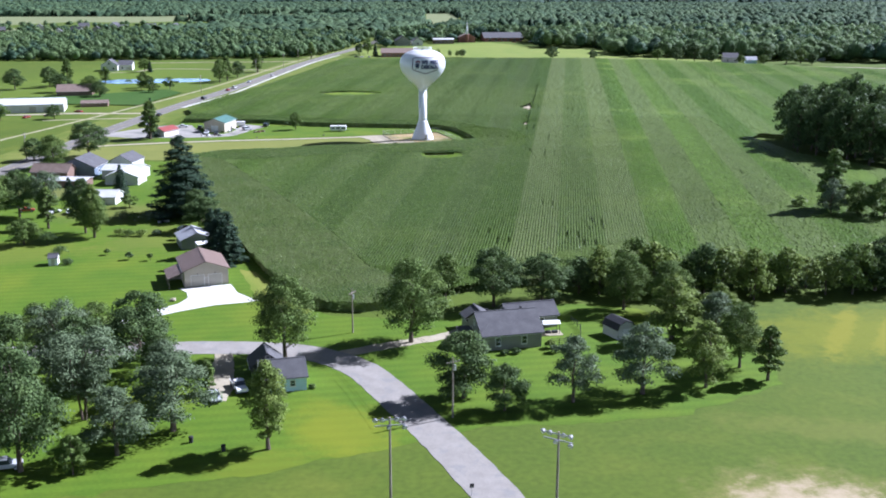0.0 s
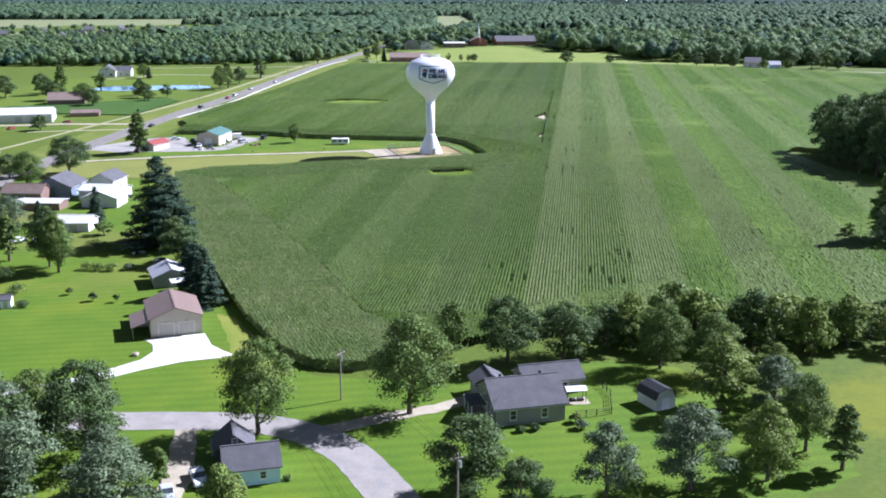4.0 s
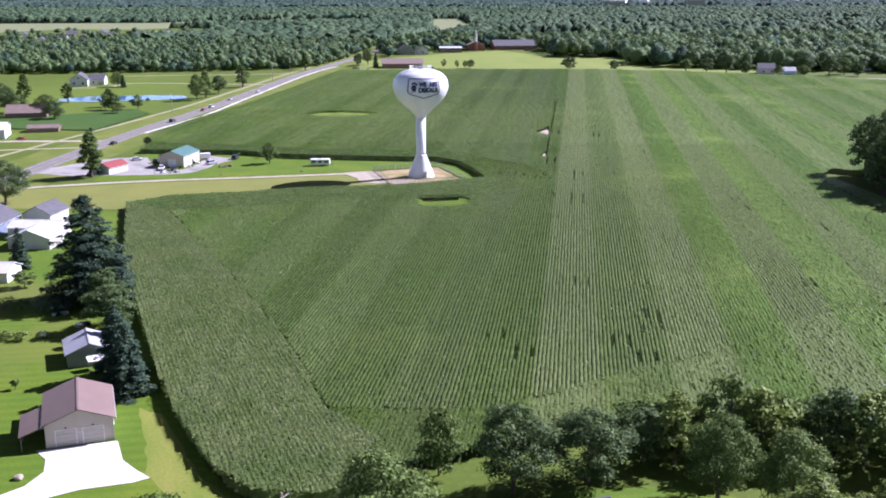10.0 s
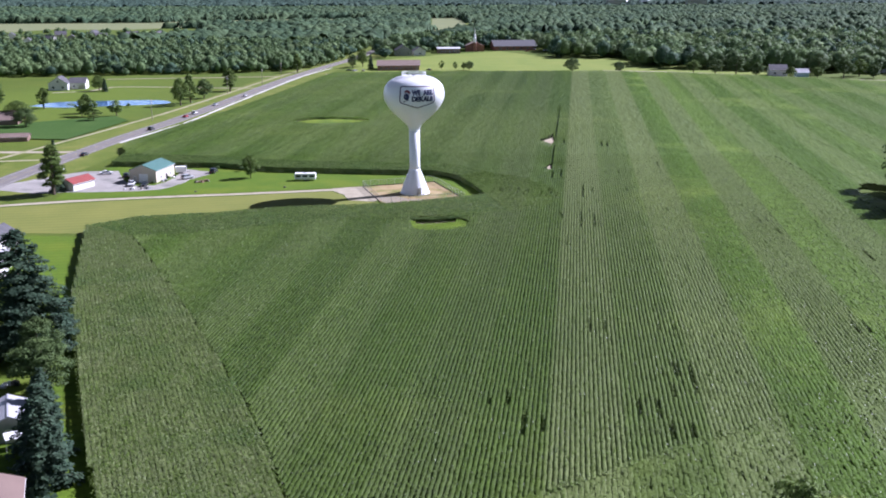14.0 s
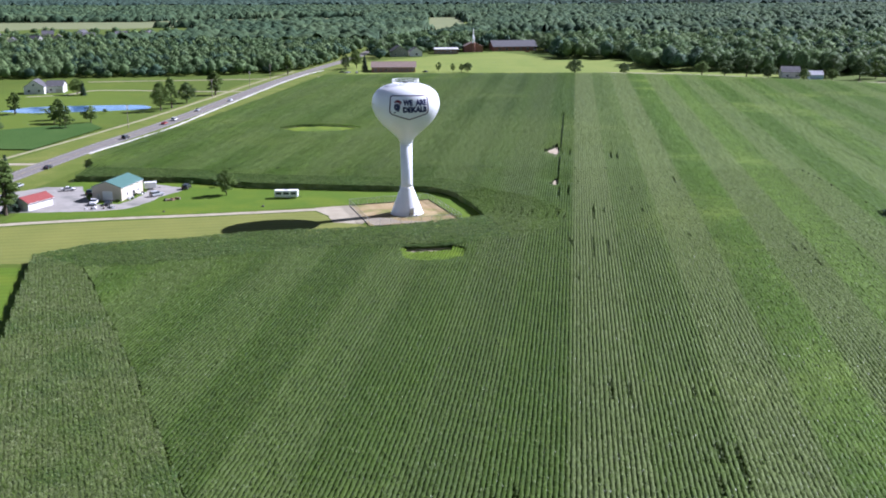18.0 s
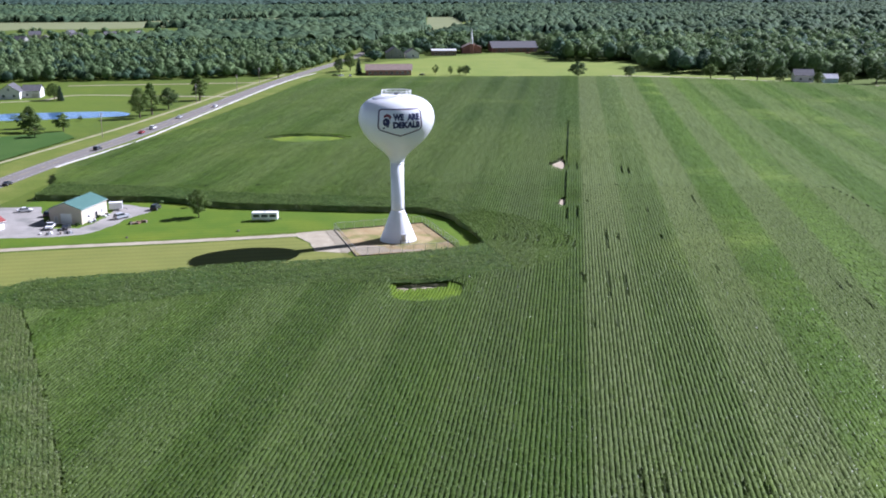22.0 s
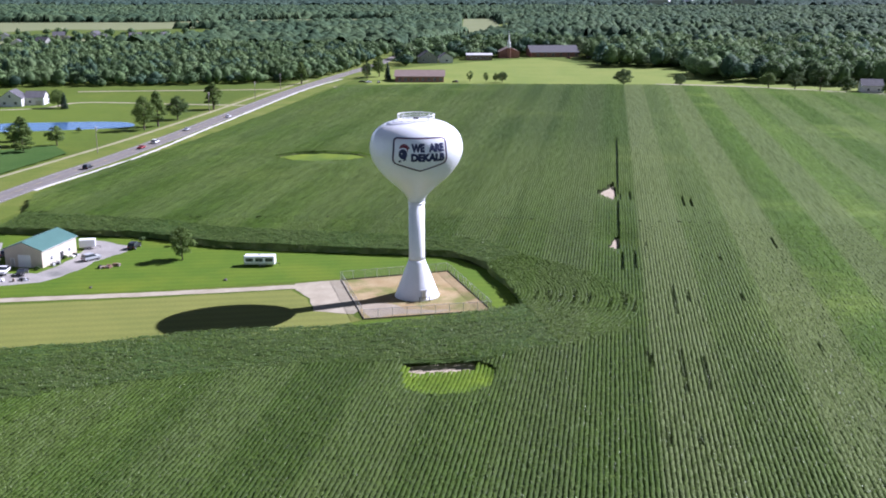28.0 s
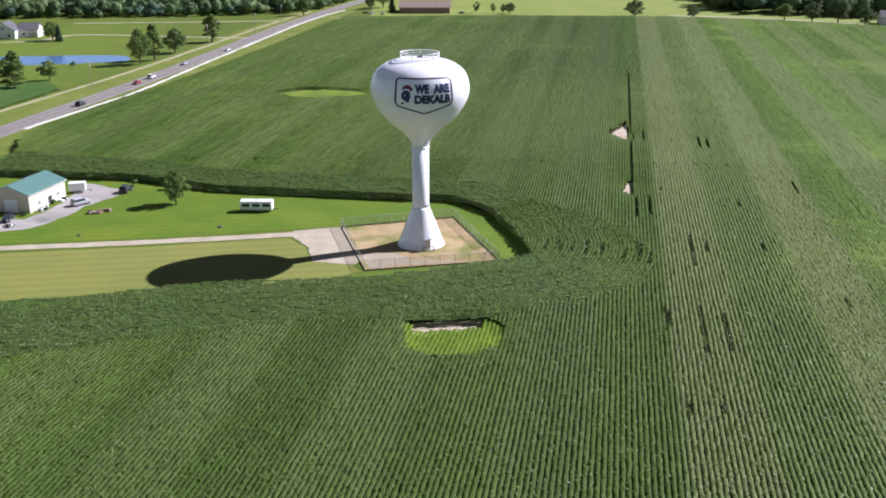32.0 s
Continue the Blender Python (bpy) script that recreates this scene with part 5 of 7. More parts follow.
def conifer(name, seed, mat, height=24.0, width=15.0, tiers=24, leaves=9000, label="", bare=0.06, power=0.8):
    """A spruce or pine: straight trunk, whorls of drooping boughs with needle sprays."""
    rng = np.random.default_rng(seed)
    t = thing(name, (0, 0, 0), 0, label, "tree")
    bm = tube(B(), (0, 0, -0.3), (0, 0, height * 0.97), 0.016 * height, 0.03, 8)
    Vs, n = [], 0
    boughs = []
    for i in range(tiers):
        h = i / tiers
        z = height * (bare + (1 - bare) * h)
        ln0 = width / 2 * (1 - h) ** power
        for k in range(7 if h < 0.6 else 5):
            a = k * 2 * math.pi / 7 + i * 1.1 + rng.uniform(-0.4, 0.4)
            ln = ln0 * rng.uniform(0.65, 1.12)
            end = (ln * math.cos(a), ln * math.sin(a), z - ln * rng.uniform(0.02, 0.25))
            tube(bm, (0, 0, z), end, 0.02 + 0.008 * ln, 0.01, 4)
            boughs.append((a, ln, z, end[2] - z))
    part("trunk", bm, M["bark"], t)
    tot = sum(b[1] for b in boughs)
    C, N = [], []
    for a, ln, z, dz in boughs:
        m = max(6, int(leaves * ln / tot))
        s = rng.random(m) ** 0.6
        sp = (1 - s * 0.6) * 0.16 * ln + 0.12
        lat = rng.normal(size=m) * sp
        C.append(np.stack([s * ln * math.cos(a) - lat * math.sin(a), s * ln * math.sin(a) + lat * math.cos(a), z + dz * s + rng.normal(size=m) * 0.18], 1))
        N.append(np.stack([math.cos(a) * 0.5 + rng.normal(size=m) * 0.4, math.sin(a) * 0.5 + rng.normal(size=m) * 0.4, np.full(m, 0.9)], 1))
    C, N = np.concatenate(C), np.concatenate(N)
    N /= np.linalg.norm(N, axis=1, keepdims=True)
    m = len(C)
    T = np.cross(N, rng.normal(size=(m, 3)))
    T /= np.linalg.norm(T, axis=1, keepdims=True)
    Bv = np.cross(N, T)
    s = rng.uniform(0.2, 0.5, m)[:, None]
    V = np.stack([C - T * s, C - Bv * s * 0.4, C + T * s, C + Bv * s * 0.4], 1).reshape(-1, 3)
    ob = quads_object("crown", V, np.arange(m * 4).reshape(-1, 4), M[mat])
    ob.parent = t
    return t


def plant_tree(proto, x, y, h, w, turn, label="", group=""):
    """A copy of a kind of tree, brought to its own height and spread."""
    m = pose(x, y, 0, 0, 0, turn) @ Matrix.Diagonal((w / proto["w"], w / proto["w"], h / proto["h"], 1))
    ob = copy_thing(proto["ob"], m)
    ob["label"] = label or proto["ob"]["label"]
    if group:
        ob["group"] = group
    return ob


KINDS = {}


def kind(key, ob, h, w):
    KINDS[key] = {"ob": ob, "h": h, "w": w}


kind("maple", broadleaf("tree", 1, "leaf", 18, 14, bare=0.11, lobes=38, leaves=14000, size=0.22, label="full leafy green maple tree on a lawn"), 18, 14)
kind("oak", broadleaf("tree", 2, "leafdark", 16, 13, bare=0.12, lobes=32, leaves=12500, size=0.22, label="dense dark green shade tree on grass"), 16, 13)
kind("silver", broadleaf("tree", 3, "leafpale", 15, 13, lobes=24, leaves=9500, size=0.2, shape="vase", stems=3, bare=0.2, label="silvery green tree with several stems"), 15, 13)
kind("silver_round", broadleaf("tree", 4, "leafpale", 14, 10, lobes=24, leaves=9000, size=0.19, bare=0.12, shape="egg", label="pale silvery green maple tree"), 14, 10)
kind("cone", broadleaf("tree", 5, "leafyellow", 16, 8.5, lobes=48, leaves=11000, size=0.2, shape="egg", bare=0.12, label="conical light green young tree"), 16, 8.5)
kind("bush", broadleaf("tree", 6, "leafdark", 12, 10, lobes=26, leaves=11000, size=0.19, bare=0.05, label="very dense rounded dark green tree"), 12, 10)
kind("slim", broadleaf("tree", 7, "leaf", 14, 6, lobes=36, leaves=6500, size=0.24, shape="egg", bare=0.12, label="slim upright green leafy tree"), 14, 6)
kind("willow", broadleaf("tree", 8, "leafyellow", 14, 10.5, lobes=24, leaves=7752, size=0.22, shape="egg", bare=0.06, label="soft yellow-green willow-like tree"), 14, 10.5)
kind("pine", conifer("tree", 9, "needle", 25, 17, label="tall broad dark green spruce tree", tiers=34, leaves=26000, power=0.6), 25, 17)
kind("cedar", conifer("tree", 10, "needle", 15, 8, label="narrow dark green spruce tree beside the corn", tiers=22, leaves=6528, power=0.6), 15, 8)
kind("small", broadleaf("tree", 11, "leaf", 8, 7, lobes=14, leaves=1938, size=0.28, bare=0.14, label="small round green tree standing in grass"), 8, 7)
kind("hedge", broadleaf("tree", 12, "leaf", 13, 12, lobes=22, leaves=4909, size=0.31, bare=0.06, label="bushy green tree with low branches"), 13, 12)
kind("thicket", broadleaf("tree", 13, "leaf", 13, 12, lobes=26, leaves=2900, size=0.36, bare=0.05, label="bushy green tree with low branches"), 13, 12)
kind("thicket_dark", broadleaf("tree", 14, "leafdark", 16, 13, lobes=28, leaves=3000, size=0.38, bare=0.06, label="dense dark green wood-edge tree"), 16, 13)
kind("thicket_light", broadleaf("tree", 15, "leafyellow", 12, 10, lobes=24, leaves=2500, size=0.32, bare=0.06, shape="egg", label="light green bushy wood-edge tree"), 12, 10)

kind("thicket_silver", broadleaf("tree", 16, "leafpale", 14, 9, lobes=26, leaves=2800, size=0.34, bare=0.06, shape="egg", label="tall greyish green wood-edge tree"), 14, 9)

COTTAGE_TREES = [
    ("oak", -59.5, -322, 19.1, 15.0), ("oak", -69.2, -328.2, 17.4, 15.0), ("small", -51.6, -323.1, 6.2, 5.4), ("silver", -55.9, -303.7, 15.1, 17.2), ("silver_round", -40.6, -308.4, 13.6, 15.5), ("oak", -51.1, -285, 16.2, 14.9),
    ("slim", -38.2, -292.8, 6.0, 3.7), ("cone", -24.7, -315.4, 14.4, 8.3), ("maple", -27.1, -275.7, 16.1, 13.7), ("silver", -66, -284.7, 13.4, 13.8), ("oak", -73.3, -294.4, 15.6, 15.0), ("silver", -78.1, -309.3, 13.8, 13.8),
    ("maple", -61.7, -275.7, 11.2, 11.4), ("silver", -87, -284.4, 11.9, 12.7), ("oak", -90.8, -308.1, 15.6, 15.1), ("maple", -73.4, -273.8, 10.6, 10.4), ("silver_round", -47, -317, 11, 11), ("silver", -66, -312, 14, 14),
    ("oak", -60, -292, 14, 13), ("silver_round", -44.5, -296, 11, 9.5), ("oak", -82, -299, 14, 13), ("silver", -73, -318, 13, 13), ("silver_round", -52, -276, 10, 9),
]
HOUSE_TREES = [
    ("maple", -3.4, -267.6, 17.3, 14.6), ("oak", 14.4, -244.9, 13.5, 11.4), ("oak", 25.2, -242.1, 11.2, 12.5), ("hedge", 4.1, -239.4, 10.6, 7.6), ("bush", 5.7, -295.9, 12.0, 12.2), ("bush", 12.3, -301.3, 8.1, 8.2),
    ("silver_round", 24.1, -298.1, 12.0, 9.1), ("silver_round", 36.5, -294.7, 12.9, 11.7), ("willow", 48.2, -292, 12.4, 10.0), ("maple", 57, -282.5, 12.4, 9.2), ("slim", 60.2, -288.8, 10.3, 5.6), ("maple", 42.3, -247.5, 12.8, 10.0),
    ("willow", 48.2, -266.8, 13.1, 13.5), ("maple", 50.7, -251.6, 12.3, 10.4), ("silver_round", 56, -270.2, 10.9, 9.8), ("willow", 58.8, -262.2, 10.1, 8.5),
]
BARN_TREES = [
    ("pine", -73.0, -151.9, 24.5, 23.0), ("cedar", -49.4, -208.2, 13.6, 9.4), ("cedar", -53.0, -199.6, 12.5, 10.5), ("bush", -62.3, -172.5, 9.6, 12.5), ("cedar", -57.9, -185.5, 9.4, 6.8), ("bush", -67.3, -160.7, 9.6, 8.8),
]
FARM_TREES = [
    ("oak", -120.8, -154.9, 14.5, 11.5), ("silver", -112.4, -156, 13.7, 10), ("willow", -90.8, -181, 15, 7.7), ("hedge", -126, -140, 11, 10), ("oak", -134, -150, 13, 12), ("oak", -95, -175.5, 15.7, 10.8),
    ("maple", -91.1, -180.6, 14.2, 8.8), ("slim", -107.3, -169.7, 12.1, 6.9), ("maple", -127.1, -161, 16.0, 14.8), ("maple", -141.1, -149.2, 12.8, 13.9), ("cedar", -98.7, -125.5, 10.9, 5.9), ("hedge", -107.2, -188.9, 7.3, 8.9),
    ("cedar", -114.5, -128.5, 7.3, 4.9), ("small", -91.8, -141.7, 4.3, 5.9),
]
POND_TREES = [
    ("oak", -152, -54.7, 8.9, 10.9), ("maple", -139, -72, 12.7, 12.8), ("oak", -133, -47, 14.5, 15.5), ("slim", -120.7, 1.7, 17.0, 9.4), ("cedar", -121.1, 6.2, 18.0, 5.9), ("hedge", -59.7, 29.7, 8.5, 6.6),
    ("maple", -137.7, 261.3, 15.9, 11.3), ("slim", -134.8, 273.9, 16.9, 8.9), ("oak", -131.9, 298.5, 11.9, 11.3), ("slim", -123.8, 341.4, 14.6, 10.8), ("small", -160.7, 213.7, 8.5, 9.4), ("hedge", -172.7, 210.8, 9.4, 8.0),
    ("hedge", -178.7, 213.1, 8.8, 8.0), ("hedge", -211.1, 65, 8.4, 10.1), ("oak", -186, 70.2, 7.5, 8.0), ("oak", -218.1, 35.4, 11.9, 16.2), ("maple", -201.6, 186.1, 11.6, 14.1), ("oak", -192.5, 170.9, 9.6, 12.0),
    ("slim", -180.7, 226.4, 10.8, 8.0), ("small", -166.6, 193.4, 6.8, 9.0), ("oak", -224.8, 198.9, 11.6, 14.2), ("maple", -210.3, 347.3, 10.1, 10.1), ("cedar", -205.2, 342.6, 9.1, 5.0), ("oak", -242.2, 229.4, 13.6, 12.2),
    ("slim", -235.1, 243.9, 17.7, 9.1), ("oak", -259.4, 215.3, 13.4, 14.3), ("slim", -211.9, 250.1, 11.8, 8.1),
]
FAR_TREES = [
    ("oak", 116.7, 474.8, 11.2, 12.8), ("oak", 151.8, 468.5, 8.8, 8.1), ("small", 15.7, 503.6, 7.4, 5.2), ("small", 26.6, 500.9, 6.5, 4.5), ("small", 33.1, 499, 6.5, 4.2), ("oak", 37.8, 498.5, 7.3, 7.5),
    ("silver_round", 120.3, -161.7, 12.6, 8.3), ("slim", 122.6, -155.5, 20.2, 9.7), ("hedge", 127.7, -162.4, 11.7, 9.2), ("small", 114.7, -151, 5.3, 4.6), ("hedge", 134.2, -166.6, 13.7, 11.0), ("cedar", -41.6, 514.2, 12.4, 5.7),
    ("maple", -49.5, 539.2, 14.5, 11.5), ("oak", -57, 525.6, 11.4, 7.7), ("slim", -97.3, 483.1, 14.4, 8.7),
    ("oak", 246, 428, 11, 11), ("maple", 268, 419, 8, 9), ("hedge", 287, 417, 8, 9), ("oak", 236, 446, 15, 14), ("oak", 306, 417, 15, 14), ("bush", 326, 412, 10, 10), ("oak", 222, 452, 12, 13), ("maple", 208, 462, 10, 12), ("hedge", 322, 428, 13, 13), ("oak", 296, 440, 16, 15),
]
for i, (k, x, y, h, w) in enumerate([(k, x, y, h, w * 0.9) for k, x, y, h, w in COTTAGE_TREES] + HOUSE_TREES + BARN_TREES + FARM_TREES + POND_TREES + FAR_TREES):
    plant_tree(KINDS[k], x, y, h, w, (i * 137) % 360)
# field hedgerow and the dark grove by the corn
rng = random.Random(4)
for i in range(64):
    s = (i // 2) / 31
    x, y = 36 + s * 150 + rng.uniform(-3, 3), -233 - 7 * math.sin(s * 5) + rng.uniform(-3, 3) + 24 * s * s + (7 if i % 2 else 0)
    k = 0.75 + 0.5 * abs(math.sin(s * 9)) if i % 2 == 0 else 0.6
    plant_tree(KINDS[rng.choice(("thicket", "thicket_light", "thicket_light", "thicket_dark", "thicket_silver"))], x, y, rng.uniform(7, 11) * k + 2, rng.uniform(8, 13), rng.uniform(0, 360), "tangled hedgerow tree at the field end", "hedgerow trees")
for i in range(40):
    a, r = i * 2.4, 4.0 * math.sqrt(i)
    x, y = 177 + r * math.cos(a) * 0.95, -36 + r * math.sin(a) * 1.75
    edge = r / 24
    # dark leaf kind throughout: the grove's shade put into its leaf colour
    plant_tree(KINDS["thicket_dark"], x, y, 31 - 9 * edge + rng.uniform(-2, 2), rng.uniform(12, 16), rng.uniform(0, 360), "dark dense grove tree beside the corn", "grove trees")
for k in KINDS.values():
    for o in (*k["ob"].children_recursive, k["ob"]):
        bpy.data.objects.remove(o)


# ---- far woods ----
def lump(rng, sub, taper):
    """A lumpy crown body of unit height, drawn in towards its top by taper."""
    bm = B()
    bmesh.ops.create_icosphere(bm, subdivisions=sub, radius=1)
    off = Vector(rng.uniform(-50, 50, 3))
    for v in bm.verts:
        k = 1 + 0.5 * noise.noise(v.co * 1.6 + off) + 0.25 * noise.noise(v.co * 4 + off)
        w = 0.37 * k * (1 - taper * max(0.0, v.co.z))
        v.co = (v.co.x * w, v.co.y * w, 0.5 + v.co.z * 0.42 * k)
    bm.verts.index_update()
    V = np.array([v.co[:] for v in bm.verts])
    F = np.array([[v.index for v in f.verts] for f in bm.faces])
    bm.free()
    return V, np.concatenate([F, F[:, 2:3]], 1)


def woods(name, label, spots, rng, mat, leaves, size, sub=2):
    """Many crowns in one mesh: each a lumpy body with leaf sprays standing off it."""
    Vs, Ts, Qs, o = [], [], [], 0
    protos = []
    for k in range(8):
        taper = (0.0, 0.15, 0.0, 0.5, 0.1, 0.0, 0.2, 0.6)[k]
        bv, bf = lump(rng, sub, taper)
        if leaves:
            d = rng.normal(size=(leaves, 3)); d /= np.linalg.norm(d, axis=1, keepdims=True)
            d[:, 2] = np.abs(d[:, 2]) * 1.1 - 0.25
            c = np.array([0, 0, 0.52]) + d * np.array([0.42, 0.42, 0.45]) * rng.uniform(0.85, 1.18, (leaves, 1))
            c[:, :2] *= (1 - taper * np.clip(c[:, 2:] - 0.5, 0, 0.5) * 1.9)
            nn = d + rng.normal(size=(leaves, 3)) * 0.5; nn /= np.linalg.norm(nn, axis=1, keepdims=True)
            t = np.cross(nn, rng.normal(size=(leaves, 3))); t /= np.linalg.norm(t, axis=1, keepdims=True)
            q = np.cross(nn, t)
            s = size * rng.uniform(0.6, 1.4, (leaves, 1))
            lv = np.stack([c - t * s, c - q * s * 0.7, c + t * s, c + q * s * 0.7], 1).reshape(-1, 3)
        else:
            lv = np.zeros((0, 3))
        protos.append((np.concatenate([bv, lv]), bf[:, :3], np.arange(leaves * 4).reshape(-1, 4) + len(bv)))
    kinds = []
    for x, y, h, w in spots:
        V, T, Q = protos[rng.integers(8)]
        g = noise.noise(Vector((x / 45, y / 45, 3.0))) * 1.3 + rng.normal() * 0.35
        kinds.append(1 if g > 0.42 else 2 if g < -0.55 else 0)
        a = rng.uniform(0, 6.28)
        c, s = math.cos(a), math.sin(a)
        Vs.append(np.stack([(V[:, 0] * c - V[:, 1] * s) * w + x, (V[:, 0] * s + V[:, 1] * c) * w + y, V[:, 2] * h + far_rise(x, y)], 1))
        Ts.append(T + o); Qs.append(Q + o); o += len(V)
    V, T, Q = np.concatenate(Vs), np.concatenate(Ts), np.concatenate(Qs)
    me = bpy.data.meshes.new(name)
    me.vertices.add(len(V)); me.vertices.foreach_set("co", V.astype(np.float32).ravel())
    loops = np.concatenate([T.ravel(), Q.ravel()]).astype(np.int32)
    me.loops.add(len(loops)); me.loops.foreach_set("vertex_index", loops)
    starts = np.concatenate([np.arange(len(T)) * 3, len(T) * 3 + np.arange(len(Q)) * 4]).astype(np.int32)
    me.polygons.add(len(starts)); me.polygons.foreach_set("loop_start", starts)
    me.update(calc_edges=True)
    me.validate()
    me.materials.append(M[mat])
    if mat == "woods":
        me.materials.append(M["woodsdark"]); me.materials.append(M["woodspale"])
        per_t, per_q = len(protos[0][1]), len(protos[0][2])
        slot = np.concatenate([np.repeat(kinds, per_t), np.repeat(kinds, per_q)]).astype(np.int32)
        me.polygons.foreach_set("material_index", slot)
    me.shade_smooth()
    return tagged(new(name, me), label, "woods", kind="stuff")


def scatter(poly, spacing, rng, hmin, hmax, holes=(), wide=1.0):
    P = np.array(poly)
    lo, hi = P.min(0), P.max(0)
    xs, ys = np.meshgrid(np.arange(lo[0], hi[0], spacing), np.arange(lo[1], hi[1], spacing))
    x = xs.ravel() + rng.uniform(-0.45, 0.45, xs.size) * spacing
    y = ys.ravel() + rng.uniform(-0.45, 0.45, xs.size) * spacing
    ok = inside(poly, x, y)
    for h in holes:
        ok &= ~inside(h, x, y)
    x, y = x[ok], y[ok]
    return [(a, b, hmin + (hmax - hmin) * rng.random() ** 1.3 * 1.15, spacing * rng.uniform(1.05, 1.8) * wide) for a, b in zip(x, y)]


WR = np.random.default_rng(8)
W_LEFT = [(-735.1, 490), (-424.6, 450.5), (-288.8, 454.9), (-177.8, 472.4), (-111, 493), (-91.7, 514.3), (-76.7, 599.1), (-64, 723.5), (-54, 830), (-150, 838), (-260, 845), (-400, 815), (-733.4, 830)]
W_RIGHT = [(125.2, 627.3), (183.8, 621), (178, 536), (200, 500), (275, 470), (378, 430), (602.4, 384.7), (720, 480), (640, 850), (84, 850), (83.6, 789.5), (122.1, 763.6)]
TALL = [(84, 840), (640, 840), (740, 480), (900, 520), (760, 1130), (440, 1320), (150, 1200), (90, 950)]
W_MID = [(-42.2, 607), (-23.7, 683.2), (9.1, 714.8), (50.7, 751.8), (82.7, 789.6), (86.3, 900.2), (30.7, 936.3), (-25.1, 888.4), (-47.9, 750)]
CLEAR = [[(-700, 790), (-500, 770), (-430, 780), (-400, 850), (-700, 850)], [(-290, 545), (-262, 545), (-258, 556), (-290, 556)], [(-32.9, 634.5), (5, 630.5), (9.3, 686.5), (-23.8, 687.5)], [(4.7, 672.9), (51.4, 667.6), (60.3, 715.6), (9, 721.8)]]
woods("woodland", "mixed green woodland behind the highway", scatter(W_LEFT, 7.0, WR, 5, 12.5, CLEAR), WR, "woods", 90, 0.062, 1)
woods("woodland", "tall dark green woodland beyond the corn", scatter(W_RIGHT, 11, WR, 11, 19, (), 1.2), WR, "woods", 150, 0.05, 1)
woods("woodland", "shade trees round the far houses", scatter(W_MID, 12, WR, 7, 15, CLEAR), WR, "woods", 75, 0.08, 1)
FIELDS = [[(-1000, 1500), (-480, 1530), (-429, 1590), (-257, 1680), (-120, 1690), (-100, 1480), (-140, 1385), (-345, 1365), (-448, 1255), (-560, 1270), (-640, 1120), (-1000, 1100)], [(10, 1170), (72, 1175), (64, 1705), (14, 1700)],
          [(560, 1440), (760, 1400), (800, 1620), (600, 1640)], [(300, 2380), (700, 2300), (820, 2480), (320, 2560)]]
OPEN = [(-1000, 1020), (-330, 1000), (-290, 1040), (-345, 1290), (-448, 1300), (-1000, 1300)]
ROADSIDE = [(-54, 820), (-20, 820), (40, 1125), (110, 1525), (90, 1530), (16, 1135), (-46, 900)]
VILLAGE = [(-700, 850), (-430, 838), (-330, 880), (-320, 1010), (-420, 1060), (-700, 1040)]


def canopy(name, label, y0, y1, cell, step, hmin, hmax, mat, holes):
    """A closed roof of treetops between two distances: rounded crowns of uneven height, one to a cell, over all the land in view."""
    rng = np.random.default_rng(int(y0))
    half = (y1 + 560) * 0.47
    xs, ys = np.arange(-half, half, step), np.arange(y0, y1, step)
    X, Y = np.meshgrid(xs, ys)
    X = X + rng.uniform(-0.3, 0.3, X.shape) * step
    Y = Y + rng.uniform(-0.3, 0.3, X.shape) * step
    nx, ny = int(2 * half / cell) + 4, int((y1 - y0) / cell) + 4
    jx, jy = rng.uniform(0.1, 0.9, (ny, nx)), rng.uniform(0.1, 0.9, (ny, nx))
    stand = np.array([[noise.noise(Vector((i * cell / 160, j * cell / 160, 7.0))) for i in range(nx)] for j in range(ny)])
    hh = hmin + (hmax - hmin) * np.clip(rng.random((ny, nx)) * 0.75 + 0.3 * stand + 0.15, 0, 1.2)
    rr = rng.uniform(0.5, 0.8, (ny, nx)) * cell
    gx, gy = (X + half) / cell + 1, (Y - y0) / cell + 1
    ix, iy = gx.astype(int), gy.astype(int)
    Z = np.full(X.shape, 0.35 * hmin)
    for a in (-1, 0, 1):
        for b in (-1, 0, 1):
            cx, cy = np.clip(ix + a, 0, nx - 1), np.clip(iy + b, 0, ny - 1)
            d2 = ((gx - cx - jx[cy, cx]) ** 2 + (gy - cy - jy[cy, cx]) ** 2) * cell * cell / rr[cy, cx] ** 2
            Z = np.maximum(Z, hh[cy, cx] * np.sqrt(np.clip(1 - d2, 0, 1)))
    Z *= (1 + rng.normal(0, 0.04, Z.shape)) * np.where(inside(TALL, X, Y), 1.5, 1.0)
    ok = np.abs(X) < (Y + 560) * 0.47
    for h in holes:
        ok &= ~inside(h, X, Y)
    edge = ok.copy()
    edge[1:-1, 1:-1] = ok[:-2, 1:-1] & ok[2:, 1:-1] & ok[1:-1, :-2] & ok[1:-1, 2:]
    Z = np.where(edge, Z, 0.0) + far_rise(X, Y)
    n, m = X.shape
    idx = np.arange(n * m).reshape(n, m)
    q = ok[:-1, :-1] & ok[1:, :-1] & ok[:-1, 1:] & ok[1:, 1:]
    F = np.stack([idx[:-1, :-1][q], idx[:-1, 1:][q], idx[1:, 1:][q], idx[1:, :-1][q]], 1)
    used, inv = np.unique(F, return_inverse=True)
    V = np.stack([X, Y, Z], -1).reshape(-1, 3)[used]
    return tagged(quads_object(name, V, inv.reshape(-1, 4), M[mat], True), label, "woods", kind="stuff")


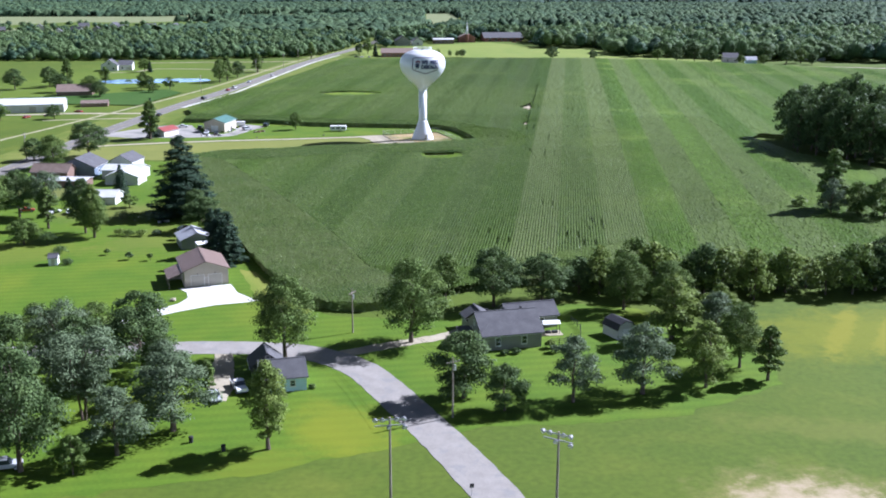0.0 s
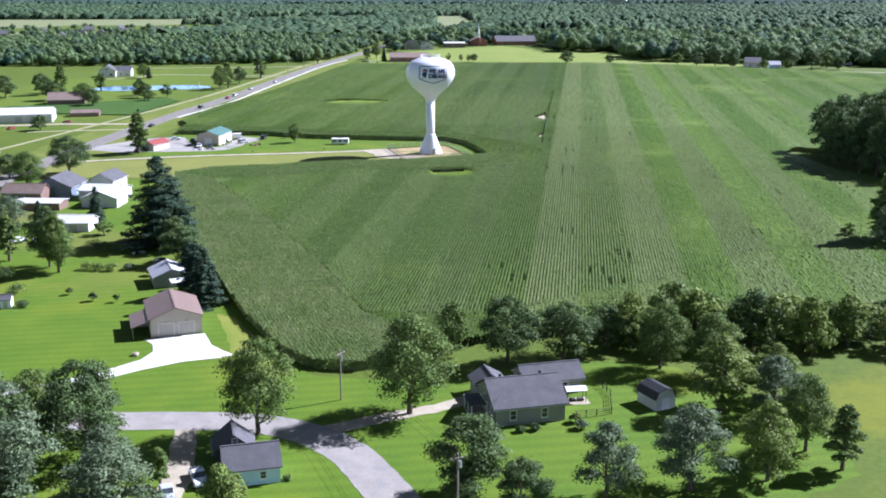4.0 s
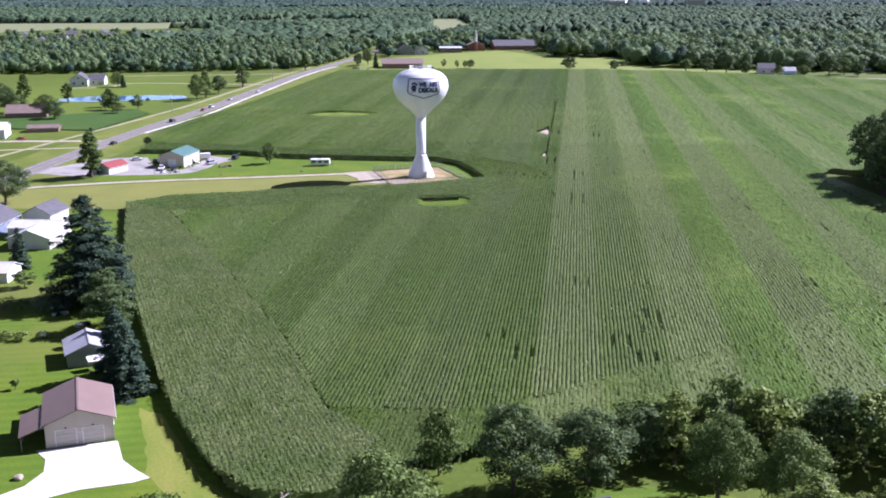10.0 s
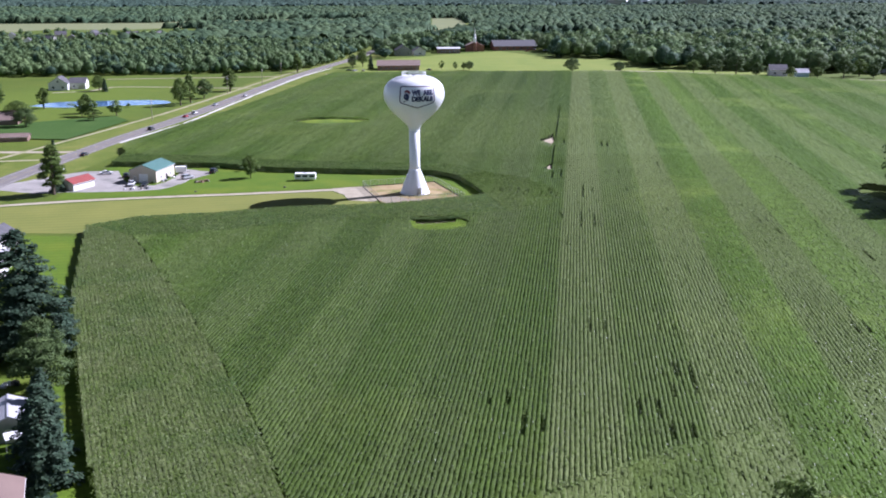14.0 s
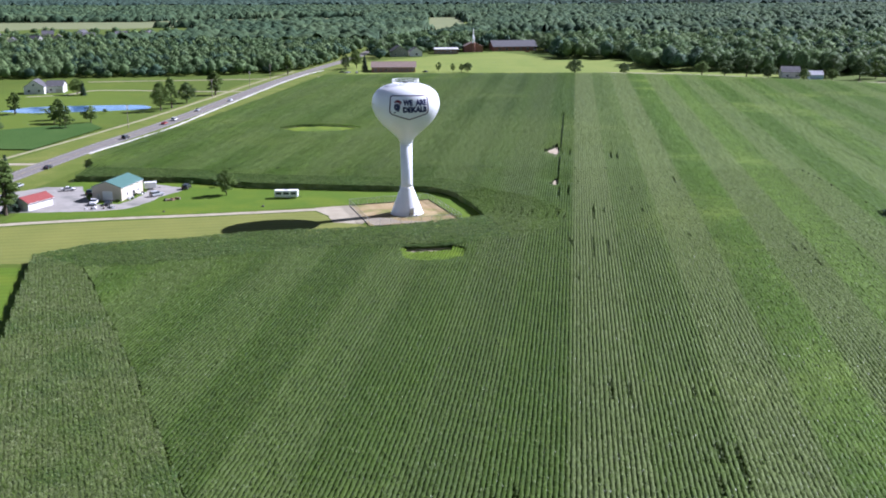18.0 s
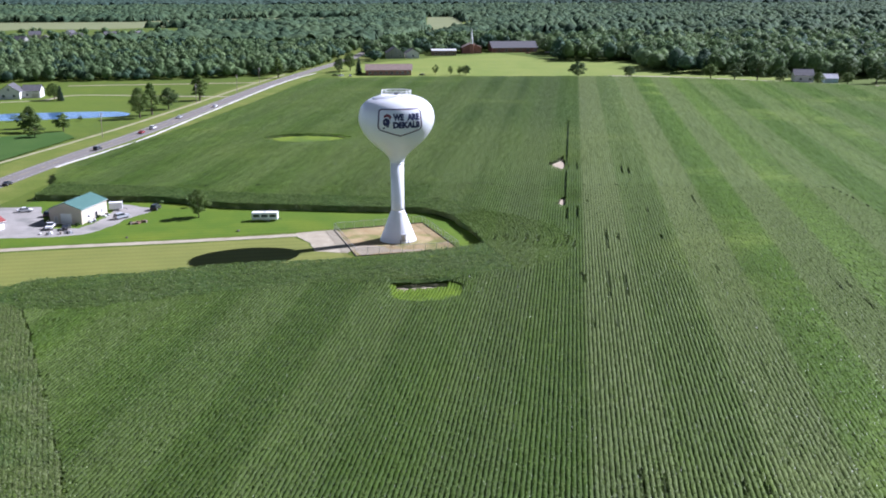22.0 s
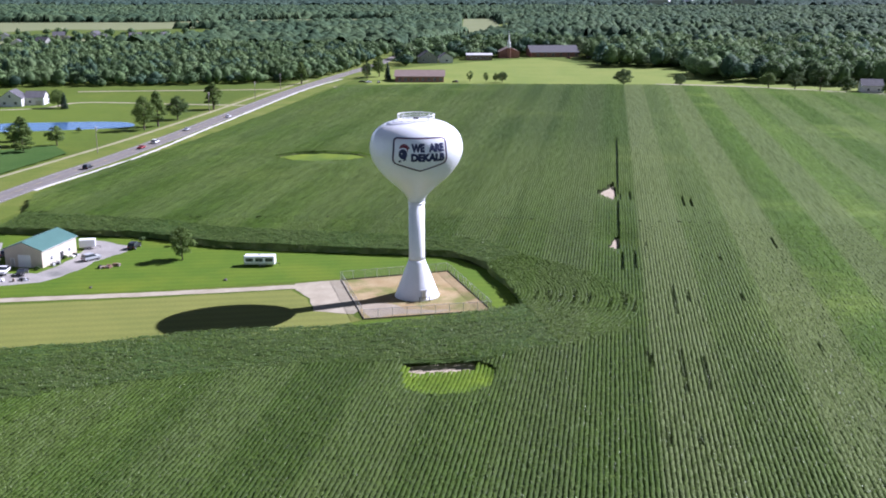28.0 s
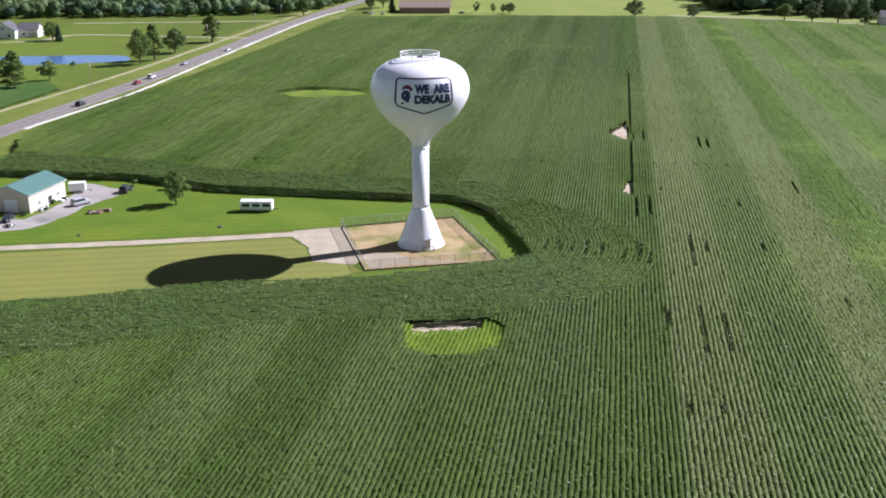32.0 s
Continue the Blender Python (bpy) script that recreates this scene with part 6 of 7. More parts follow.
W_ALL = [W_LEFT, W_RIGHT, W_MID]
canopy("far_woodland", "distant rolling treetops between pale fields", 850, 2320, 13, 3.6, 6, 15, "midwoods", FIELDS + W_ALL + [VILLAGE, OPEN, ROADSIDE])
canopy("far_woodland", "distant treetops with bluish haze put into their colour", 2320, 3250, 16, 5.0, 9, 19, "latewoods", FIELDS)
canopy("far_woodland", "treetops to the horizon, haze put into their colour and glow", 3250, 4700, 20, 8.0, 10, 22, "farwoods", [])
HEDGES = [(x, y, WR.uniform(5, 11), WR.uniform(8, 15)) for x, y in [(-1000 + 14 * i + WR.uniform(-6, 6), 1065 + 0.06 * i * 14 + WR.uniform(-25, 25)) for i in range(48)] + [(-330 - WR.uniform(0, 330), 870 + WR.uniform(0, 170)) for i in range(110)]]
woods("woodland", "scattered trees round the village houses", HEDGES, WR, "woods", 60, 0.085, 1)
for p in FIELDS:
    patch("far_field", p, 0.05, M["hay"], "pale distant hay field", "field")
patch("village_green", VILLAGE, 0.04, M["hay"], "dry pale grass round the village houses", "grass")
# land beside and behind the flown way
SIDE = scatter([(-800, -400), (-330, -400), (-330, 350), (-800, 420)], 24, WR, 9, 15) + scatter([(230, -170), (650, -170), (650, 330), (390, 330), (270, 0)], 22, WR, 11, 18)
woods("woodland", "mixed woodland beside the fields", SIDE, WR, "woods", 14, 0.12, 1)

# ---- buildings ----
def siding(name, color, pitch=0.2, rough=0.6, vertical=False, depth=0.012, var=0.06):
    """Lapped or ribbed cladding: a saw profile in the relief, with slight fading."""
    m = material(name, color, rough, scale=0.35, var=var, fine=0.05, fine_scale=4)
    n, l = m.node_tree.nodes, m.node_tree.links
    co = n.new("ShaderNodeTexCoord")
    sp = n.new("ShaderNodeSeparateXYZ"); l.new(co.outputs["Object"], sp.inputs[0])
    mu = n.new("ShaderNodeMath"); mu.operation = "MULTIPLY"; mu.inputs[1].default_value = 1 / pitch
    if vertical:
        ad = n.new("ShaderNodeMath"); ad.operation = "ADD"
        l.new(sp.outputs["X"], ad.inputs[0]); l.new(sp.outputs["Y"], ad.inputs[1]); l.new(ad.outputs[0], mu.inputs[0])
    else:
        l.new(sp.outputs["Z"], mu.inputs[0])
    fr = n.new("ShaderNodeMath"); fr.operation = "FRACT"; l.new(mu.outputs[0], fr.inputs[0])
    bp = n.new("ShaderNodeBump"); bp.inputs["Distance"].default_value = depth
    l.new(fr.outputs[0], bp.inputs["Height"]); l.new(bp.outputs[0], n["Principled BSDF"].inputs["Normal"])
    return m


M["sidegray"] = siding("grey_siding", (0.26, 0.26, 0.235))
M["sidetan"] = siding("tan_metal_siding", (0.47, 0.42, 0.34), 0.25, 0.5, True)
M["sideblue"] = siding("pale_blue_siding", (0.5, 0.66, 0.76))
M["sidewhite"] = siding("white_siding", (0.62, 0.61, 0.585))
M["sidebrown"] = siding("brown_siding", (0.2, 0.13, 0.1))
M["sidenavy"] = siding("slate_blue_siding", (0.16, 0.2, 0.26))
M["sidecream"] = siding("cream_metal_siding", (0.54, 0.475, 0.37), 0.25, 0.5, True)
M["brick"] = material("red_brick", (0.26, 0.12, 0.09), 0.9, scale=0.6, second=(0.33, 0.16, 0.12), fine=0.15, fine_scale=6)
M["shingle"] = material("dark_grey_shingles", (0.075, 0.073, 0.078), 0.9, scale=0.5, second=(0.1, 0.098, 0.102), fine=0.18, fine_scale=5, bump=0.02, bump_scale=9)
M["shinglebrown"] = material("brown_shingles", (0.155, 0.112, 0.09), 0.9, scale=0.5, second=(0.195, 0.147, 0.118), fine=0.2, fine_scale=5, bump=0.02)
M["metalmauve"] = siding("mauve_brown_metal_roof", (0.2, 0.145, 0.12), 0.3, 0.4, True, 0.02)
M["metalgray"] = siding("grey_metal_roof", (0.42, 0.42, 0.44), 0.3, 0.35, True, 0.02)
M["metalgreen"] = siding("green_metal_roof", (0.085, 0.17, 0.145), 0.3, 0.4, True, 0.02)
M["metalwhite"] = siding("white_metal_roof", (0.58, 0.58, 0.57), 0.3, 0.4, True, 0.02)
M["metalred"] = siding("dark_red_metal_roof", (0.26, 0.07, 0.06), 0.3, 0.4, True, 0.02)
M["door"] = material("door_paint", (0.46, 0.43, 0.37), 0.5, scale=0.6, var=0.04, fine=0.04)


def wall_place(side, L, D, a):
    return {"f": pose(a, 0, 0), "b": pose(L - a, D, 0, 0, 0, 180), "l": pose(0, D - a, 0, 0, 0, -90), "r": pose(L, a, 0, 0, 0, 90)}[side]


def frame_bm(w, h, t=0.1, d=0.08):
    bm = B()
    box(bm, -w / 2 - t, -d, -t, w / 2 + t, 0.02, 0)
    box(bm, -w / 2 - t, -d, h, w / 2 + t, 0.02, h + t)
    box(bm, -w / 2 - t, -d, 0, -w / 2, 0.02, h)
    box(bm, w / 2, -d, 0, w / 2 + t, 0.02, h)
    return bm


def add_window(t, m, z, w, h):
    o = part("window", frame_bm(w, h), M["whitepaint"], t)
    o.matrix_local = m @ pose(0, 0, z)
    part("pane", boxed(-w / 2, -0.03, 0, w / 2, -0.005, h), M["glass"], o)
    part("glazing_bar", boxed(-w / 2, -0.05, h / 2 - 0.03, w / 2, -0.032, h / 2 + 0.03), M["whitepaint"], o)
    part("sill", boxed(-w / 2 - 0.14, -0.16, -0.16, w / 2 + 0.14, -0.082, -0.1), M["whitepaint"], o)


def add_door(t, m, z, w, h, mat="door", garage=False):
    o = part("garage_door" if garage else "door", frame_bm(w, h, 0.09, 0.06), M["whitepaint"], t)
    o.matrix_local = m @ pose(0, 0, z)
    n = 4 if garage else 1
    for i in range(n):
        part("panel", boxed(-w / 2, -0.045, i * h / n + 0.008, w / 2, -0.004, (i + 1) * h / n - 0.008, bevel=0.006), M[mat], o)
    if not garage:
        part("knob", boxed(w / 2 - 0.13, -0.1, h * 0.47, w / 2 - 0.07, -0.046, h * 0.5), M["steel"], o)


def gable(name, at, rz, L, D, eave, rise, wall, roof, label, category, ridge="x", over=0.4, wins=(), doors=(), vents=0, chimney=None, base=0.0, dark_eave=True, group=""):
    """A gabled building; its front left corner stands at the given place, L along the front, D deep. Ridge along the front (x) or across it (y)."""
    t = thing(name, (at[0], at[1], base), rz, label, category, group)
    z0 = -0.2
    if ridge == "x":
        part("wall_shell", extrude_poly(B(), [(0, z0), (D, z0), (D, eave), (D / 2, eave + rise), (0, eave)], 0, L, "x"), M[wall], t)
        half = D / 2
    else:
        part("wall_shell", extrude_poly(B(), [(0, z0), (L, z0), (L, eave), (L / 2, eave + rise), (0, eave)], 0, D, "y"), M[wall], t)
        half = L / 2
    s = rise / half
    th = 0.16
    lo = (-over, eave - over * s)
    for sgn in (0, 1):
        prof = [(lo[0], lo[1] + 0.015), (half, eave + rise + 0.015), (half, eave + rise + 0.015 + th), (lo[0], lo[1] + 0.015 + th)]
        if sgn:
            prof = [(2 * half - p[0], p[1]) for p in prof]
        if ridge == "x":
            part("roof", extrude_poly(B(), prof, -over, L + over, "x"), M[roof], t)
        else:
            part("roof", extrude_poly(B(), prof, -over, D + over, "y"), M[roof], t)
        e = lo[0] if not sgn else 2 * half - lo[0]
        bar = (e - 0.04, e + 0.04)
        if ridge == "x":
            part("gutter", boxed(-over, bar[0], lo[1] - 0.06, L + over, bar[1], lo[1] + 0.012), M["whitepaint"], t)
        else:
            part("gutter", boxed(bar[0], -over, lo[1] - 0.06, bar[1], D + over, lo[1] + 0.012), M["whitepaint"], t)
    if ridge == "x":
        part("ridge_cap", boxed(-over, half - 0.15, eave + rise + 0.1 + th - 0.1, L + over, half + 0.15, eave + rise + th + 0.05), M[roof], t)
    else:
        part("ridge_cap", boxed(half - 0.15, -over, eave + rise + th, half + 0.15, D + over, eave + rise + th + 0.05), M[roof], t)
    for i in range(vents):
        x = L * (i + 0.7) / (vents + 0.4)
        y = half * 1.12
        part("roof_vent", boxed(x - 0.2, y - 0.2, eave + rise - 0.1, x + 0.2, y + 0.2, eave + rise + 0.42, bevel=0.03), M["black"], t)
    if chimney:
        cx, cy, cz = chimney
        part("chimney", boxed(cx - 0.4, cy - 0.4, eave, cx + 0.4, cy + 0.4, cz, bevel=0.03), M["brick"], t)
    for side, a, z, w, h in wins:
        add_window(t, wall_place(side, L, D, a), z, w, h)
    for side, a, w, h, *g_ in doors:
        add_door(t, wall_place(side, L, D, a), 0.02, w, h, g_[0] if g_ else "door", w > 2)
    return t


# grey house, its rear wing and porch
h = gable("house", (10.5, -273.1), 13, 11.7, 10.8, 3.2, 2.9, "sidegray", "shingle", "grey sided single-storey house with a dark shingle roof", "house", over=0.5, vents=3,
          wins=[("f", 2.9, 0.95, 0.95, 1.5), ("f", 8.2, 0.95, 0.95, 1.5), ("l", 2.5, 0.95, 0.8, 1.3), ("l", 6.6, 0.95, 0.8, 1.3), ("l", 4.4, 3.4, 0.8, 0.8), ("r", 2.5, 1.0, 0.9, 1.3), ("b", 3, 1, 0.9, 1.3)], doors=[("l", 5.3, 0.95, 2.05), ("r", 5.5, 0.95, 2.05)])
part("porch_roof", boxed(-3.2, 3.6, 2.35, -0.55, 8.6, 2.5), M["shingle"], h)
for y in (3.8, 6.1, 8.4):
    part("porch_post", boxed(-3.05, y - 0.07, 0, -2.91, y + 0.07, 2.35), M["whitepaint"], h)
part("porch_deck", boxed(-3.1, 3.7, 0, -0.02, 8.5, 0.25), M["wood"], h)
gable("house_wing", (16.3, -261.0), 14, 10.5, 6.4, 2.7, 1.9, "sidegray", "shingle", "grey rear garage wing with a dark shingle roof", "garage", over=0.4, doors=[("r", 3, 2.6, 2.1)], wins=[("f", 7.2, 1.0, 0.9, 1.1)])
gable("garage", (8.0, -261.9), 13, 5.2, 4.6, 2.7, 1.5, "sidegray", "shingle", "dark-roofed gabled garage behind the grey house", "garage", ridge="y", doors=[("f", 3.2, 2.6, 2.1)])


def patio_cover(x, y, rz):
    t = thing("patio_cover", (x, y), rz, "white patio canopy over garden seats", "canopy")
    for a, b in ((0, 0), (3.2, 0), (0, 2.0), (3.2, 2.0)):
        part("post", boxed(a - 0.05, b - 0.05, 0, a + 0.05, b + 0.05, 2.2), M["black"], t)
    part("canopy", extrude_poly(B(), [(-0.2, 2.15), (1.0, 2.6), (2.2, 2.15), (2.2, 2.2), (1.0, 2.66), (-0.2, 2.2)], -0.2, 3.4, "x"), M["whitepaint"], t)
    part("slab", boxed(-0.5, -0.9, -0.1, 3.8, 2.2, 0.06), M["gravel"], t)
    for a in (0.5, 1.9):
        part("seat", boxed(a, 0.4, 0.06, a + 1.1, 1.2, 0.5, bevel=0.06), M["dark"], t)


patio_cover(23.2, -263.6, 8)


def wood_fence(pts, label):
    t = thing("garden_fence", pts[0], 0, label, "fence")
    o = Vector((*pts[0], 0))
    for p, q in zip(pts, pts[1:]):
        p, q = Vector((*p, 0)) - o, Vector((*q, 0)) - o
        n = max(1, round((q - p).length / 2.0))
        for i in range(n + 1):
            a = p.lerp(q, i / n)
            part("post", boxed(a.x - 0.06, a.y - 0.06, -0.1, a.x + 0.06, a.y + 0.06, 1.25), M["black"], t)
            if i < n:
                b = p.lerp(q, (i + 1) / n)
                for z in (0.35, 0.75, 1.15):
                    part("rail", tube(B(), (a.x, a.y, z), (b.x, b.y, z), 0.04, n=5), M["black"], t)


wood_fence([(23.8, -269.6), (27.3, -269), (29.9, -268.1), (31, -260.6), (29.8, -255.3)], "dark post-and-rail garden fence behind the house")

# barn with lean-to
b = gable("barn", (-55.8, -229.5), 18.5, 10.05, 13.4, 3.9, 1.9, "sidetan", "metalmauve", "tan metal barn with a mauve-brown metal roof", "barn", ridge="y", over=0.45,
          doors=[("f", 3.0, 3.0, 2.7), ("f", 7.0, 3.0, 2.7), ("f", 5.0, 0.9, 2.05)], wins=[("r", 4.5, 1.1, 1.0, 1.0)])
part("lean_to_roof", extrude_poly(B(), [(-3.8, 2.4), (-0.47, 3.55), (-0.47, 3.7), (-3.8, 2.55)], -0.45, 8.5, "y"), M["metalmauve"], b)
for y in (0.1, 4.0, 8.0):
    part("lean_to_post", boxed(-3.55, y - 0.08, -0.1, -3.39, y + 0.08, 2.45), M["wood"], b)
part("lean_to_wall", boxed(-3.5, 7.9, -0.1, -0.02, 8.05, 2.45), M["sidetan"], b)
for x in (3.0, 7.0):
    part("wall_lamp", boxed(x - 0.1, -0.25, 2.95, x + 0.1, 0, 3.15), M["black"], b)
gable("small_house", (-64.0, -195.0), 21.2, 8.3, 9, 2.6, 1.7, "sidegray", "metalgray", "small outbuilding with a pale grey metal roof", "outbuilding", ridge="y", doors=[("f", 4.2, 1.2, 2.05)], wins=[("f", 6.3, 0.9, 1.0, 1.0)])
aw = thing("awning", (-59.8, -196.4), 29.3, "white awning over a porch", "awning")
part("sheet", extrude_poly(B(), [(-0.9, 1.95), (1.2, 2.35), (1.2, 2.41), (-0.9, 2.01)], 0, 3.2, "x"), M["whitepaint"], aw)
for x in (0.1, 3.1):
    part("post", boxed(x - 0.04, -0.8, -0.1, x + 0.04, -0.72, 1.95), M["whitepaint"], aw)
# pale blue cottage with a dark pointed rear roof
gable("cottage", (-28.8, -293.6), 14, 7.7, 7.2, 2.6, 2.1, "sideblue", "shingle", "pale blue cottage with a dark shingle roof", "house", over=0.35, wins=[("f", 5.3, 0.95, 0.8, 1.0), ("f", 1.8, 0.95, 0.8, 1.0), ("r", 2.6, 1.0, 0.8, 1.0)], doors=[("l", 2.6, 0.9, 2.0)])
gable("cottage_annex", (-31.4, -286.9), 14, 5.4, 5.0, 2.6, 2.2, "shingle", "shingle", "steep dark-shingled rear annex of the cottage", "house", ridge="y", over=0.5, wins=[("f", 2.8, 3.4, 0.7, 0.8)])
# gambrel garden shed
s = thing("garden_shed", (37.4, -267.2), 26, "white garden shed with a rounded dark roof", "shed")
part("wall_shell", extrude_poly(B(), [(0, -0.1), (4.0, -0.1), (4.0, 2.0), (3.5, 3.0), (2.0, 3.6), (0.5, 3.0), (0, 2.0)], 0, 5.0, "y"), M["sidewhite"], s)
# dark roof taken to black: the trees' shade put into its colour
for prof in ([(-0.15, 1.9), (0.42, 3.08), (0.42, 3.2), (-0.27, 1.95)], [(0.42, 3.08), (2.0, 3.68), (2.0, 3.8), (0.42, 3.2)], [(4.15, 1.9), (3.58, 3.08), (3.58, 3.2), (4.27, 1.95)], [(3.58, 3.08), (2.0, 3.68), (2.0, 3.8), (3.58, 3.2)]):
    part("roof", extrude_poly(B(), prof, -0.15, 5.15, "y"), M["black"], s)
add_door(s, pose(2.0, 0, 0), 0.02, 1.5, 1.9, "whitepaint")
# workshop with green roof
w = gable("workshop", (-101.3, 23.2), -10.5, 10.0, 15.4, 4.4, 1.8, "sidecream", "metalgreen", "cream metal workshop with a green metal roof", "workshop", ridge="y", over=0.35,
          doors=[("f", 5.2, 3.2, 3.0, "whitepaint"), ("f", 2.0, 0.9, 2.05), ("r", 8.5, 1.6, 2.1, "dark")], wins=[("r", 4.0, 1.2, 1.0, 0.9), ("r", 12, 1.2, 1.0, 0.9)])
gable("red_shed", (-121.1, 9.2), -23.4, 5.7, 10.5, 2.6, 1.4, "sidewhite", "metalred", "small white shed with a dark red roof", "shed", ridge="y", doors=[("f", 2.6, 2.2, 2.1)])
# house and outbuildings by the highway
gable("farmhouse", (-138, -97), -4, 13, 8, 3.2, 2.3, "sidebrown", "shinglebrown", "brown sided farmhouse with a brown shingle roof", "house", wins=[("f", 3, 1, 1, 1.4), ("f", 7, 1, 1, 1.4)], doors=[("f", 5, 1, 2.05)])
gable("farmhouse_garage", (-131.5, -88.6), -5, 13.6, 13.2, 3.5, 3.1, "sidenavy", "shingle", "slate blue gabled garage with a grey shingle roof", "garage", ridge="y", doors=[("f", 5.2, 3.2, 2.4)], wins=[("r", 4, 1.2, 1, 1)])
gable("pole_shed", (-109.8, -105.0), -4, 11.4, 9.2, 3.0, 2.2, "sidewhite", "metalwhite", "machine shed with a white metal roof", "shed", ridge="y", over=0.5, doors=[("r", 4, 3, 2.6)])
gable("pole_shed", (-114.2, -93.6), -5, 14.2, 9.0, 3.2, 1.3, "sidewhite", "metalwhite", "long machine shed with a white metal roof", "shed", wins=[("f", 12, 1.2, 1, 1)])
gable("pole_shed", (-116.4, -76.5), -9, 8.6, 11.0, 3.4, 2.3, "sidewhite", "shingle", "white shed with a grey shingle roof", "shed", ridge="y")
gable("tin_shed", (-107.6, -137.6), -2, 10.4, 8.2, 2.5, 1.5, "sidewhite", "metalwhite", "small white metal shed among trees", "shed", doors=[("f", 6, 2.4, 2.1)])
gable("carport", (-129.2, -108.6), -4, 14, 7.0, 2.3, 0.5, "sidebrown", "metalwhite", "low lean shed with a pale metal roof", "shed")
gable("privy", (-93.6, -210), 10.7, 2.2, 2.9, 1.9, 0.8, "whitepaint", "shingle", "tiny white garden hut with a dark roof", "shed", over=0.15, doors=[("f", 1.1, 0.8, 1.7)])
gable("machine_hall", (-222.4, 92), 13.1, 32.7, 19, 4.2, 2.4, "sidewhite", "metalwhite", "long white metal hall with a pale roof", "hall", over=0.4, doors=[("f", 24, 3.5, 3.2), ("f", 17, 3.5, 3.2)], wins=[("r", 3, 1.2, 1.2, 1.2), ("r", 6.5, 1.2, 1.2, 1.2), ("r", 10, 1.2, 1.2, 1.2)])
gable("shelter", (-188.2, 120.6), 10.6, 14.1, 8.8, 2.0, 1.2, "sidebrown", "shinglebrown", "low brown shelter with a dark roof", "shelter")
gable("white_house", (-244.4, 350.7), 6.8, 12.1, 13.3, 4.6, 4.0, "sidewhite", "shingle", "white two-storey house with a dark steep roof", "house", ridge="y", wins=[("f", 3, 1.2, 1.6, 1.5), ("f", 9, 1.2, 1.6, 1.5), ("f", 6, 5.0, 1.2, 1.3)], doors=[("r", 4, 1, 2.05)])
gable("white_house_wing", (-233.5, 358.8), 6.9, 10.4, 11.8, 4.2, 3.0, "sidewhite", "shingle", "white house wing with dark roof and garage", "house", wins=[("f", 3, 1.2, 1.4, 1.4)], doors=[("f", 7.6, 3.6, 2.4)])
gable("ranch_house", (-218.6, 172), 12.2, 20.4, 16.1, 3.0, 3.6, "sidebrown", "shinglebrown", "low house with a broad brown roof among trees", "house")
# far side of the corn
gable("brick_building", (-35.4, 498.6), 0.7, 33.2, 24.3, 4.0, 3.2, "brick", "shinglebrown", "long red-brick building with a dark roof", "office building", over=0.9,
      wins=[("f", 3 + 4.0 * i, 1.0, 1.6, 1.7) for i in range(8)], doors=[("r", 8, 2, 2.3)])
gable("gabled_house", (-25.5, 665), 7.8, 15.1, 17.1, 5.0, 5.0, "sidegray", "shingle", "grey house with steep gables", "house", ridge="y", wins=[("f", 4, 1.5, 1.4, 1.5), ("f", 12, 1.5, 1.4, 1.5), ("f", 8, 5.5, 1.2, 1.2)])
gable("gabled_house", (-8.5, 668.7), 7.7, 11.3, 14.2, 4.5, 3.5, "sidewhite", "shingle", "white gabled house among trees", "house", ridge="y", wins=[("f", 6, 1.2, 2, 1.6)])
gable("white_hall", (14.3, 700), 1.1, 22.4, 19.8, 4.4, 1.0, "sidebrown", "metalwhite", "flat hall with a bright white roof", "hall", wins=[("f", 4 + 4 * i, 1.2, 1.8, 1.4) for i in range(5)])
gable("church", (73, 737.9), 5.4, 42.7, 30.9, 4.6, 5.0, "brick", "shingle", "broad church with a grey hipped-looking roof", "church", over=1.2, wins=[("f", 6 + 7 * i, 1.2, 1.6, 2.0) for i in range(6)])
st = thing("church_steeple", (52.2, 726.4), -6.9, "slender white church steeple", "steeple")
part("tower", boxed(-1.6, -1.6, 0, 1.6, 1.6, 9.0, bevel=0.1), M["brick"], st)
part("belfry", boxed(-1.2, -1.2, 9.0, 1.2, 1.2, 13.0, bevel=0.1), M["whitepaint"], st)
part("spire", lathe(B(), [(1.5, 13.0), (0.75, 16.5), (0.05, 24.0)], 8), M["whitepaint"], st)
gable("church_hall", (43.5, 727.5), 3.2, 18.4, 16.9, 5.5, 4.0, "brick", "shinglebrown", "red-brick church hall among trees", "hall", ridge="y")
gable("far_house", (257.4, 433.8), -10.5, 12.7, 13.2, 4.5, 3.5, "sidewhite", "shingle", "white house at the wood's edge", "house", wins=[("f", 4, 1.2, 1.4, 1.4), ("f", 10, 1.2, 1.4, 1.4)])
gable("far_house", (275, 426.9), -10.1, 9, 10.6, 3.0, 2.5, "sideblue", "metalgray", "small bluish outbuilding at the wood's edge", "outbuilding")
hut = thing("hoop_barn", (341, 459.5), -5, "white round-roofed fabric barn", "barn")
part("cover", extrude_poly(B(), [(7.2 + 7.2 * math.cos(math.pi * i / 14), 7.5 * math.sin(math.pi * i / 14)) for i in range(15)], 0, 18, "y"), M["whitepaint"], hut)
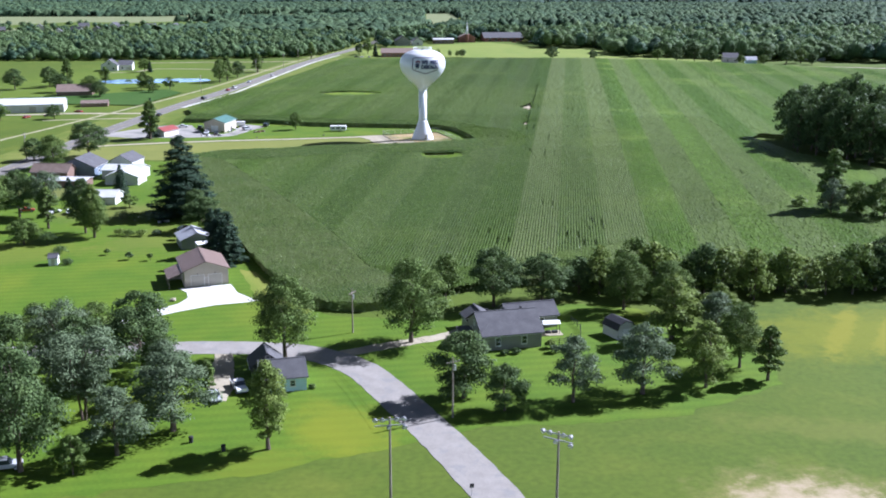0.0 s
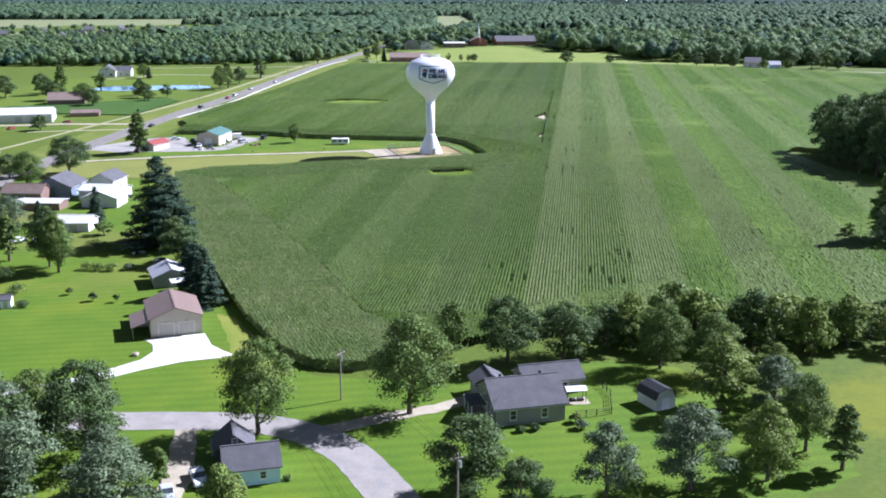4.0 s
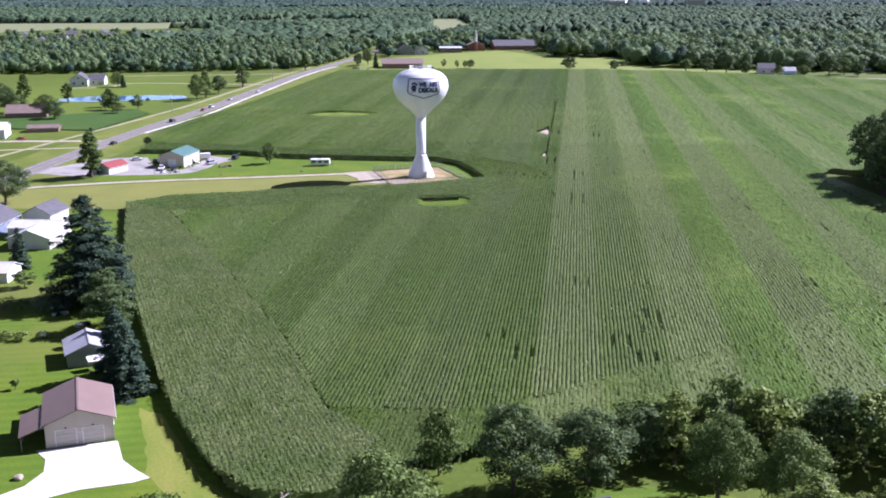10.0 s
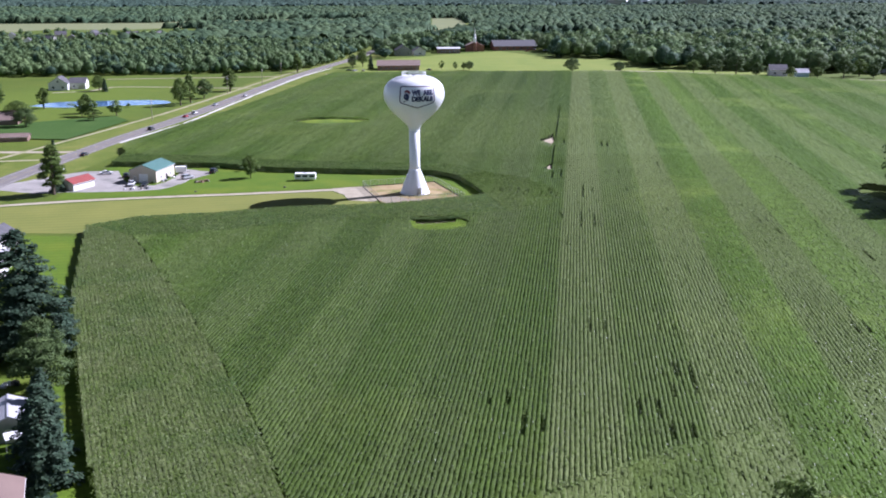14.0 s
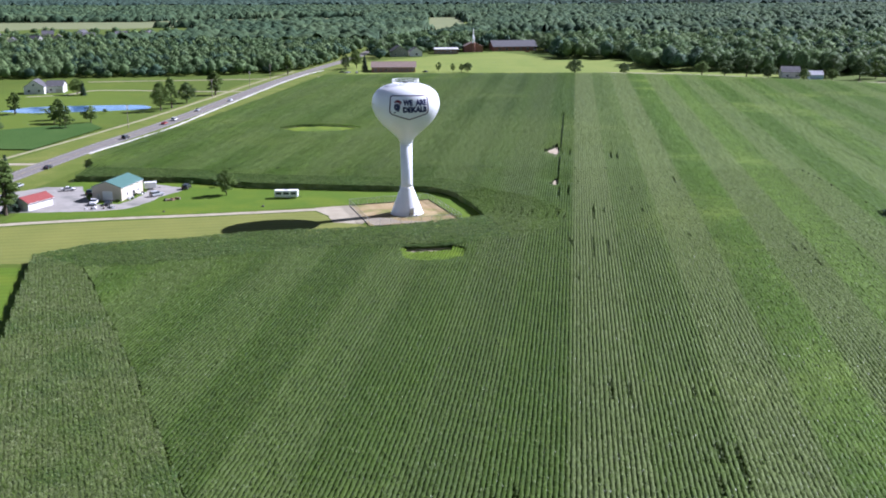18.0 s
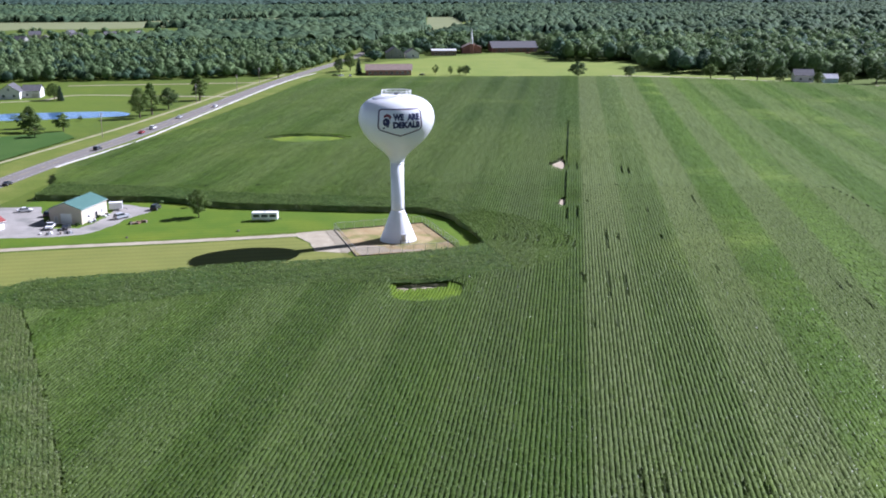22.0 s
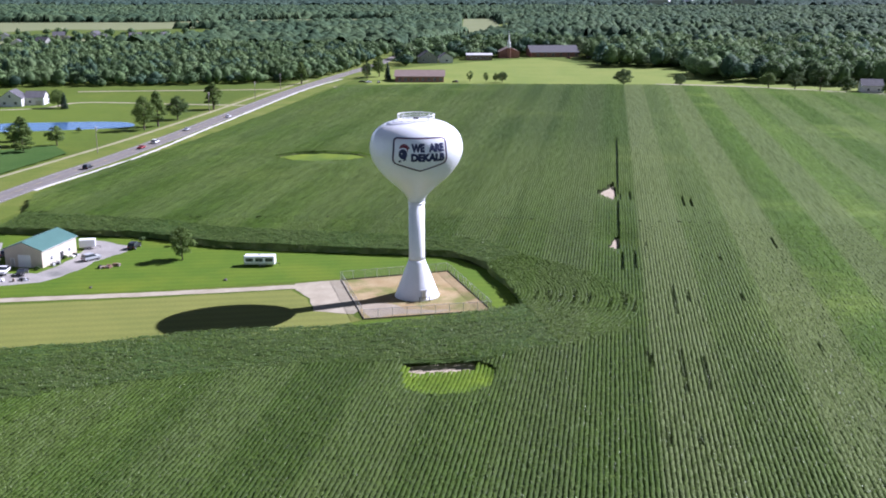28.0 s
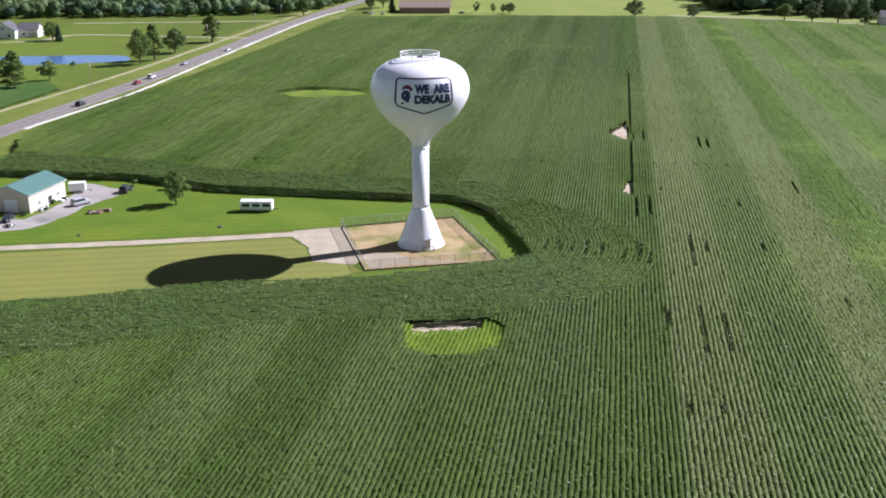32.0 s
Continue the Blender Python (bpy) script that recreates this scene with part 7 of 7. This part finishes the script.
VILLAGE_HOUSES = ((-452, 856, 10, "sidewhite"), (-446, 905, -15, "sidegray"), (-425, 925, 15, "sidegray"), (-470, 1020, 20, "sidetan"), (-437, 1045, -20, "sidewhite"), (-372, 1000, 30, "sidewhite"), (-345, 1012, -15, "sidewhite"), (-540, 900, 20, "sidebrown"),
                  (-520, 985, 12, "sidewhite"), (-400, 960, 25, "sidetan"), (131.1, 976.1, 5, "sidegray"), (184, 1049.3, 20, "sidewhite"), (415.6, 1009.6, -10, "sidewhite"), (482.3, 920.1, 15, "sidegray"), (528.4, 1067.6, 0, "sidewhite"))
for i, (x, y, rz, c) in enumerate(VILLAGE_HOUSES):
    gable("village_house", (x, y), rz, 14, 11, 4.6, 4.2, c, "shingle", "distant house with a pitched roof among trees", "house", ridge="y" if i % 2 == 0 else "x", wins=[("f", 4, 1.4, 1.6, 1.6), ("f", 11, 1.4, 1.6, 1.6)], group="village houses")
gable("long_shed", (-284, 549), 5, 14, 6, 2.6, 1.2, "sidewhite", "metalwhite", "low shed with a pale roof in a wood clearing", "shed")

# ---- vehicles ----
M["lampmetal"] = material("lamp_housing", (0.2, 0.2, 0.21), 0.5, 0.3, fine=0.1)
M["rust"] = material("rusty_scrap", (0.2, 0.1, 0.07), 0.9, scale=1.5, second=(0.3, 0.2, 0.15), fine=0.2)
M["stone"] = material("dark_stone", (0.1, 0.09, 0.08), 0.9, fine=0.2)
def paint(name, c):
    return material("car_paint_" + name, c, 0.28, scale=0.5, var=0.03, fine=0.03, spec=0.5)


for nm, c in (("white", (0.72, 0.72, 0.72)), ("silver", (0.42, 0.43, 0.45)), ("black", (0.025, 0.025, 0.03)), ("red", (0.3, 0.03, 0.03)), ("blue", (0.05, 0.09, 0.2))):
    M["car" + nm] = paint(nm, c)
M["lamp"] = material("lamp_glass", (0.7, 0.7, 0.68), 0.2, fine=0.02)
M["redlamp"] = material("tail_lamp", (0.4, 0.02, 0.02), 0.3, fine=0.02)


def wheel(t, x, y, r=0.34, w=0.22):
    o = part("wheel", tube(B(), (x, y - w / 2, r), (x, y + w / 2, r), r, n=16), M["dark"], t)
    part("rim", tube(B(), (x, y - w / 2 - 0.01, r), (x, y + w / 2 + 0.01, r), r * 0.58, n=12), M["steel"], o)


def car(at, rz, paint_key, label, style="sedan", category="car"):
    """A vehicle heading along its x axis."""
    t = thing("pickup_truck" if style == "pickup" else "car", at, rz, label, category)
    k = {"sedan": 4.6, "suv": 4.7, "pickup": 5.6}[style]
    hi = {"sedan": 1.42, "suv": 1.75, "pickup": 1.8}[style]
    f = k / 2
    if style == "pickup":
        prof = [(-f, 0.45), (-f, 1.05), (-0.55, 1.05), (-0.45, 1.1), (1.0, 1.12), (f - 0.1, 1.02), (f, 0.8), (f, 0.45)]
        glass = [(-0.5, 1.1), (-0.4, hi - 0.06), (0.55, hi - 0.06), (1.15, 1.12)]
    elif style == "suv":
        prof = [(-f, 0.42), (-f, 1.0), (-f + 0.1, 1.05), (0.9, 1.05), (f - 0.15, 0.95), (f, 0.75), (f, 0.42)]
        glass = [(-f + 0.08, 1.04), (-f + 0.4, hi - 0.06), (0.3, hi - 0.06), (1.0, 1.05)]
    else:
        prof = [(-f, 0.4), (-f, 0.88), (-f + 0.7, 0.95), (1.1, 0.94), (f - 0.1, 0.8), (f, 0.62), (f, 0.4)]
        glass = [(-f + 0.75, 0.94), (-0.75, hi - 0.05), (0.35, hi - 0.05), (1.15, 0.94)]
    W = 0.9 if style == "sedan" else 0.97
    bm = extrude_poly(B(), prof, -W, W, "y")
    bmesh.ops.bevel(bm, geom=list(bm.edges), offset=0.06, segments=2, affect="EDGES")
    part("body", bm, M[paint_key], t)
    bm = extrude_poly(B(), glass, -W + 0.1, W - 0.1, "y")
    part("window", bm, M["glass"], t)
    (a0, _), (a1, z1), (a2, _), _ = glass
    part("roof", boxed(a1 - 0.06, -W + 0.1, hi - 0.07, a2 + 0.06, W - 0.1, hi, bevel=0.03), M[paint_key], t)
    if style == "pickup":
        part("bed", boxed(-f + 0.12, -W + 0.14, 0.8, -0.7, W - 0.14, 1.07), M["dark"], t)
    for x in (-f + 0.85, f - 0.9):
        for y in (-W + 0.06, W - 0.06):
            wheel(t, x, y, 0.38 if style == "pickup" else 0.33)
    for y in (-W + 0.25, W - 0.25):
        part("headlight", boxed(f - 0.03, y - 0.18, 0.62, f + 0.03, y + 0.18, 0.78), M["lamp"], t)
        part("tail_light", boxed(-f - 0.03, y - 0.12, 0.7, -f + 0.03, y + 0.12, 0.9), M["redlamp"], t)
    part("bumper", boxed(f - 0.05, -W + 0.08, 0.36, f + 0.07, W - 0.08, 0.5), M["dark"], t)
    return t


car((-33.1, -291.4, 0.05), -67.1, "carwhite", "white pickup truck parked by the cottage", "pickup", "truck")
car((-36.5, -295.8, 0.05), -70.2, "carsilver", "silver car parked on the gravel drive", "sedan")
car((-61.9, -321.3, 0.05), 16.5, "carsilver", "grey car parked under trees", "suv")
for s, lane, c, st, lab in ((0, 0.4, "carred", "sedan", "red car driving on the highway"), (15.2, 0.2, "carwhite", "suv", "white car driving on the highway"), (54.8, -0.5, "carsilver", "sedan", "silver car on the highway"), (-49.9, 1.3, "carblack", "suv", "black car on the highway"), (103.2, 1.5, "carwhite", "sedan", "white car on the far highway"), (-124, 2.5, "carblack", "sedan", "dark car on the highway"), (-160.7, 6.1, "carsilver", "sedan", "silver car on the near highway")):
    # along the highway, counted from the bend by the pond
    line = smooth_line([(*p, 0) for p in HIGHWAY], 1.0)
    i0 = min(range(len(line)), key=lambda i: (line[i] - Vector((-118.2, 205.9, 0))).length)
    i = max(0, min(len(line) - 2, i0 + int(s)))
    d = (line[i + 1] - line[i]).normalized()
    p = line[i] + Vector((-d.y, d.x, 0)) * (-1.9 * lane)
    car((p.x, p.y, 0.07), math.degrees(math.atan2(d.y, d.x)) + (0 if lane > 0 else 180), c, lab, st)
car((-82.4, 29.3, 0.04), 51.3, "carsilver", "silver van parked on the yard", "suv", "van")
car((-75.3, 41.4, 0.04), 83.6, "carblack", "black utility vehicle by the corn", "suv")
car((-99, 16.8, 0.04), -83, "carwhite", "white truck before the workshop door", "pickup", "truck")
car((-94.3, 15.8, 0.04), -86.3, "carblack", "dark car before the workshop", "sedan")
car((-105, 33, 0.04), 90.3, "carblack", "black car beside the workshop", "suv")
car((-114.4, 39, 0.04), 13.6, "carwhite", "white car on the gravel yard", "sedan")
for i, (x, y, c) in enumerate(((-57.8, 495.5, "carblack"), (-53, 493, "carsilver"), (-46.3, 491.7, "carsilver"), (5.6, 497.1, "carblack"), (124.2, 731.5, "carwhite"), (129.7, 733.6, "carsilver"), (135.1, 735.7, "carwhite"), (104.3, 720.1, "carred"), (-121.3, -147.7, "carred"), (-112.4, -149.9, "carwhite"), (-107.5, -150.6, "carwhite"), (-182.1, 96.7, "carred"), (-192.1, 79.3, "carblack"), (-201.1, 73.6, "carred"))):
    car((x, y, 0.04), (i * 47) % 180, c, "parked " + c[3:] + " car far across the fields", "sedan")


def camper(at, rz):
    t = thing("camper", at, rz, "white camper trailer with dark windows parked on the grass", "trailer")
    part("body", boxed(-3.75, -1.2, 0.5, 3.75, 1.2, 2.65, bevel=0.12), M["whitepaint"], t)
    for x in (-2.4, 0.0, 2.4):
        part("window", boxed(x - 0.9, -1.235, 1.3, x + 0.9, -1.19, 2.1, bevel=0.02), M["glass"], t)
    part("stripe", boxed(-3.65, -1.215, 0.68, 3.65, -1.195, 0.85), M["steel"], t)
    for x in (0.2, 1.1):
        for y in (-1.05, 1.05):
            wheel(t, x, y, 0.34)
    part("drawbar", tube(B(), (3.7, 0, 0.6), (4.9, 0, 0.55), 0.07), M["black"], t)
    part("jack", tube(B(), (4.7, 0, 0.0), (4.7, 0, 0.6), 0.05), M["black"], t)
    part("roof_vent", boxed(-0.3, -0.3, 2.64, 0.3, 0.3, 2.84, bevel=0.03), M["steel"], t)


camper((-39.4, 24.9, 0.02), 0.3)


def box_trailer(at, rz):
    t = thing("box_trailer", at, rz, "white enclosed cargo trailer beside the workshop", "trailer")
    part("body", boxed(-2.0, -1.0, 0.55, 2.0, 1.0, 2.6, bevel=0.08), M["whitepaint"], t)
    for x in (-0.5, 0.4):
        for y in (-1.05, 1.05):
            wheel(t, x, y, 0.36)
    part("drawbar", tube(B(), (2.0, 0, 0.6), (3.2, 0, 0.5), 0.07), M["black"], t)
    part("jack", tube(B(), (3.1, 0, 0.0), (3.1, 0, 0.55), 0.05), M["black"], t)


box_trailer((-87.2, 40.5, 0.04), 15)


# ---- poles and small outdoor things ----
def floodlight_pole(x, y, h, rz, label):
    t = thing("floodlight_pole", (x, y), rz, label, "light pole")
    part("pole", tube(B(), (0, 0, -0.3), (0, 0, h), 0.2, 0.13, 10), M["wood"], t)
    for z in (h - 0.25, h - 1.0):
        part("crossarm", boxed(-1.9, -0.22, z - 0.07, 1.9, -0.1, z + 0.07), M["steel"], t)
    for i, (a, z) in enumerate(((-1.8, h - 0.05), (-0.95, h - 0.05), (0.75, h - 0.05), (1.75, h - 0.05), (1.75, h - 1.15), (-0.2, h - 1.05))):
        o = part("floodlight", lathe(B(), [(0.1, -0.18), (0.3, 0.08), (0.36, 0.22), (0.34, 0.26)], 14), M["lampmetal"], t, "round metal floodlight")
        o.matrix_local = pose(a, -0.35, z, 120, 0, (i % 3 - 1) * 25)
        part("lens", lathe(B(), [(0.31, 0.255), (0.28, 0.29), (0.05, 0.3)], 14), M["lamp"], o)
    part("ballast_box", boxed(-0.25, 0.12, 2.0, 0.25, 0.42, 2.9), M["steel"], t)


floodlight_pole(-5.4, -343.2, 17.3, 8, "tall wooden pole with a row of floodlights")
floodlight_pole(14.7, -347.8, 17.3, -32, "tall wooden pole with clustered floodlights")


def utility_pole(x, y, h, rz, label="weathered wooden utility pole with a crossarm"):
    t = thing("utility_pole", (x, y), rz, label, "utility pole")
    part("pole", tube(B(), (0, 0, -0.3), (0, 0, h), 0.17, 0.11, 9), M["wood"], t)
    part("crossarm", boxed(-1.2, -0.18, h - 0.75, 1.2, -0.06, h - 0.6), M["wood"], t)
    for a in (-1.1, -0.4, 0.4, 1.1):
        part("insulator", tube(B(), (a, -0.12, h - 0.6), (a, -0.12, h - 0.4), 0.05, n=6), M["steel"], t)
    part("transformer", tube(B(), (0.32, 0, h - 2.1), (0.32, 0, h - 1.2), 0.24, n=12), M["steel"], t)


utility_pole(3.6, -304.1, 10.3, 25)
utility_pole(-15.2, -261.7, 9.1, 60)
for x, y in ((-146, -54.6), (-114, 328), (-100.7, 385.1), (-95.1, 439.6), (-128, 194.7)):
    utility_pole(x - 9, y, 11, 70, "wooden utility pole along the highway")


def cable(p, q, sag, label):
    p, q = Vector(p), Vector(q)
    bm = B()
    pts = [p.lerp(q, i / 12) - Vector((0, 0, sag * 4 * (i / 12) * (1 - i / 12))) for i in range(13)]
    side = (q - p).cross(Vector((0, 0, 1))).normalized() * 0.02
    rings = [[bm.verts.new(c + side), bm.verts.new(c + Vector((0, 0, 0.02))), bm.verts.new(c - side), bm.verts.new(c - Vector((0, 0, 0.02)))] for c in pts]
    for a, b_ in zip(rings, rings[1:]):
        for k in range(4):
            bm.faces.new((a[k], a[(k + 1) % 4], b_[(k + 1) % 4], b_[k]))
    t = thing("cable", (0, 0), 0, label, "cable")
    part("wire", bm, M["black"], t)


for o in (-1.0, 0.4, 1.0):
    cable((3.6 + o * 0.9, -304.2 + o * 0.4, 9.9), (-15.2 + o * 0.5, -261.8 + o * 0.9, 8.7), 0.8, "sagging overhead cable between wooden poles")
cable((3.6, -304.2, 9.0), (12.0, -269.0, 4.8), 0.9, "thin service cable to the grey house")


def road_sign(x, y, rz, label="small dark sign on a post"):
    t = thing("road_sign", (x, y), rz, label, "sign")
    part("post", tube(B(), (0, 0, -0.2), (0, 0, 1.5), 0.04, n=6), M["steel"], t)
    part("plate", boxed(-0.3, -0.03, 1.2, 0.3, 0.0, 1.85), M["black"], t)


road_sign(5.4, -330.6, 10)


def bin_thing(x, y, label):
    t = thing("bin", (x, y), 20, label, "bin")
    part("body", lathe(B(), [(0.3, 0), (0.36, 0.9), (0.38, 0.92)], 12), M["dark"], t)
    part("lid", lathe(B(), [(0.4, 0.92), (0.36, 1.02), (0.1, 1.08)], 12), M["dark"], t)


bin_thing(-36.9, -312.7, "dark round rubbish bin on the lawn")
bin_thing(-31.4, -315.8, "dark slim post bin on the lawn")


def boulder(x, y, r, label="grey boulder on the lawn"):
    bm = B()
    bmesh.ops.create_icosphere(bm, subdivisions=2, radius=r)
    for v in bm.verts:
        v.co *= 1 + 0.25 * noise.noise(v.co * 1.7 / r)
        v.co.z = v.co.z * 0.65 + r * 0.35
    t = thing("boulder", (x, y), 0, label, "rock")
    part("rock", bm, M["gravel" if r > 0.6 else "stone"], t)


boulder(-56.2, -239.5, 0.75)
boulder(-45, 11.7, 0.5, "dark stump beside the tower lane")
boulder(-74.2, 5, 0.4, "small stone beside the tower lane")


def shrub(name, x, y, w, h, mat, label, seed):
    rg = np.random.default_rng(seed)
    t = thing(name, (x, y), seed * 40 % 360, label, "shrub")
    L = [(w * 0.28 * math.cos(a), w * 0.28 * math.sin(a), h * rg.uniform(0.35, 0.6), w * rg.uniform(0.22, 0.3)) for a in np.arange(5) * 1.26] + [(0, 0, h * 0.62, w * 0.3)]
    V, F = leaf_cloud(rg, L, 420, 0.2, 0.9)
    V[:, 2] = np.maximum(V[:, 2], 0.02)
    ob = quads_object("foliage", V, F, M[mat])
    ob.parent = t
    part("stem", tube(B(), (0, 0, -0.1), (0, 0, h * 0.5), 0.07, 0.03, 6), M["bark"], t)


GARDEN_SHRUBS = [(-82.1, -199.5, 1.6, 2.0, "leaf"), (-75.2, -204.4, 2.0, 2.4, "leafdark"), (-69.7, -205.3, 1.5, 2.4, "leaf"), (-84.7, -178.4, 4, 1.6, "leafyellow"), (-81.8, -178.9, 3.5, 1.5, "leaf"), (-78.7, -179.2, 3.5, 1.6, "leafyellow"), (-74.5, -178.3, 3, 1.4, "leafpale"), (-67.5, -183.7, 3, 2.4, "leafyellow"), (-80.9, -160.7, 5, 2.2, "leafpale"), (-85.8, -159.3, 5, 2.0, "leaf"), (-89.7, -157.8, 5, 2.2, "leafpale"), (-94.6, -198.6, 4.5, 1.7, "leafdark"), (-89.4, -208.4, 3, 1.1, "leafdark"), (-101.1, -188.8, 5, 4, "leafdark")]
YARD_SHRUBS = [(14.4, -275.1, 1.6, 1.0, "leafdark"), (16.7, -274.4, 1.8, 1.1, "leafdark"), (23.5, -271.5, 2.0, 1.8, "leafyellow"), (24.1, -274, 2.2, 1.6, "leafpale"), (8, -271.3, 2.2, 1.3, "leafdark"), (-20.5, -291, 1.2, 0.8, "leaf"), (-65.6, 43.8, 2, 2.2, "leafdark"), (-75.3, 47.7, 1.6, 1.8, "leafdark"), (-92.3, 19.8, 1.2, 0.9, "leafdark"), (-89.5, 30.5, 1.2, 0.9, "leafdark"), (-164.9, 252.1, 3, 2.5, "leafdark"), (-196.8, 250.8, 6, 3, "leaf"), (-21.4, -188.5, 1, 0.5, "leafdark")]
for i, (x, y, w_, h_, m_) in enumerate(GARDEN_SHRUBS + YARD_SHRUBS):
    shrub("shrub", x, y, w_, h_, m_, "bushy garden shrub in a bed" if y < -90 else "low bush in the grass", i + 1)


def scrap(x, y, rz, label):
    t = thing("scrap_pile", (x, y), rz, label, "scrap")
    rg = random.Random(int(x * 7))
    for i in range(7):
        a, b_ = rg.uniform(-1.6, 1.6), rg.uniform(-0.7, 0.7)
        o = part("piece", boxed(-rg.uniform(0.3, 0.8), -0.25, 0, rg.uniform(0.3, 0.8), 0.25, rg.uniform(0.25, 0.8), bevel=0.03), M[rg.choice(("dark", "wood", "steel", "whitepaint") if "rusty" not in label else ("rust", "rust", "dark", "wood"))], t)
        o.matrix_local = pose(a, b_, 0, 0, 0, rg.uniform(0, 180))


scrap(-92.7, 10.8, 10, "row of old machine parts in the grass")
scrap(-98, 9.7, 5, "row of old machine parts by the yard")
scrap(-89.6, 24.6, 70, "pallets and barrels along the workshop wall")
scrap(-88.5, 33.4, 75, "crates along the workshop wall")
scrap(-69.6, -170.2, 20, "stacked timber and garden clutter")
scrap(-76.5, -162.2, 10, "garden clutter on the lawn")
scrap(-128.3, -125.6, 10, "yard clutter by the farm sheds")

scrap(-76.3, 22.4, 15, "heap of rusty metal scrap on the grass")
scrap(-74.5, 23.4, 40, "heap of rusty old machine parts")

# a second tower and town roofs on the horizon
ft = thing("distant_water_tower", (330, 2900, float(far_rise(330, 2900))), 0, "white water tower far off on the horizon", "water tower")
part("shaft", tube(B(), (0, 0, -5), (0, 0, 30), 2.5, n=16), M["whitepaint"], ft)
part("tank", lathe(B(), [(3, 28), (9, 32), (10, 36), (9, 40), (1.5, 43)], 24), M["whitepaint"], ft)
rg = random.Random(3)
for i in range(46):
    y = rg.uniform(2400, 3300)
    x = (y + 207) * (rg.uniform(0.15, 0.3) if i % 4 else rg.uniform(0.3, 0.42))
    t = thing("town_building", (x, y, float(far_rise(x, y))), rg.uniform(0, 90), "distant pale industrial building", "building", "town buildings")
    wx, wy, hz = rg.uniform(9, 26), rg.uniform(9, 18), rg.uniform(17, 24)
    part("body", boxed(-wx, -wy, 0, wx, wy, hz), M[rg.choice(("whitepaint", "sidegray", "sidetan"))], t)
    part("roof", boxed(-wx - 0.4, -wy - 0.4, hz, wx + 0.4, wy + 0.4, hz + 0.8), M["metalgray" if i % 2 else "metalwhite"], t)
